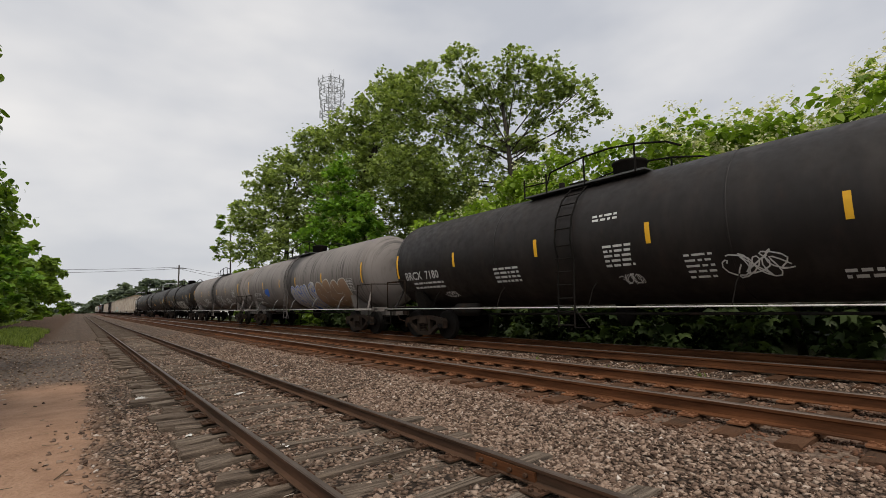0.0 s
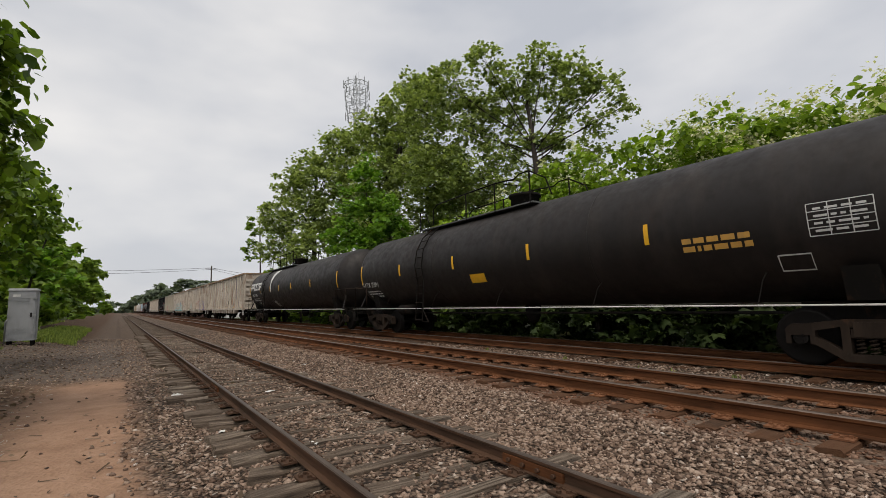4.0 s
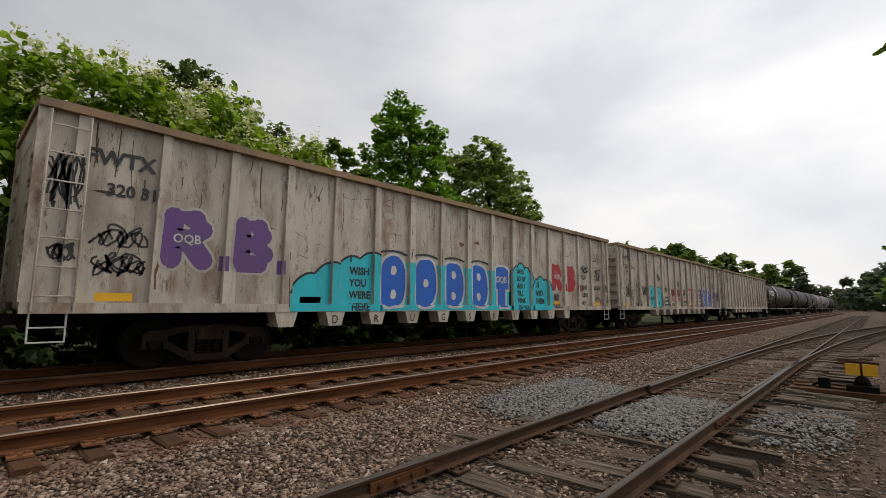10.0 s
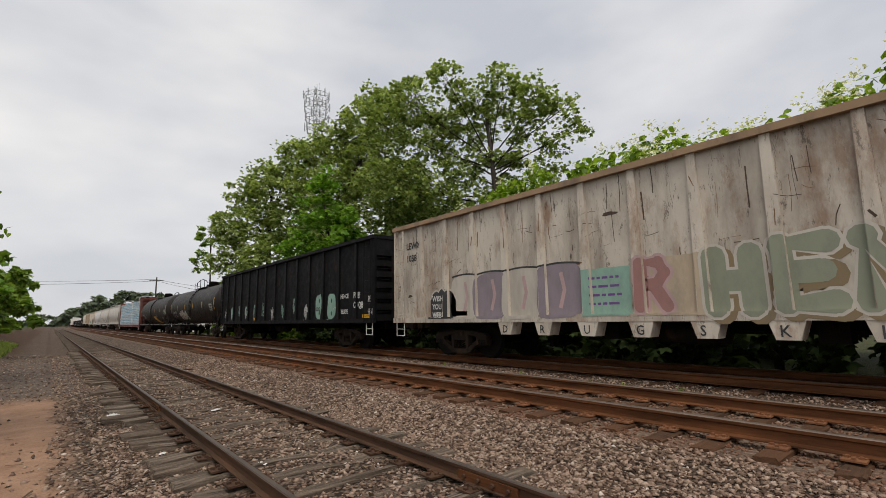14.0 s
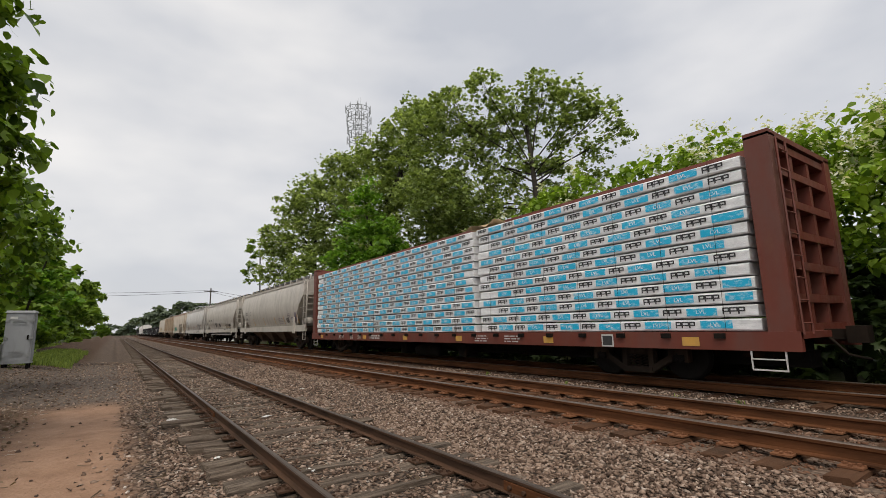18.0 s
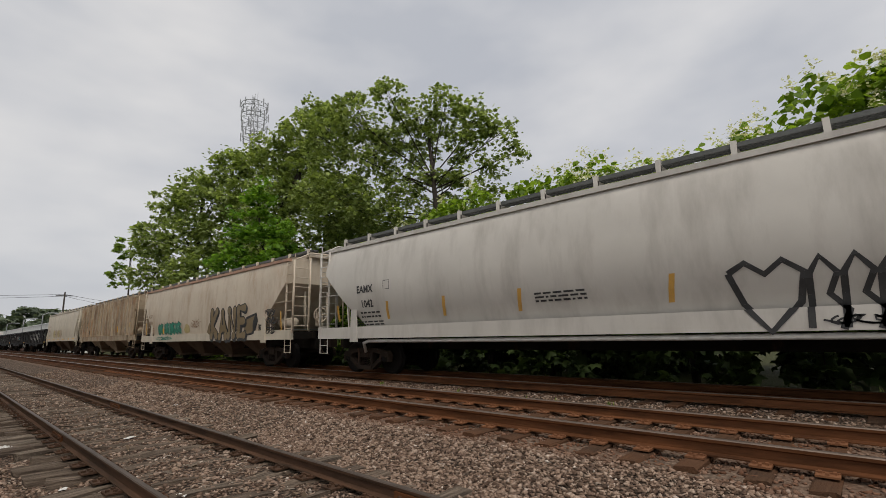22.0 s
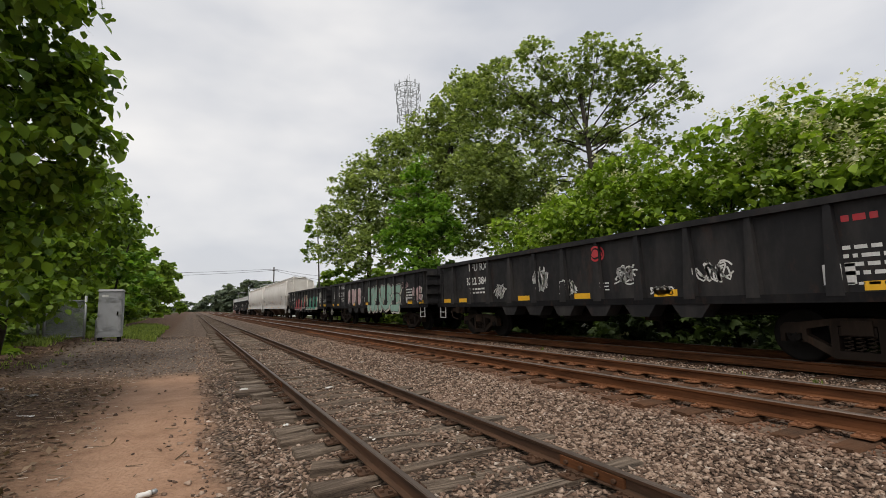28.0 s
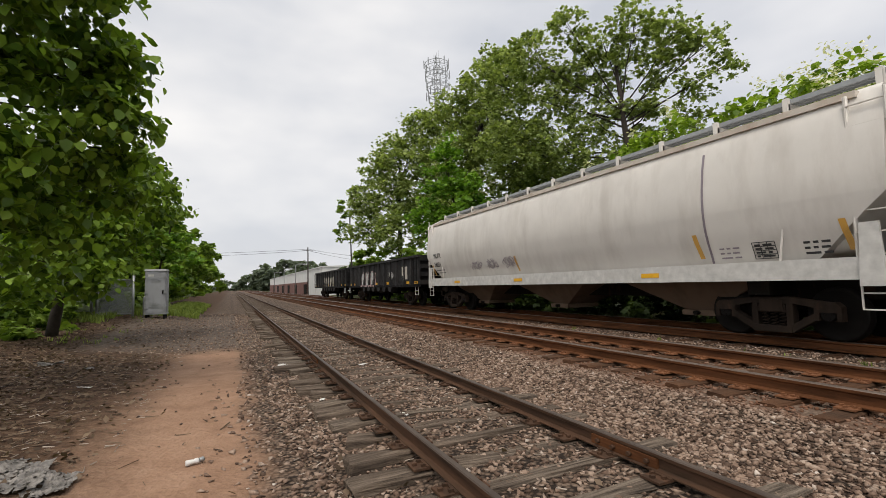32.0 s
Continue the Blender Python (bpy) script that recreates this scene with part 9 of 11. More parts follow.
def low_e(bm):
    for k in range(4):
        a = 3.95 - 0.8 * k
        block(bm, a, a - 0.85, 0.98, 1.95, RED, PINK, 300 + k, 0.07, 3 * (k % 2))
    block(bm, 0.85, 0.25, 1.0, 2.0, MINT, INK, 305, 0.04)
    bubble(bm, 0.3, -0.75, 1.05, 2.2, RED, PALE, 306, 0.05, hole=WHITE)
    rect2(bm, -0.62, 1.92, 0.76, 0.58, TAN, 4)
    scribble2(bm, -0.62, 1.95, 0.5, 0.14, 0.03, RED, 5, 6, 2)
    rect2(bm, -3.1, 1.30, 4.2, 0.7, PALE, 0)
    for k in range(5):
        blob2(bm, -1.4 - 0.9 * k, 1.62, 1.2, 0.62, TAN if k % 2 else PALE, 0.2 + 0.1 * k, 20 + k, 2.0, 0.1)
    piece(bm, "SOLOE", -1.2, -4.35, 1.0, 1.98, GREEN, INK, 0.26, 0.05, 14, 1, None, 0.04)
    piece(bm, "T", -4.1, -4.8, 1.05, 1.95, GREEN, INK, 0.24, 0.05, 5, 1, None, 0.04)
    for k in range(6):
        stroke2(bm, ((-1.4 - 0.6 * k, 1.5), (-1.5 - 0.6 * k, 1.72)), 0.05, MINT, 4)
    scribble2(bm, -5.6, 2.1, 0.9, 0.5, 0.06, WHITE, 0, 7, 4)
    scribble2(bm, 6.7, 1.9, 0.7, 0.7, 0.06, PALE, 0, 8, 5)
    text2(bm, "GOAL", -6.6, 1.5, 0.3, WHITE, 0, 0.9, 0.01)


def low_f(bm):
    for k in range(3):
        a = 3.9 - 1.2 * k
        block(bm, a, a - 1.1, 1.15, 2.1, WHITE, PINK, 320 + k, 0.10)
    rect2(bm, -5.4, 1.8, 0.9, 0.7, PALE, 0)
    scribble2(bm, -3.0, 1.7, 0.8, 0.5, 0.05, WHITE, 0, 4, 4)


def low_g(bm):
    for k in range(4):
        block(bm, 2.0 - 1.2 * k, 0.9 - 1.2 * k, 1.2, 2.1, PALE, WHITE, 330 + k, 0.05)


def car_hop_g(s0, s1, marks, label, seam):
    car, sd = hopper(label, s1 - s0, m_offwhite, CURVED, eave=m_walk_edge, pods=3, podm=m_pod, sillm=m_white_steel, slope=1.1, inset=0.15, cut_z=2.4, plate=0.42)
    H = (s1 - s0) / 2

    def draw(bm):
        text2(bm, "WLPX", H - 0.9, 2.35, 0.30, INK, 0, 0.95, 0.02)
        text2(bm, marks, H - 0.9, 1.95, 0.30, INK, 0, 0.95, 0.02)
        bars2(bm, H - 1.4, 1.78, 0.9, 2, INK, 0, 0.12, 0.04, 3)
        for y in ((H - 0.7, 1.2, -5.57, -8.15) if seam else (H - 0.7, 2.38, 0.9, -1.37, -4.75)):
            rect2(bm, y, 1.78, 0.10, 0.5, GOLD, 0, 0.03)
        for y in (5.6, 1.0, -4.4):
            rect2(bm, y, 1.22, 0.5, 0.10, TAPE, 0)
        if seam:
            chart(bm, -6.85, 1.62, 0.4, 0.3, INK)
            bars2(bm, -6.2, 1.7, 0.4, 3, LILAC, 0, 0.09, 0.03, 4)
            bars2(bm, -7.7, 1.7, 0.4, 3, INK, 0, 0.09, 0.04, 4)
            stroke2(bm, ((-5.85, 3.66), (-5.83, 2.6), (-5.8, 1.42)), 0.05, LILAC, 0)
        else:
            bars2(bm, -4.15, 1.66, 0.5, 2, INK, 0, 0.09, 0.05, 4)
            bars2(bm, -6.1, 2.42, 0.55, 5, INK, 0, 0.09, 0.05, 4)
            bars2(bm, 0.05, 1.75, 0.9, 2, LILAC, 0, 0.11, 0.06, 4)
            bars2(bm, -0.5, 1.2, 0.9, 2, LILAC, 0, 0.09, 0.04, 6)
        for k in range(3):
            scribble2(bm, 4.0 - 1.2 * k, 1.85, 1.0, 0.35, 0.03, LILAC, 0, 340 + k + int(s0), 4)
    sign(car, sd, draw)
    for k in range(0 if seam else 3):
        bm = bmesh.new()
        z = 3.86 - 0.11 * k
        tube(bm, ((-sd.fn(0, z) - 0.0, -H + 0.7, z), (-sd.fn(0, z) - 0.0, H - 0.7, z)), 0.02, 6)
        part("side_bead", bm, m_offwhite, car)
    put(car, s0, s1)


car_tank_a(), car_tank_b(), car_tank_c(), car_tank_d(), car_tank_e(), car_tank_f()
car_gon_a(), car_gon_b(), car_gon_c(), car_gon_d(), car_gon_e(), car_gon_f(), car_gon_g(), car_gon_h()
car_tank_g(), car_tank_h(), car_centre_beam()
car_hop_a(), car_hop_b(), car_hop_c(), car_hop_d(), car_hop_e(), car_hop_f()
car_low(443.46, 459.0, "low black gondola with white block letters", "", low_a, "white block letters")
car_low(460.1, 475.56, "low black gondola with white lettering and tags", "320", low_b, "white and pale blue tags")
car_low(476.92, 492.48, "low black gondola with scattered white tags", "384", low_c, "white tags and a red round mark")
car_low(493.64, 509.07, "low black gondola with mint and pink graffiti", "520", low_d, "pink and mint pieces")
car_low(510.53, 525.6, "low black gondola with red and green graffiti", "459", low_e, "red and green pieces")
car_hop_g(527.15, 545.0, "58069", "off-white covered hopper with a ribbed top band", False)
car_hop_g(546.2, 564.0, "58031", "off-white covered hopper with a rust-streaked roof edge", True)
car_low(565.1, 580.6, "low black gondola with a white and pink piece", "", low_f, "white and pink piece")
car_low(581.8, 597.3, "low black gondola at the end of the train", "", low_g, "pale graffiti")



# ---- trees, shrubs, distance ----
m_bark = plain("grey-brown bark", (0.050, 0.040, 0.032), 0.95, 0.0, 0.5, 9, 0.6)
m_oak = leafy("oak leaves", (0.100, 0.138, 0.045), (0.37, 0.44, 0.155), 0.42, 0.34)
m_bright = leafy("fresh green leaves", (0.062, 0.140, 0.016), (0.220, 0.370, 0.055), 0.45, 0.42)
m_catalpa = leafy("dark broad leaves", (0.038, 0.080, 0.008), (0.250, 0.370, 0.048), 0.36, 0.30)
m_big = leafy("broad green leaves", (0.070, 0.130, 0.012), (0.320, 0.440, 0.060), 0.40, 0.34)
# the shade below the trees is put into this darker leaf colour
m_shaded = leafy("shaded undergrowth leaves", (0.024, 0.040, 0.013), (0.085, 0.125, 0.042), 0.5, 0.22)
m_dark = leafy("dark leaves", (0.050, 0.080, 0.027), (0.195, 0.26, 0.085), 0.5, 0.28)
m_mid = leafy("mid-green leaves", (0.055, 0.100, 0.016), (0.240, 0.340, 0.060), 0.45, 0.34)
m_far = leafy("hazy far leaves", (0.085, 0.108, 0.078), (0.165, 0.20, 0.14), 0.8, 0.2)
m_flower = leafy("creamy white blossom", (0.50, 0.48, 0.38), (0.78, 0.76, 0.66), 0.6, 0.3)


def leaf_mesh(name, centres, size, material, rs, droop=0.3, shape="blade"):
    """A leaf on each centre: a small folded blade, or a broad heart."""
    k = len(centres)
    if shape == "heart":
        base = np.array([(0, 0.0, 0), (0.42, 0.25, 0.06), (0.36, 0.62, 0.04), (0, 1.05, -0.08), (-0.36, 0.62, 0.04), (-0.42, 0.25, 0.06)])
        quads = np.array([(0, 1, 2, 3), (0, 3, 4, 5)])
    else:
        base = np.array([(0, 0, 0), (0.32, 0.5, 0.07), (0, 1.0, -0.04), (-0.32, 0.5, 0.07)])
        quads = np.array([(0, 1, 2, 3)])
    if shape == "sprig":
        # a rosette of five leaves about one twig end
        ring = [(r * math.sin(0.6283 * i), r * math.cos(0.6283 * i), z) for i in range(10) for r, z in [((1.0, -0.26), (0.62, 0.02))[i % 2]]]
        base = np.array([(0, 0, 0.06)] + ring)
        quads = np.array([(0, 10 if i == 0 else 2 * i, 2 * i + 1, 2 * i + 2) for i in range(5)])
    yaw = rs.uniform(0, 2 * np.pi, k)
    pitch = rs.normal(-droop, 0.45, k)
    roll = rs.normal(0, 0.5, k)
    cy, sy, cp, sp, cr, sr = np.cos(yaw), np.sin(yaw), np.cos(pitch), np.sin(pitch), np.cos(roll), np.sin(roll)
    one, nil = np.ones(k), np.zeros(k)
    rz = np.stack([cy, -sy, nil, sy, cy, nil, nil, nil, one], 1).reshape(k, 3, 3)
    rx = np.stack([one, nil, nil, nil, cp, -sp, nil, sp, cp], 1).reshape(k, 3, 3)
    ry = np.stack([cr, nil, sr, nil, one, nil, -sr, nil, cr], 1).reshape(k, 3, 3)
    rot = rz @ rx @ ry
    sc = size * rs.uniform(0.6, 1.35, (k, 1, 1))
    v = np.einsum("kij,nj->kni", rot, base) * sc + centres[:, None]
    n, q = len(base), len(quads)
    me = bpy.data.meshes.new(name)
    me.vertices.add(k * n)
    me.vertices.foreach_set("co", v.reshape(-1).astype(np.float32))
    loops = (quads[None] + (np.arange(k) * n)[:, None, None]).reshape(-1)
    me.loops.add(len(loops))
    me.loops.foreach_set("vertex_index", loops.astype(np.int32))
    me.polygons.add(k * q)
    me.polygons.foreach_set("loop_start", np.arange(0, k * q, dtype=np.int32) * quads.shape[1])
    me.update(calc_edges=True)
    me.materials.append(material)
    return me


def lobe_leaves(lobes, leaf, cover, per, rs, hollow, tuft, area):
    """Leaf places in tufts near the skin of each lobe (x, y, z, r): cover is leaf area over the lobe's skin."""
    out, tufts = [], []
    for x, y, z, r in lobes:
        n = max(4, int(cover * 11 * r * r / (area * leaf * leaf) / per))
        d = rs.normal(size=(n, 3))
        d /= np.linalg.norm(d, axis=1)[:, None]
        rad = r * (hollow + (1.05 - hollow) * rs.uniform(0, 1, n) ** 0.55)
        c = np.array((x, y, z)) + d * rad[:, None]
        tufts.append(c)
        tr = tuft * rs.uniform(0.5, 1.3, n)
        w = rs.normal(size=(n * per, 3))
        w *= (rs.uniform(0, 1, n * per) ** 0.4 / np.linalg.norm(w, axis=1))[:, None]
        p = np.repeat(c, per, 0) + w * np.repeat(tr * 1.7, per)[:, None] * (1, 1, 0.6)
        out.append(p)
    return out, tufts


def tree(name, label, foot, lobes, leaf, cover, material, seed, trunk=0.35, shape="sprig", flowers=0, hollow=0.5, tuft=0.4, limbs=True, category="tree", twigs=18, droop=0.3, per=26):
    rs = np.random.RandomState(seed)
    rnd = random.Random(seed)
    x, y = foot
    z0 = level(x, y) - 0.2
    t = thing(name, label, category)
    top = max(lz for _, _, lz, _ in lobes)
    cx, cy = sum(l[0] for l in lobes) / len(lobes), sum(l[1] for l in lobes) / len(lobes)
    bm = bmesh.new()
    spine = [Vector((x, y, z0)), Vector((x * 0.85 + cx * 0.15, y * 0.85 + cy * 0.15, z0 + (top - z0) * 0.3)), Vector((x * 0.5 + cx * 0.5, y * 0.5 + cy * 0.5, z0 + (top - z0) * 0.6)), Vector((cx, cy, z0 + (top - z0) * 0.88))]
    tube(bm, spine, trunk, 9, 0, trunk * 0.25)
    part("trunk", bm, m_bark, t)
    pts, tufts = lobe_leaves(lobes, leaf, cover, per, rs, hollow, tuft, {"heart": 0.62, "sprig": 1.9}.get(shape, 0.30))
    if limbs:
        for (lx, ly, lz, r), cl in zip(lobes, tufts):
            bm = bmesh.new()
            k = min(0.85, max(0.12, (lz - r * 0.8 - z0) / (top - z0)))
            a = spine[1].lerp(spine[3], k * 0.8)
            b = Vector((lx, ly, lz))
            mid = a.lerp(b, 0.5) + Vector((rnd.uniform(-0.3, 0.3), rnd.uniform(-0.3, 0.3), -0.10 * r))
            tube(bm, (a, mid, b), trunk * 0.17, 5, 0, trunk * 0.05)
            for c in cl[:: max(1, len(cl) // twigs)]:
                cv = Vector(c)
                m2 = b.lerp(cv, 0.5) + Vector((0, 0, -0.05 * r))
                tube(bm, (mid.lerp(b, rnd.uniform(0.4, 1.0)), m2, cv), trunk * 0.035, 3, 0, trunk * 0.012)
            part("bough", bm, m_bark, t)
    crown = new("crown", leaf_mesh("crown", np.concatenate(pts), leaf, material, rs, droop, shape))
    crown.parent = t
    if flowers:
        every = np.concatenate(tufts)
        key = every[:, 2] - 0.8 * every[:, 0]
        high = every[key > np.quantile(key, 0.5)]
        pick = high[rs.permutation(len(high))[:flowers]]
        n = 30
        fp = np.repeat(pick, n, 0) + rs.normal(size=(len(pick) * n, 3)) * (0.10, 0.10, 0.16) + (-0.25, 0, 0.32)
        fl = new("blossom", leaf_mesh("blossom", fp, 0.12, m_flower, rs, 0.0))
        fl.parent = t
        fl["label"] = "creamy white flower clusters"
    return t


def polar(az, el, d, r):
    """A lobe by its bearing east of north, its elevation, its distance and its angular radius."""
    a, e = radians(az), radians(el)
    return (d * math.sin(a), d * math.cos(a), EYE[2] + d * math.tan(e), d * math.tan(radians(r)))


def lobes_of(*rows):
    return [polar(*row) for row in rows]


# behind the train: the tall oaks
tree("oak_tree", "tall spreading oak with open limbs against the sky", (22.5, 20.5),
     lobes_of((36.5, 26, 30, 3.0), (41.3, 28.1, 30, 2.6), (44.9, 26.4, 30, 2.2), (48.5, 27.6, 30, 2.5), (52.4, 26.0, 30, 2.5), (55.6, 24.0, 30, 2.2), (57.6, 21.8, 30, 1.4), (46.5, 23.6, 31, 2.6), (38.5, 22, 31, 3.8), (51.0, 22.8, 30, 2.3), (54.5, 20.8, 30, 1.7), (42.5, 23.8, 31, 2.6), (50.0, 19.4, 30.5, 1.7), (33, 23, 32, 3.8), (43, 19, 31, 3.2), (34, 16.5, 32, 4.6), (53.6, 17.0, 30, 1.9), (39, 15.5, 31, 4.2), (47.6, 18.6, 31, 2.3), (48.6, 14.2, 31, 3.4), (43.8, 13.0, 31, 3.8), (53.8, 13.2, 30, 2.6)),
     0.145, 1.2, m_oak, 11, 0.36, tuft=0.46, hollow=0.42, per=26)
tree("oak_tree", "dense tall oak beside the line", (16.5, 36),
     lobes_of((30, 23, 38, 3.2), (26.7, 20.8, 39, 2.6), (30, 17.5, 38, 4.0), (35, 15, 36, 4.2), (27, 15, 39, 3.4), (38, 11, 34, 4.6), (31.5, 10, 36, 4.2), (31.5, 26.0, 38, 1.8), (33.5, 25.0, 37, 2.2), (26.5, 9.0, 39, 3.4), (42, 8.5, 34, 3.6)),
     0.165, 1.8, m_oak, 12, 0.36, tuft=0.5, hollow=0.4, per=22)
tree("oak_tree", "tall oak at the edge of the grove", (17.5, 50),
     lobes_of((22, 18.8, 50, 2.3), (18.8, 16.4, 52, 2.2), (16.3, 14.0, 54, 2.0), (20.5, 15, 50, 2.8), (15.0, 10.6, 54, 2.0), (18.0, 10.8, 52, 2.8), (22.0, 11.0, 50, 3.2), (24, 15.5, 48, 2.8), (15.2, 7.0, 54, 2.2), (19.5, 6.5, 50, 3.2), (24.2, 19.6, 48, 1.8)),
     0.20, 1.7, m_oak, 13, 0.36, tuft=0.55, hollow=0.4, per=22)
tree("locust_tree", "bright green feathery young tree", (14.6, 28),
     lobes_of((25.4, 15.9, 31, 1.9), (24.2, 12.8, 31, 2.2), (27.2, 12.6, 31, 2.2), (25.6, 9.6, 31, 3.0), (22.6, 8.6, 31, 2.0), (28.6, 8.4, 31, 2.3), (25, 6.0, 31, 3.0)),
     0.15, 1.7, m_bright, 14, 0.2, hollow=0.3, tuft=0.34)
tree("young_tree", "thin pale young tree with sparse leaves", (15.8, 66),
     lobes_of((12.9, 9.6, 68, 1.3), (13.4, 7.6, 68, 1.5), (12.4, 6.4, 68, 1.2), (13.9, 11.4, 68, 0.9)), 0.25, 0.5, m_mid, 15, 0.16, tuft=0.5)


def shrub_row(name, label, spots, leaf, cover, material, seed, flowers=0, shape="sprig", tuft=0.36, reach=0.55, twigs=10, low=6):
    for i, (x, y, h, r) in enumerate(spots):
        rnd = random.Random(seed + i)
        size = max(leaf, 0.0075 * math.hypot(x, y))
        lobes = [(x + rnd.uniform(-1, 1) * r * reach * w, y + rnd.uniform(-1, 1) * r * reach * w, max(r * g * 0.7, h * (1 - 0.62 * r / h * f)), r * g) for f, g, w in ((1.0, 0.56, 0.4), (1.2, 0.60, 1.0), (1.45, 0.62, 1.2), (2.0, 0.8, 0.8), (2.6, 0.9, 0.8), (3.4, 0.95, 0.6))[:low]]
        tree(name, label, (x, y), lobes, size, cover, material, seed + i, 0.13 if h > 2.5 else 0.03, shape, flowers if y < 7.5 else flowers // 4, 0.45, tuft, category="shrub" if h < 4.5 else "tree", twigs=twigs, droop=0.5 if shape == "heart" else 0.3)


# flowering trees that overtop the cars, and lower scrub under them
shrub_row("flowering_tree", "broad-leaved tree with creamy white blossom", ((16.0, 18.5, 6.5, 2.5), (15.9, 15.0, 7.0, 2.5), (16.0, 12.0, 7.8, 2.6), (15.7, 9.0, 7.7, 2.5), (15.8, 6.6, 7.7, 2.4), (16.0, 4.2, 7.2, 2.4), (15.8, 1.5, 7.3, 2.4), (15.9, -1.0, 8.6, 2.6), (15.9, -3.2, 8.9, 2.5), (16.0, -5.6, 8.5, 2.5), (16.2, -7.8, 7.6, 2.4)), 0.22, 1.15, m_big, 30, 64, "heart", 0.34, low=4)
shrub_row("scrub_bush", "leafy green scrub behind the far track", ((15.2, 24, 3.8, 1.8), (15.0, 28, 4.4, 1.8), (15.4, 21.5, 4.8, 1.9), (15.2, 34, 4.6, 2.0), (15.4, 40, 5.2, 2.1), (15.2, 47, 5.4, 2.3), (15.6, 56, 6.2, 2.6), (14.8, -11, 4.4, 1.8), (15.2, -14.5, 5.0, 1.9), (15.0, -19, 4.0, 1.9), (15.6, -24, 4.2, 2.0)), 0.19, 1.3, m_mid, 50, 5, tuft=0.36)
# these two rows are added to darken and shade the ground beneath the cars
shrub_row("undergrowth_bush", "low shaded undergrowth at the foot of the trees", [(14.0 + 0.35 * (i % 3), -18 + 1.9 * i, 1.9 + 0.25 * (i % 4), 1.25) for i in range(27)], 0.2, 1.1, m_shaded, 330, tuft=0.3, twigs=2, low=5)
shrub_row("thicket_bush", "dense shaded undergrowth behind the far track", [(20.2 + 0.5 * (i % 3), -46 + 4.6 * i, 4.4 + 0.4 * (i % 4), 2.9) for i in range(28)], 0.55, 0.9, m_shaded, 230, tuft=0.5, twigs=2)
tree("background_tree", "dark tall tree behind the blossoming trees", (29, -9), lobes_of((108, 23.8, 31, 2.2), (105.3, 23.3, 31, 1.9), (103.6, 21.5, 31, 1.8), (112.5, 21, 31, 2.0), (116, 18.8, 32, 1.9), (110, 18.5, 31, 3.2), (119.5, 16.6, 33, 1.8), (115, 14.5, 32, 3.6), (106, 18, 31, 3), (122.5, 14.8, 33, 1.7)), 0.17, 1.6, m_dark, 90, 0.3, tuft=0.36)
tree("sumac_tree", "thin young tree with feathery leaf sprays", (22.0, -13.5), lobes_of((121.3, 18.2, 26, 0.9), (123.4, 18.4, 26, 1.0), (125.2, 17.2, 26, 0.9), (122.4, 16.2, 26, 1.4), (124.8, 15.2, 26, 1.5), (126.8, 16.0, 26, 0.8)), 0.20, 0.9, m_mid, 93, 0.1, tuft=0.25)
tree("maple_tree", "upright bright green maple", (20.8, -19.5), lobes_of((131.4, 23.6, 28.5, 1.79), (133.2, 22.4, 28.5, 1.90), (129.6, 21.4, 28.5, 2.02), (135.2, 20.0, 28.5, 2.13), (128.6, 18.2, 28.5, 2.02), (132.1, 19.0, 28.5, 3.36), (136.2, 17.0, 28.5, 2.13), (129.2, 14.9, 28.5, 2.91), (133.1, 13.9, 28.5, 4.03), (136.1, 12.4, 28.5, 2.91), (131.6, 9.4, 28.5, 4.48), (136.6, 8.4, 28.5, 3.92)), 0.145, 1.8, m_bright, 91, 0.25, hollow=0.4, tuft=0.3)
tree("background_tree", "round-headed tree beside the maple", (19.5, -27), lobes_of((141.1, 18.1, 33, 2.60), (143.3, 17.5, 33, 2.36), (139.1, 16.3, 33, 2.24), (145.4, 14.5, 33, 2.71), (141.4, 14.0, 33, 3.78), (146.9, 11.1, 33, 2.60), (143.9, 10.0, 33, 4.25), (138.9, 10.5, 33, 3.54)), 0.16, 1.8, m_oak, 92, 0.3, hollow=0.4, tuft=0.32)
shrub_row("lineside_tree", "dark green tree beside the line", ((16.8, -36, 6.6, 2.8), (16.5, -44, 7.8, 3.0), (17, -53, 8.6, 3.4), (18, -68, 9.5, 4.0), (19, -90, 11, 4.6), (19, -118, 12, 5.5), (19, -150, 13, 6.0)), 0.55, 1.1, m_dark, 100, tuft=0.7)

# the wooded bank beside the footpath
# the last three lobes lie out of view, added to shade the bank
tree("catalpa_tree", "broad-leaved tree that overhangs the footpath", (-7.0, 10.4),
     lobes_of((-13.6, 29, 8.6, 3.6), (-10.4, 24.0, 8.8, 2.2), (-9.9, 20.6, 9, 1.7), (-12.4, 21.0, 9, 3.4), (-9.6, 17.2, 9.6, 1.9), (-9.6, 14.0, 10, 2.2), (-13.4, 15, 10, 4.0), (-16, 21, 9, 6.5), (-18, 30, 8, 6.0), (-16, 36, 8, 5), (-15.6, 10, 10.4, 4.6), (-10.6, 10.6, 10.6, 2.6), (-18, 6, 10.4, 5), (-22, 13, 9, 7), (-24, 24, 9, 8), (-21, 34, 8.5, 7), (-32, 28, 8.5, 9), (-42, 34, 8.5, 10), (-30, 42, 8, 8)),
     0.165, 1.75, m_catalpa, 120, 0.16, "heart", 0, 0.2, 0.24, droop=0.7, twigs=14, per=22)
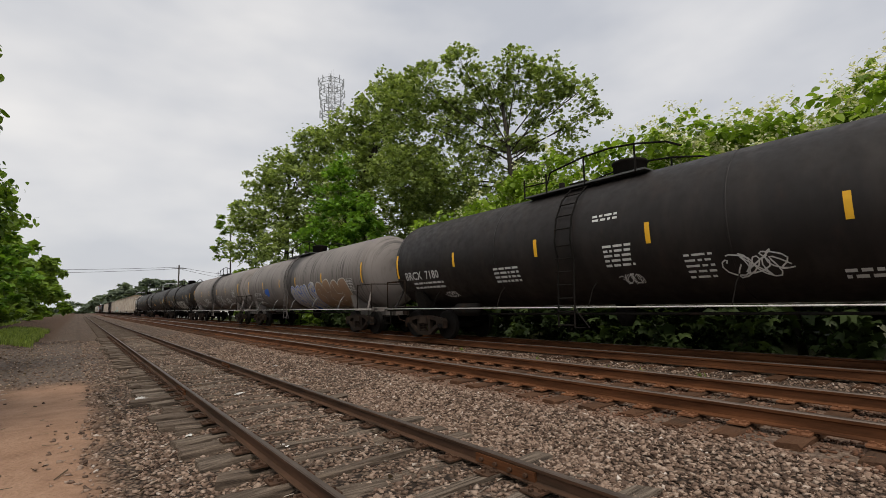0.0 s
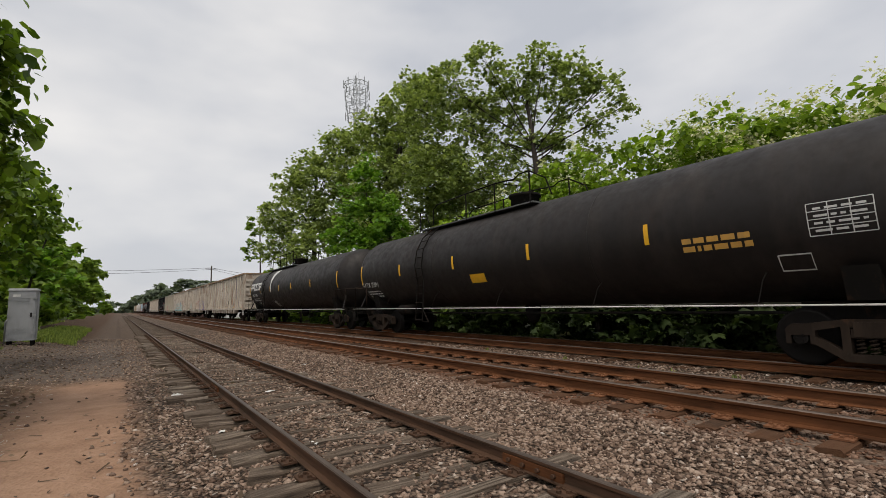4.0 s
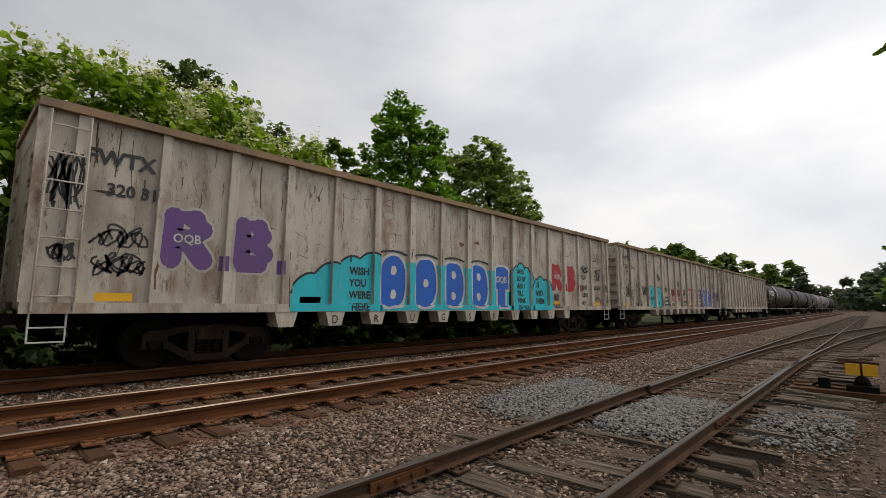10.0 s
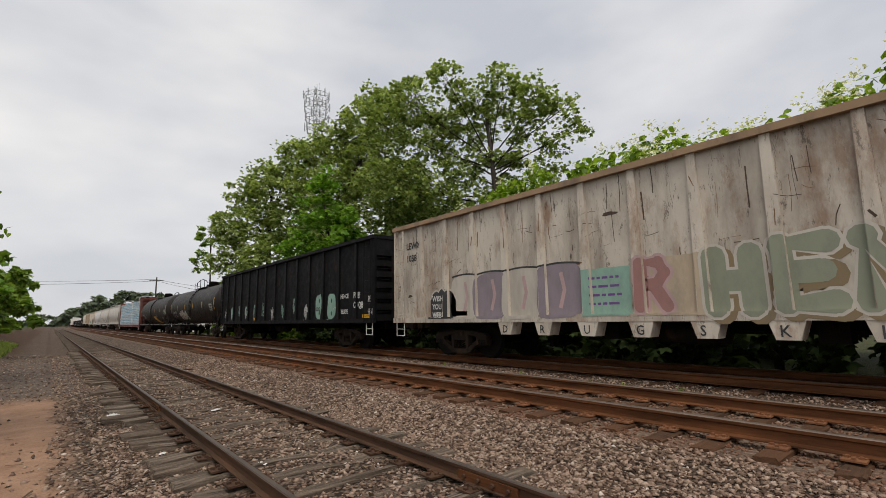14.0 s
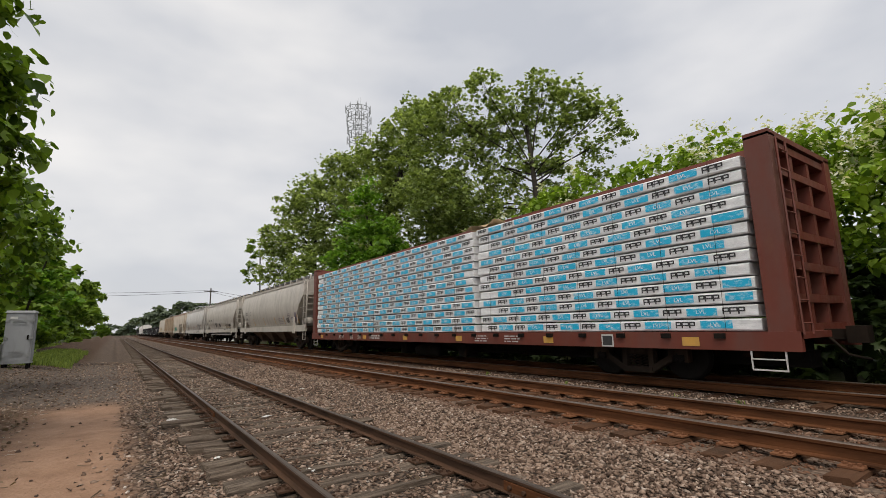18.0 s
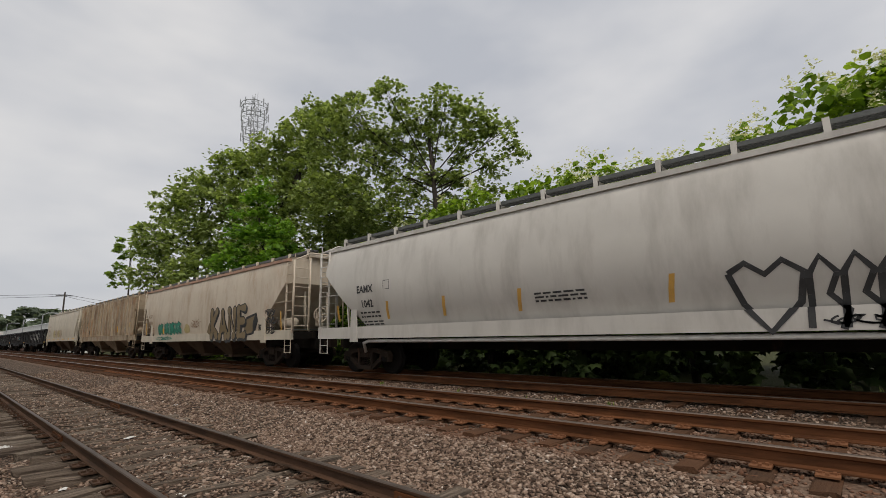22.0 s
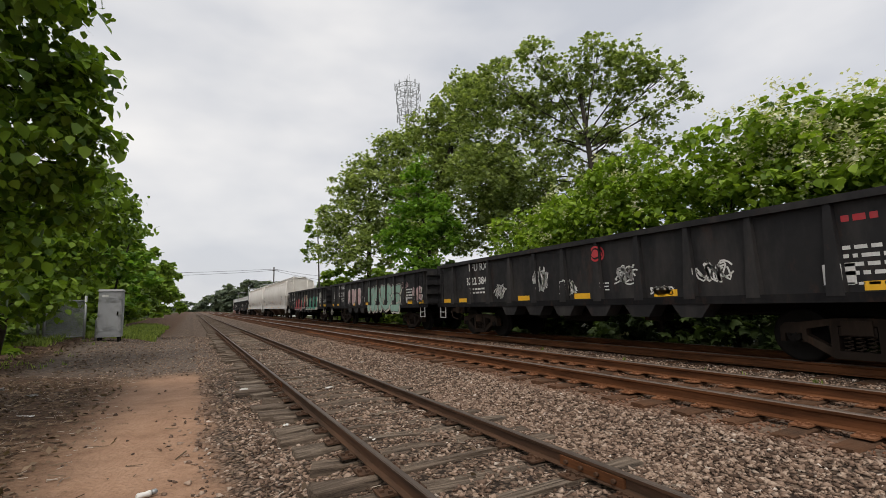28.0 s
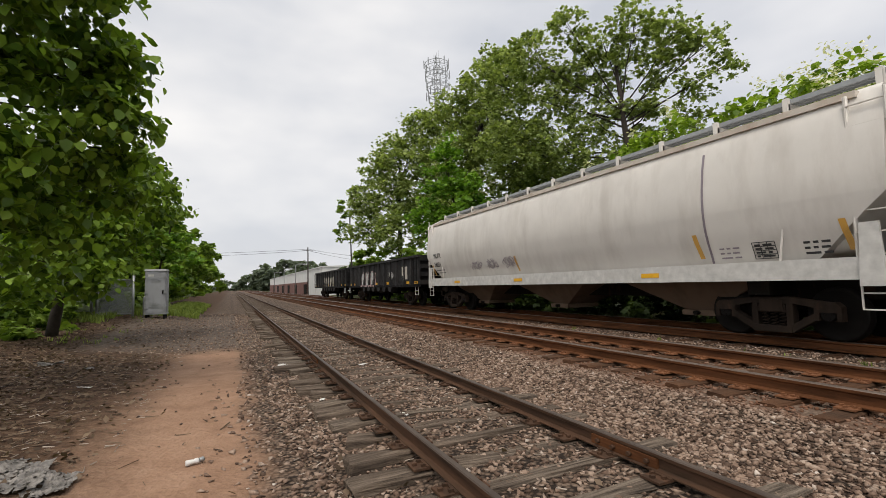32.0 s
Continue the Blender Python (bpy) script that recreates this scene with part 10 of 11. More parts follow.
tree("catalpa_tree", "broad-leaved tree on the bank", (-4.6, 16.5),
     lobes_of((-8.6, 10.2, 17, 2.6), (-10.8, 12.6, 16.5, 2.6), (-7.4, 8.4, 18, 2.2), (-6.6, 11.0, 18, 1.4), (-6.2, 8.8, 19, 1.5), (-9.4, 5.4, 17.5, 2.6), (-8.8, 13.6, 17, 1.8), (-11.5, 7.4, 16.5, 3.2), (-13.5, 4.0, 16, 3.4), (-15.0, 8.6, 16, 3.6), (-12.8, 1.2, 15.5, 2.6), (-16.5, 3, 15, 4)),
     0.175, 1.5, m_catalpa, 121, 0.16, "heart", 0, 0.3, 0.30, droop=0.7, twigs=14)
tree("young_tree", "slim yellow-green tree behind the cabinet", (-3.6, 28),
     lobes_of((-5.6, 8.4, 27, 1.3), (-6.6, 6.6, 27, 1.6), (-5.2, 6.0, 27, 1.2), (-6.2, 4.2, 27, 1.6), (-4.6, 3.4, 27, 1.2), (-7.4, 4.6, 27, 1.4), (-5.4, 1.8, 27, 1.2)), 0.17, 1.2, m_bright, 122, 0.08, tuft=0.3)
shrub_row("bank_tree", "leafy tree on the bank beside the footpath", ((-7.4, 21, 7.4, 2.4), (-7.0, 26, 7.2, 2.6), (-5.4, 32, 6.8, 2.3), (-5.8, 38.5, 7.0, 2.6), (-5.8, 46, 7.6, 2.7), (-6.2, 54, 8.6, 3.1), (-6.4, 66, 9.4, 3.4), (-6.9, 82, 10.4, 4.0), (-7.2, 105, 12.0, 4.6), (-7.9, 140, 14.0, 5.6)), 0.19, 1.35, m_mid, 130, tuft=0.45)
shrub_row("bank_bush", "low green bush at the foot of the bank", ((-6.6, 18.8, 1.5, 1.0), (-5.4, 15.8, 0.6, 0.6), (-5.4, 18.4, 1.1, 0.9), (-4.6, 28.5, 1.4, 1.0), (-4.2, 33, 1.6, 1.1), (-4.5, 9.6, 0.7, 0.5)), 0.12, 1.3, m_mid, 150, tuft=0.2)
# to the south: boughs overhead, and trees past the turnout
tree("catalpa_tree", "tree with boughs that hang over the tracks", (-3.6, -7.6),
     lobes_of((-175.4, 23.2, 7, 0.8), (-173.8, 24.6, 7, 1.1), (-171.8, 26.6, 7.2, 1.8), (-170.4, 22.6, 7.6, 2.0), (-168, 27, 7.6, 3.0), (-176.4, 22.2, 7, 0.4)), 0.15, 1.1, m_catalpa, 170, 0.12, "heart", 0, 0.2, 0.10, droop=0.9, per=7)
tree("bank_tree", "leafy tree with open branches beside the turnout", (-3.4, -12.5),
     lobes_of((-174.7, 17.0, 12, 1.4), (-173.0, 13.6, 12, 1.9), (-172.2, 17.8, 12, 1.8), (-171, 10, 12.6, 2.6), (-169, 15, 12, 4), (-168, 7, 12.6, 4)), 0.10, 1.2, m_mid, 171, 0.12, tuft=0.22)
tree("bank_tree", "rounded dark green tree past the turnout", (-4.0, -33),
     lobes_of((-177.3, 6.0, 32, 1.2), (-175.6, 6.8, 32, 1.5), (-173.4, 7.4, 32, 2.0), (-176.4, 3.8, 32, 1.8), (-174, 4, 32, 2.4), (-171, 6, 32, 3), (-175.4, 2.0, 31, 1.6)), 0.18, 1.5, m_mid, 172, 0.16, tuft=0.36)
shrub_row("bank_tree", "leafy tree beside the diverging track", ((-8.5, -30, 6.0, 2.4), (-9.0, -42, 7.5, 3.0), (-9.0, -54, 8.2, 3.2), (-10.4, -70, 9.5, 3.8), (-16, -90, 11, 5.0)), 0.5, 1.2, m_mid, 180, tuft=0.6)

tree("young_tree", "bright green leafy tree where the tracks part", (-2.6, -72),
     lobes_of((-178.6, 1.2, 72, 1.0), (-177.8, 2.6, 72, 1.5), (-176.9, 3.4, 72, 1.6), (-176.3, 1.6, 72, 1.6), (-177.6, 0.9, 71, 1.3), (-175.6, 3.8, 74, 1.6)), 0.34, 1.3, m_mid, 173, 0.14, tuft=0.5)
shrub_row("bank_bush", "low bush past the diverging track", ((-7.0, -34, 2.6, 1.8), (-9.5, -44, 3.0, 2.2), (-12.0, -56, 3.4, 2.4), (-15.5, -66, 3.6, 2.8), (-8.0, -70, 4.2, 2.8), (-13.0, -84, 5.0, 3.4), (-24.0, -80, 6.0, 4.2), (-11.0, -29, 2.4, 1.8)), 0.22, 1.2, m_mid, 260, tuft=0.4)

# a far wooded rise, with the haze of the horizon put into its leaf colour
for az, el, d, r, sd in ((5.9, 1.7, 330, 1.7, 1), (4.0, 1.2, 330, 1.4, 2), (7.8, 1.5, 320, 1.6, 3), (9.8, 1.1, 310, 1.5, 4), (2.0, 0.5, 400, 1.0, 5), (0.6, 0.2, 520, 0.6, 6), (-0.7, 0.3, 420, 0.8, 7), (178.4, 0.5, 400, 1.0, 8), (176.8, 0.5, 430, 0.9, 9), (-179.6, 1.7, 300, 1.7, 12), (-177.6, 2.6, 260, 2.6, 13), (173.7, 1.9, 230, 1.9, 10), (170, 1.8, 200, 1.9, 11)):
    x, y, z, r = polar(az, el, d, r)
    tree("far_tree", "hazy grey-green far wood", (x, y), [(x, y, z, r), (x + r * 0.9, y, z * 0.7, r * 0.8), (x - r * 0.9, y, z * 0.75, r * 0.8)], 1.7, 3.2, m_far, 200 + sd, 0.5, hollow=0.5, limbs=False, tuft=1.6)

# ---- mast, pole, wires, cabinet ----
mast = thing("antenna_mast", "pale lattice mast hung with antennas", "antenna mast")
mx, my, mz, _ = polar(24.4, 26.6, 78, 1)
for k in range(3):
    a = 2.09 * k
    bm = bmesh.new()
    tube(bm, ((mx + 1.1 * math.cos(a), my + 1.1 * math.sin(a), -0.3), (mx + 0.55 * math.cos(a), my + 0.55 * math.sin(a), mz)), 0.055, 6)
    part("leg", bm, m_galv, mast)
bm = bmesh.new()
for k in range(30):
    z0, z1 = mz * k / 30, mz * (k + 1) / 30
    for j in range(3):
        a, b = 2.09 * j, 2.09 * (j + 1)
        for p, q in ((z0, z1), (z1, z1)):
            tube(bm, ((mx + 0.75 * math.cos(a), my + 0.75 * math.sin(a), p), (mx + 0.75 * math.cos(b), my + 0.75 * math.sin(b), q)), 0.028, 4)
part("bracing", bm, m_galv, mast)
for z, far in ((mz - 0.9, 2.1), (mz - 2.8, 2.0), (mz - 4.7, 1.9), (mz - 6.6, 1.7)):
    bm = bmesh.new()
    tube(bm, [(mx + far * math.cos(0.524 * k), my + far * math.sin(0.524 * k), z) for k in range(13)], 0.05, 4)
    tube(bm, [(mx + far * math.cos(0.524 * k), my + far * math.sin(0.524 * k), z - 0.7) for k in range(13)], 0.04, 4)
    part("antenna_ring", bm, m_galv, mast)
rnd = random.Random(3)
for k in range(4):
    z = mz - 0.9 - 1.9 * k
    for j in range(9):
        a = 0.698 * j + 0.2 * k
        far = 2.0 + 0.35 * rnd.random() - 0.12 * k
        bm = bmesh.new()
        cx, cy = mx + far * math.cos(a), my + far * math.sin(a)
        box(bm, cx - 0.07, cx + 0.07, cy - 0.07, cy + 0.07, z - 0.8, z + 0.5)
        tube(bm, ((cx, cy, z - 0.95), (cx, cy, z + 0.7)), 0.025, 4)
        tube(bm, ((mx + 0.5 * math.cos(a), my + 0.5 * math.sin(a), z), (cx, cy, z)), 0.028, 4)
        part("panel_antenna", bm, m_galv, mast)
for dx in (-0.5, 0.0, 0.4):
    bm = bmesh.new()
    tube(bm, ((mx + dx, my, mz - 0.4), (mx + dx, my, mz + 1.2 + dx)), 0.025, 4)
    part("whip_antenna", bm, m_galv, mast)

pole = thing("utility_pole", "wooden utility pole with a crossarm", "utility pole")
PX, PY = 15.2, 104.0
bm = bmesh.new()
tube(bm, ((PX, PY, -0.3), (PX, PY, 10.2)), 0.15, 8, 0, 0.12)
part("shaft", bm, m_bark, pole)
bm = bmesh.new()
box(bm, PX - 1.2, PX + 1.2, PY - 0.07, PY + 0.07, 9.5, 9.63)
part("crossarm", bm, m_bark, pole)
for i, (tx, ty, tz) in enumerate(((-32, 102, 8.7), (-32, 103, 8.2), (35, 100, 7.9), (36.5, 103, 6.8))):
    wire = thing("overhead_wire", "thin dark overhead wire across the tracks", "wire", "overhead wires")
    bm = bmesh.new()
    pts = []
    for k in range(13):
        u = k / 12
        pts.append((PX + (tx - PX) * u, PY + (ty - PY) * u, 9.8 - 0.32 * (i % 2) + (tz - 9.8) * u - 1.1 * 4 * u * (1 - u) * 0.6))
    tube(bm, pts, 0.026, 4)
    part("strand", bm, m_under, wire)
for k, (x, y) in enumerate(((14.8, 122), (14.8, 150), (14.8, 185))):
    lampost = thing("yard_lamp", "slim grey yard lamp post with a curved arm", "lamp post", "yard lamps")
    bm = bmesh.new()
    tube(bm, ((x, y, -0.2), (x, y, 7.0), (x + 0.8, y, 7.4), (x + 2.2, y, 7.4)), 0.08, 6)
    part("post", bm, m_galv, lampost)
    bm = bmesh.new()
    box(bm, x + 1.8, x + 2.6, y - 0.15, y + 0.15, 7.25, 7.4)
    part("lamp_head", bm, m_galv, lampost)

# low white industrial shed in the distance
shed = thing("industrial_shed", "low white industrial shed with dark doors", "building")
m_shed = plain("white metal siding", (0.62, 0.62, 0.60), 0.6, 0.0, 0.15, 0.6)
m_brick = plain("dull red siding", (0.17, 0.075, 0.06), 0.8, 0.0, 0.3, 1.0)
bm = bmesh.new()
box(bm, 16.8, 34, 94, 94.3, -0.3, 5.6)
box(bm, 16.5, 16.8, 94, 230, 2.6, 5.5)
box(bm, 16.5, 16.8, 94, 112, -0.3, 2.6)
part("wall", bm, m_shed, shed)
bm = bmesh.new()
box(bm, 16.4, 16.7, 112, 230, -0.3, 2.75)
part("lower_wall", bm, m_brick, shed)
bm = bmesh.new()
hexa(bm, ((16.3, 93.8, 5.4), (34, 93.8, 5.6), (34, 230, 5.6), (16.3, 230, 5.4)), ((16.3, 93.8, 5.6), (34, 93.8, 6.3), (34, 230, 6.3), (16.3, 230, 5.6)))
part("roof", bm, m_shed, shed)
for k in range(6):
    bm = bmesh.new()
    box(bm, 16.33, 16.40, 114 + 18 * k, 119 + 18 * k, -0.2, 2.2)
    part("door", bm, m_under, shed)

cab = thing("signal_cabinet", "grey steel lineside cabinet on short legs", "cabinet")
m_cab = paint("grey cabinet paint", (0.30, 0.31, 0.32), dirt_amt=0.4, rust_amt=0.12)
bm = bmesh.new()
box(bm, -0.50, 0.42, -0.36, 0.36, 0.14, 2.16)
part("body", bm, m_cab, cab)
bm = bmesh.new()
hexa(bm, ((-0.54, -0.40, 2.16), (0.46, -0.40, 2.16), (0.46, 0.40, 2.16), (-0.54, 0.40, 2.16)), ((-0.50, -0.36, 2.25), (0.42, -0.36, 2.25), (0.42, 0.36, 2.25), (-0.50, 0.36, 2.25)))
part("roof", bm, m_cab, cab)
bm = bmesh.new()
box(bm, -0.45, 0.37, -0.39, -0.362, 0.22, 2.08)
door = part("door", bm, m_cab, cab)
for z in (0.45, 1.15, 1.85):
    for x in (-0.47, 0.33):
        bm = bmesh.new()
        box(bm, x - 0.03, x + 0.10, -0.42, -0.392, z - 0.05, z + 0.05)
        part("hinge", bm, m_galv, door)
for z in (0.42, 1.66):
    for k in range(4):
        bm = bmesh.new()
        box(bm, -0.26, 0.18, -0.402, -0.392, z + 0.06 * k, z + 0.06 * k + 0.025)
        part("louvre", bm, m_galv, door)
bm = bmesh.new()
box(bm, 0.24, 0.30, -0.43, -0.392, 1.08, 1.26)
part("handle", bm, m_under, door, "dark latch handle")
bm = bmesh.new()
box(bm, -0.53, 0.45, -0.385, 0.39, 0.14, 0.20)
part("base_skirt", bm, m_cab, cab)
bm = bmesh.new()
tube(bm, ((-0.56, -0.2, -0.1), (-0.56, -0.2, 0.9), (-0.5, -0.2, 1.0)), 0.035, 8)
part("conduit", bm, m_galv, cab, "steel cable conduit")
bm = bmesh.new()
box(bm, 0.424, 0.45, -0.28, 0.28, 0.25, 2.05)
part("side_door", bm, m_cab, cab)
bm = bmesh.new()
box(bm, -0.36, -0.12, -0.396, -0.392, 1.90, 2.0)
part("plate", bm, m_white, cab, "white plate")
for x in (-0.42, 0.34):
    for y in (-0.28, 0.28):
        bm = bmesh.new()
        box(bm, x - 0.05, x + 0.05, y - 0.05, y + 0.05, -0.15, 0.14)
        part("leg", bm, m_under, cab)
cab.location = (-2.88, 23.4, level(-2.95, 23.4) + 0.03)
cab.scale = (0.86, 0.9, 0.91)

fence = thing("chain_link_fence", "short chain-link fence with steel posts beside the cabinet", "fence")
for x, y, h in ((-3.75, 23.3, 1.75), (-4.85, 22.6, 1.65), (-5.25, 23.6, 1.6), (-5.9, 24.2, 1.5)):
    bm = bmesh.new()
    tube(bm, ((x, y, level(x, y) - 0.2), (x, y, level(x, y) + h)), 0.05, 8)
    part("post", bm, m_galv, fence)
for z in (0.15, 1.55):
    bm = bmesh.new()
    tube(bm, ((-3.75, 23.3, 0.42 + z), (-4.85, 22.6, 0.47 + z)), 0.03, 6)
    tube(bm, ((-5.25, 23.6, 0.57 + z * 0.9), (-5.9, 24.2, 0.62 + z * 0.9)), 0.03, 6)
    parts("rail", bm, m_galv, fence)
bm = bmesh.new()
n = 44
for i in range(n):
    for sgn in (1, -1):
        u0, u1 = i / n, min(1, max(0, i / n + sgn * 0.45))
        k = abs(u1 - u0) / 0.45
        a = Vector((-3.75 - 1.1 * u0, 23.3 - 0.7 * u0, 0.55))
        b = Vector((-3.75 - 1.1 * u1, 23.3 - 0.7 * u1, 0.55 + 1.4 * k))
        tube(bm, (a, b), 0.009, 3)
part("mesh", bm, m_galv, fence)



# ---- litter, twigs, weeds and rubbish ----
m_deadleaf = leafy("dead brown leaves", (0.040, 0.026, 0.017), (0.20, 0.145, 0.10), 0.8, 0.1)
m_chip = leafy("bleached wood chips", (0.12, 0.095, 0.075), (0.42, 0.36, 0.30), 0.85, 0.0)
m_grass = leafy("green grass blades", (0.085, 0.125, 0.028), (0.28, 0.34, 0.085), 0.6, 0.35)


def scatter(regions, rs):
    pts = []
    for x0, x1, y0, y1, dens in regions:
        k = int((x1 - x0) * (y1 - y0) * dens)
        pts.append(np.column_stack((rs.uniform(x0, x1, k), rs.uniform(y0, y1, k))))
    xy = np.concatenate(pts)
    return np.column_stack((xy, [level(x, y) for x, y in xy]))


rs = np.random.RandomState(61)
at = scatter(((-6, -2.4, 2, 13, 150), (-2.4, -1.2, 2, 13, 70), (-1.2, 0.3, 2.5, 14, 1.2), (-6.5, -3.4, 13, 26, 80), (-3.4, -1, 14, 26, 14), (-4, 1.2, -14, -1, 34), (0.4, 1.4, -12, 14, 16), (1.6, 3.0, -10, 14, 8)), rs) + (0, 0, 0.012)
tagged(new("leaf_litter", leaf_mesh("leaf_litter", at, 0.075, m_deadleaf, rs, 0.0)), "dead brown leaves strewn over the ground", "leaf litter", kind="stuff")


def sticks(name, label, regions, size, material, seed):
    """Thin splinters that lie about."""
    rs = np.random.RandomState(seed)
    c = scatter(regions, rs)
    k = len(c)
    a = rs.uniform(0, 2 * np.pi, k)
    half = rs.uniform(*size, k) * 0.5
    wide = rs.uniform(0.004, 0.011, k) * (0.6 + half * 3)
    tilt = rs.normal(0, 0.12, k)
    d = np.column_stack((np.cos(a), np.sin(a), tilt)) * half[:, None]
    s = np.column_stack((-np.sin(a), np.cos(a), np.zeros(k))) * wide[:, None]
    u = np.column_stack((np.zeros(k), np.zeros(k), wide * 1.3))
    c = c + (0, 0, 0.012)
    v = np.stack([c - d - s, c - d + s, c - d + u, c + d - s * 0.5, c + d + s * 0.5, c + d + u * 0.6], 1)
    base = np.arange(k)[:, None, None] * 6
    quads = (base + np.array([(0, 3, 5, 2), (1, 2, 5, 4), (0, 1, 4, 3)])).reshape(-1, 4)
    me = bpy.data.meshes.new(name)
    me.from_pydata(v.reshape(-1, 3).tolist(), [], quads.tolist())
    me.materials.append(material)
    return tagged(new(name, me), label, "twigs", kind="stuff")


sticks("twig_litter", "dry brown twigs scattered on the ground", ((-6, -1.6, 2.5, 14, 46), (-1.6, 0.2, 2.5, 14, 2), (-6, -1, 14, 26, 16), (-4, 1.2, -14, 0, 30), (0.4, 1.5, -10, 14, 12)), (0.04, 0.24), m_deadleaf, 62)
sticks("wood_splinters", "bleached wood splinters among the stones", ((-5.5, -1.0, 2.5, 14, 26), (0.5, 1.5, -14, 18, 22), (1.6, 3.0, -12, 18, 14), (-3, 1.2, -16, 0, 34), (3.1, 5, -8, 14, 2)), (0.02, 0.11), m_chip, 63)


def grass(name, label, regions, tall, seed):
    rs = np.random.RandomState(seed)
    c = scatter(regions, rs)
    k = len(c)
    blades = 7
    p = np.repeat(c, blades, 0) + rs.normal(size=(k * blades, 3)) * (0.05, 0.05, 0)
    n = len(p)
    h = rs.uniform(0.4, 1.1, n) * tall
    lean = rs.normal(0, 0.35, (n, 2)) * h[:, None]
    a = rs.uniform(0, 2 * np.pi, n)
    w = np.column_stack((np.cos(a), np.sin(a), np.zeros(n))) * (0.010 + 0.02 * tall)
    mid = p + np.column_stack((lean * 0.35, h * 0.6))
    tip = p + np.column_stack((lean, h * 0.95))
    v = np.stack([p - w, p + w, mid + w * 0.8, tip, mid - w * 0.8], 1)
    base = np.arange(n)[:, None] * 5
    me = bpy.data.meshes.new(name)
    me.from_pydata(v.reshape(-1, 3).tolist(), [], (base + np.array([0, 1, 2, 4])).tolist() + (base + np.array([4, 2, 3])).tolist())
    me.materials.append(m_grass)
    return tagged(new(name, me), label, "grass", kind="stuff")


grass("lineside_weeds", "green weeds along the foot of the far track", ((12.2, 13.0, -30, 40, 3), (13.0, 15.5, -34, 60, 6), (11.9, 12.3, -12, 16, 2)), 0.30, 64)
grass("grass_tufts", "yellow-green grass tufts beside the cabinet", ((-2.5, -1.5, 25, 42, 26), (-3.2, -2.4, 24.6, 40, 40), (-4.8, -3.2, 24.2, 29, 38), (-6.0, -4.2, 20, 24, 26), (-5.6, -4.3, 29, 60, 9), (-4.2, -2.6, -24, -18, 14)), 0.30, 65)
grass("low_weeds", "sparse low weeds on the bare ground", ((-4.4, -2.8, 15, 23, 2), (8.3, 8.9, -14, 16, 0.5), (-3.4, -1.6, -24, -12, 4), (-5.5, -2.2, -44, -24, 5), (-1.6, -0.4, -24, -13, 1)), 0.12, 66)

m_plastic = plain("crumpled grey-white plastic", (0.30, 0.275, 0.25), 0.5, 0.0, 0.85, 9)
m_paper = plain("white paper scrap", (0.68, 0.67, 0.64), 0.8, 0.0, 0.15, 20)


def crumple(seed, sx, sy, lift, n=20):
    rnd = random.Random(seed)
    bm = bmesh.new()
    g = [[bm.verts.new((sx * (i / n - 0.5) + rnd.uniform(-0.05, 0.05) * sx, sy * (j / n - 0.5) + rnd.uniform(-0.05, 0.05) * sy, 0.006 + lift * (0.30 * rnd.random() ** 2 + 0.7 * max(0.0, math.sin(2.2 * i / n + seed) * math.cos(4.1 * j / n + seed * 1.3))))) for j in range(n + 1)] for i in range(n + 1)]
    for i in range(n):
        for j in range(n):
            if rnd.random() < 0.92 or 0 < i < n - 1:
                bm.faces.new((g[i][j], g[i + 1][j], g[i + 1][j + 1], g[i][j + 1]))
    return bm


for seed, x, y, sx, sy, lift, kind in ((1, -1.62, 5.15, 0.70, 0.40, 0.10, "sheet"), (12, -1.34, 4.95, 0.45, 0.32, 0.07, "sheet"), (13, -1.85, 5.45, 0.4, 0.3, 0.07, "sheet"), (2, -3.2, 11.6, 0.40, 0.22, 0.09, "sheet"), (3, -2.5, 11.2, 0.25, 0.16, 0.05, "sheet"), (4, 1.03, 10.05, 0.24, 0.20, 0.08, "paper"), (5, 1.89, 5.34, 0.13, 0.10, 0.02, "paper"),
                                        (6, 2.35, 9.0, 0.16, 0.12, 0.03, "paper"), (7, -2.9, 4.9, 0.14, 0.09, 0.03, "paper"), (8, 4.1, 12.4, 0.16, 0.10, 0.03, "paper"), (9, -2.1, 9.2, 0.22, 0.06, 0.03, "paper"), (10, 1.2, 6.9, 0.10, 0.07, 0.02, "paper"), (11, 1.75, -7.1, 0.22, 0.15, 0.05, "paper")):
    t = thing("plastic_sheet" if kind == "sheet" else "paper_scrap", "torn grey-white plastic sheet on the leaf litter" if kind == "sheet" else "crumpled white paper scrap on the ground", "litter", "scraps of rubbish")
    part("film" if kind == "sheet" else "scrap", crumple(seed, sx, sy, lift), m_plastic if kind == "sheet" else m_paper, t)
    t.location = (x, y, level(x, y) + 0.012)
    t.rotation_euler = (0, 0, seed * 1.7)
can = thing("drink_can", "crushed white drink can on the footpath", "can")
bm = bmesh.new()
lathe(bm, ((-0.075, 0.026), (-0.068, 0.033), (-0.02, 0.031), (0.01, 0.026), (0.04, 0.033), (0.06, 0.033), (0.068, 0.027)), "x", 14)
part("body", bm, m_paper, can)
bm = bmesh.new()
lathe(bm, ((0.0, 0.024), (0.012, 0.03), (0.045, 0.03), (0.06, 0.014)), "x", 12, centre=(0.075, 0.004, 0))
part("end", bm, m_galv, can, "shiny metal end")
can.location = (-0.31, 5.0, level(-0.31, 5.0) + 0.035)
can.rotation_euler = (0.4, 0, 0.35)
can.scale = (0.78, 0.78, 0.78)
board = thing("painted_board", "short weathered white board on the ballast", "board")
bm = bmesh.new()
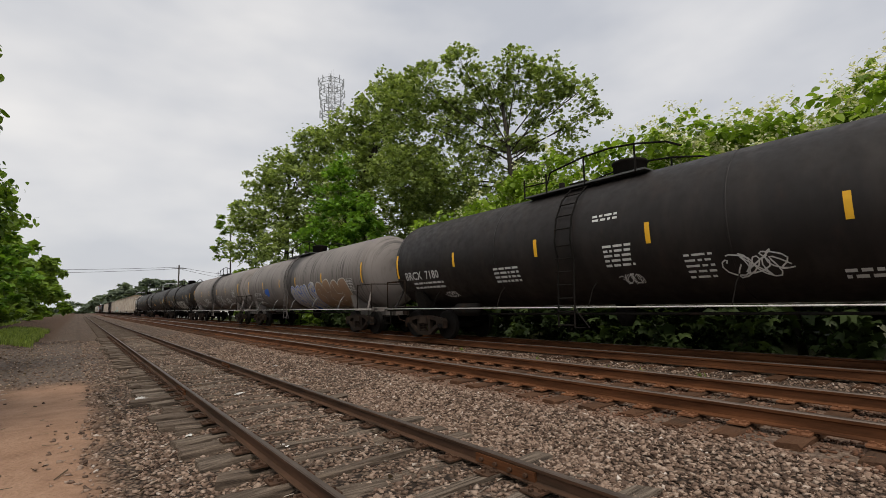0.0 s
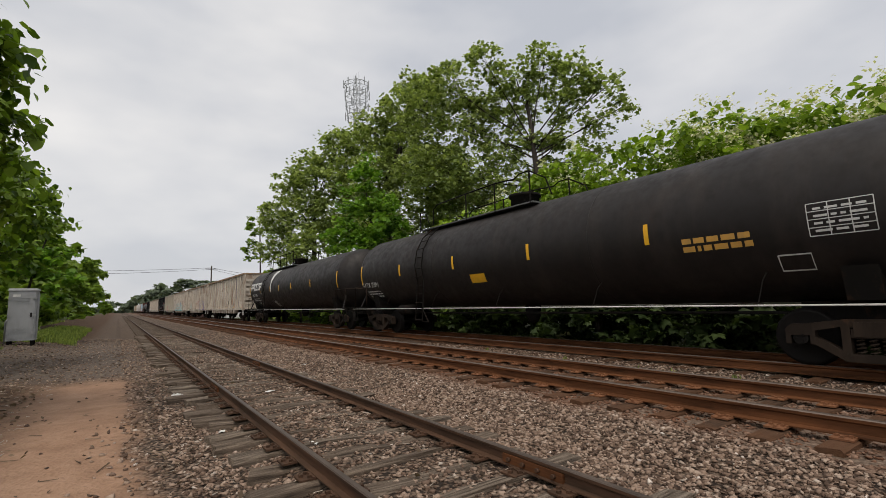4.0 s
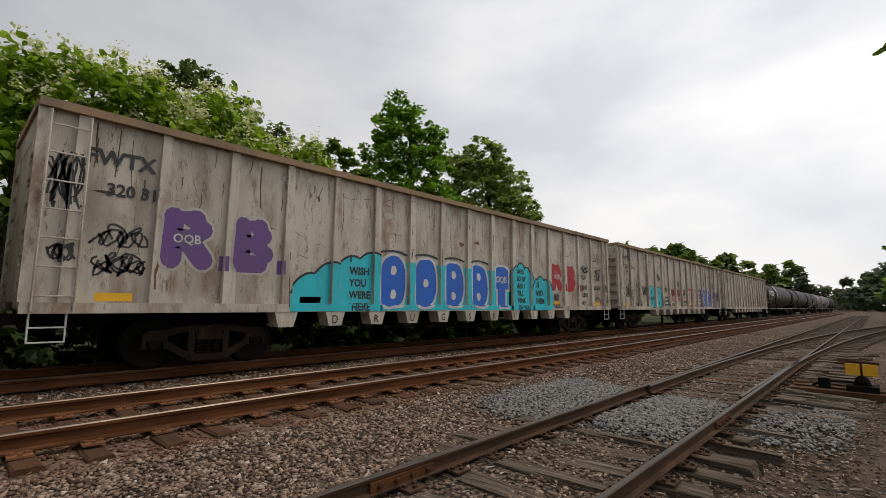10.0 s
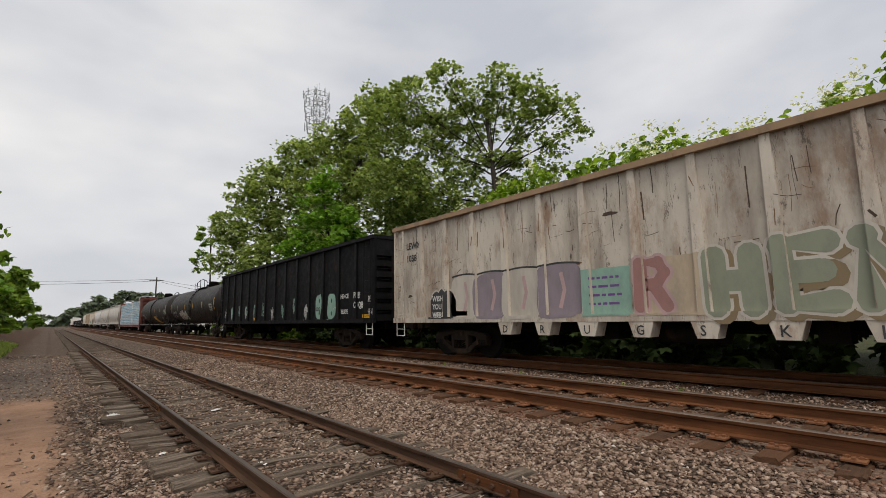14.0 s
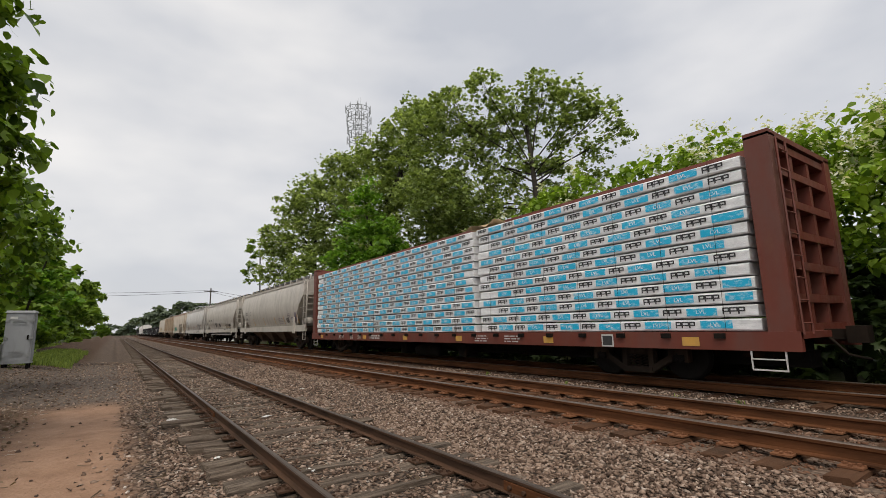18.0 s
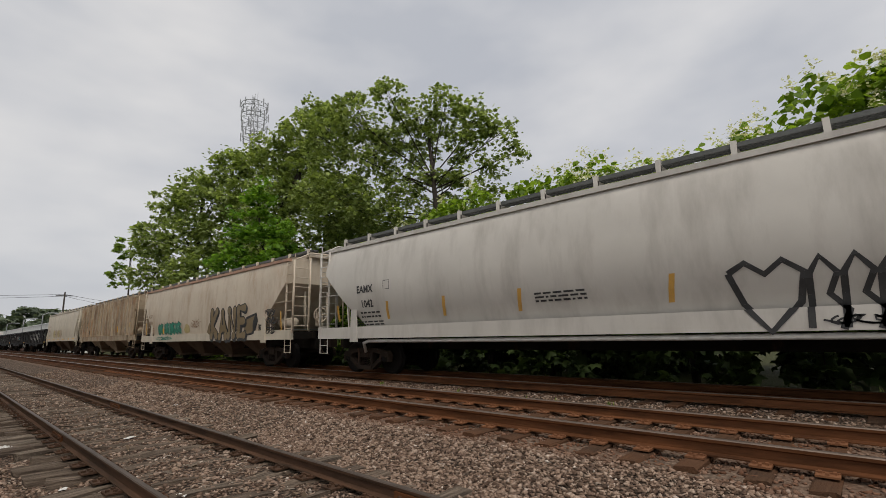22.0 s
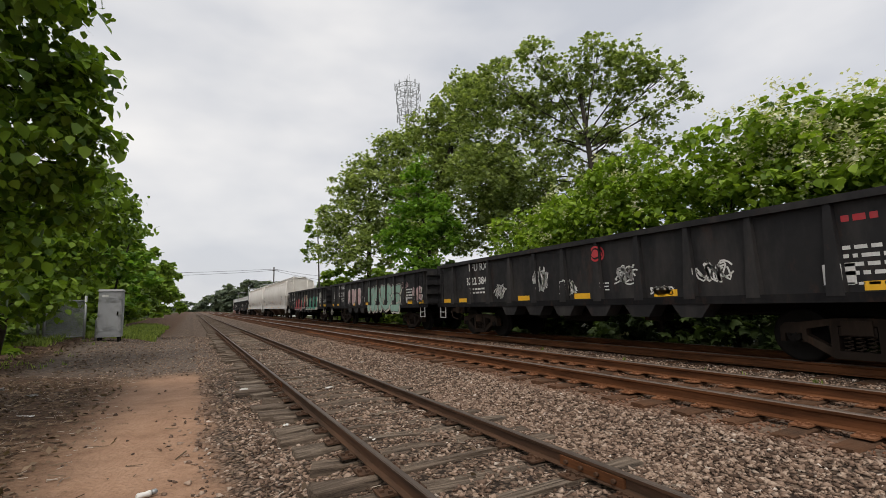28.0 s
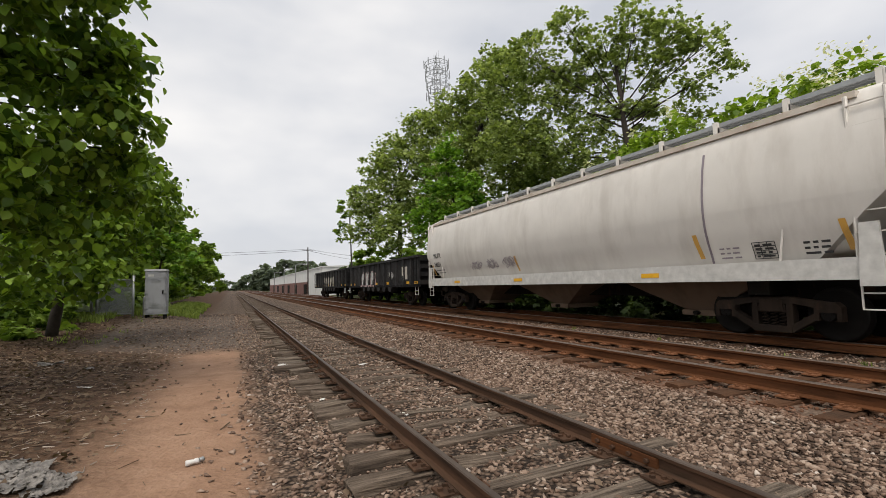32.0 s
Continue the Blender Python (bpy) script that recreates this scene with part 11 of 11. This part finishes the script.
hexa(bm, ((-0.32, -0.06, -0.02), (0.30, -0.055, -0.02), (0.32, 0.055, -0.02), (-0.30, 0.06, -0.02)), ((-0.31, -0.055, 0.04), (0.29, -0.05, 0.035), (0.31, 0.05, 0.035), (-0.29, 0.055, 0.04)))
part("plank", bm, m_chip, board)
board.location = (3.53, 1.77, level(3.53, 1.77) + 0.035)
board.rotation_euler = (0, 0, -1.1)
board.scale = (0.6, 0.7, 0.8)
for i, (x, y, l, a) in enumerate(((-3.9, 8.8, 1.9, 0.5), (-4.4, 7.2, 1.5, -0.3), (-3.3, 5.6, 0.9, 1.2), (-2.3, 4.4, 0.7, 0.2))):
    br = thing("dead_branch", "fallen grey dead branch on the leaf litter", "branch", "fallen branches")
    bm = bmesh.new()
    pts = [(x + l * (u - 0.5) * math.cos(a), y + l * (u - 0.5) * math.sin(a), level(x, y) + 0.05 + 0.10 * math.sin(u * 5 + i)) for u in (0, 0.25, 0.5, 0.75, 1)]
    tube(bm, pts, 0.025, 6, 0, 0.008)
    part("stem", bm, m_bark, br)
    for k in range(4):
        q = Vector(pts[1 + k % 3])
        bm = bmesh.new()
        w = a + (0.7 if k % 2 else -0.7)
        tube(bm, (q, q + Vector((0.25 * l * math.cos(w), 0.25 * l * math.sin(w), 0.06 * (k % 3)))), 0.010, 4, 0, 0.004)
        part("twig", bm, m_bark, br)
# clods on the footpath
m_clod = plain("dark earth clod", (0.10, 0.062, 0.045), 0.95, 0.0, 0.4, 30)
stones("earth_clods", "small dark clods on the footpath", ((-1.2, 0.4, 3, 12, 1.0), (-3, -1, 2.5, 12, 1.5)), m_clod, 9, (0.012, 0.03))


def travelled(t):
    """How far the train has come, in metres."""
    return 17.0526 * t - 1.2644 * (t - 16) ** 2 / 100 + 0.1313 * (t - 16) ** 3 / 1000


def motions():
    """The cars roll south along the far track; their wheels turn."""
    for car, s in fleet:
        walk(car, [(t, pose(FAR, s - travelled(t), MAIN_Z)) for t in range(33)])
    for ws, e in wheel_keys:
        start = travelled(0)
        walk(ws, [(i / 30, pose(0, e * AXLE, WHEEL, math.degrees((travelled(i / 30) - start) / WHEEL))) for i in range(961)])
    for twin, ws in wheel_twins:
        twin.rotation_mode = "QUATERNION"
        keys = twin.animation_data_create()
        keys.action = ws.animation_data.action
        keys.action_slot = ws.animation_data.action_slot


motions()
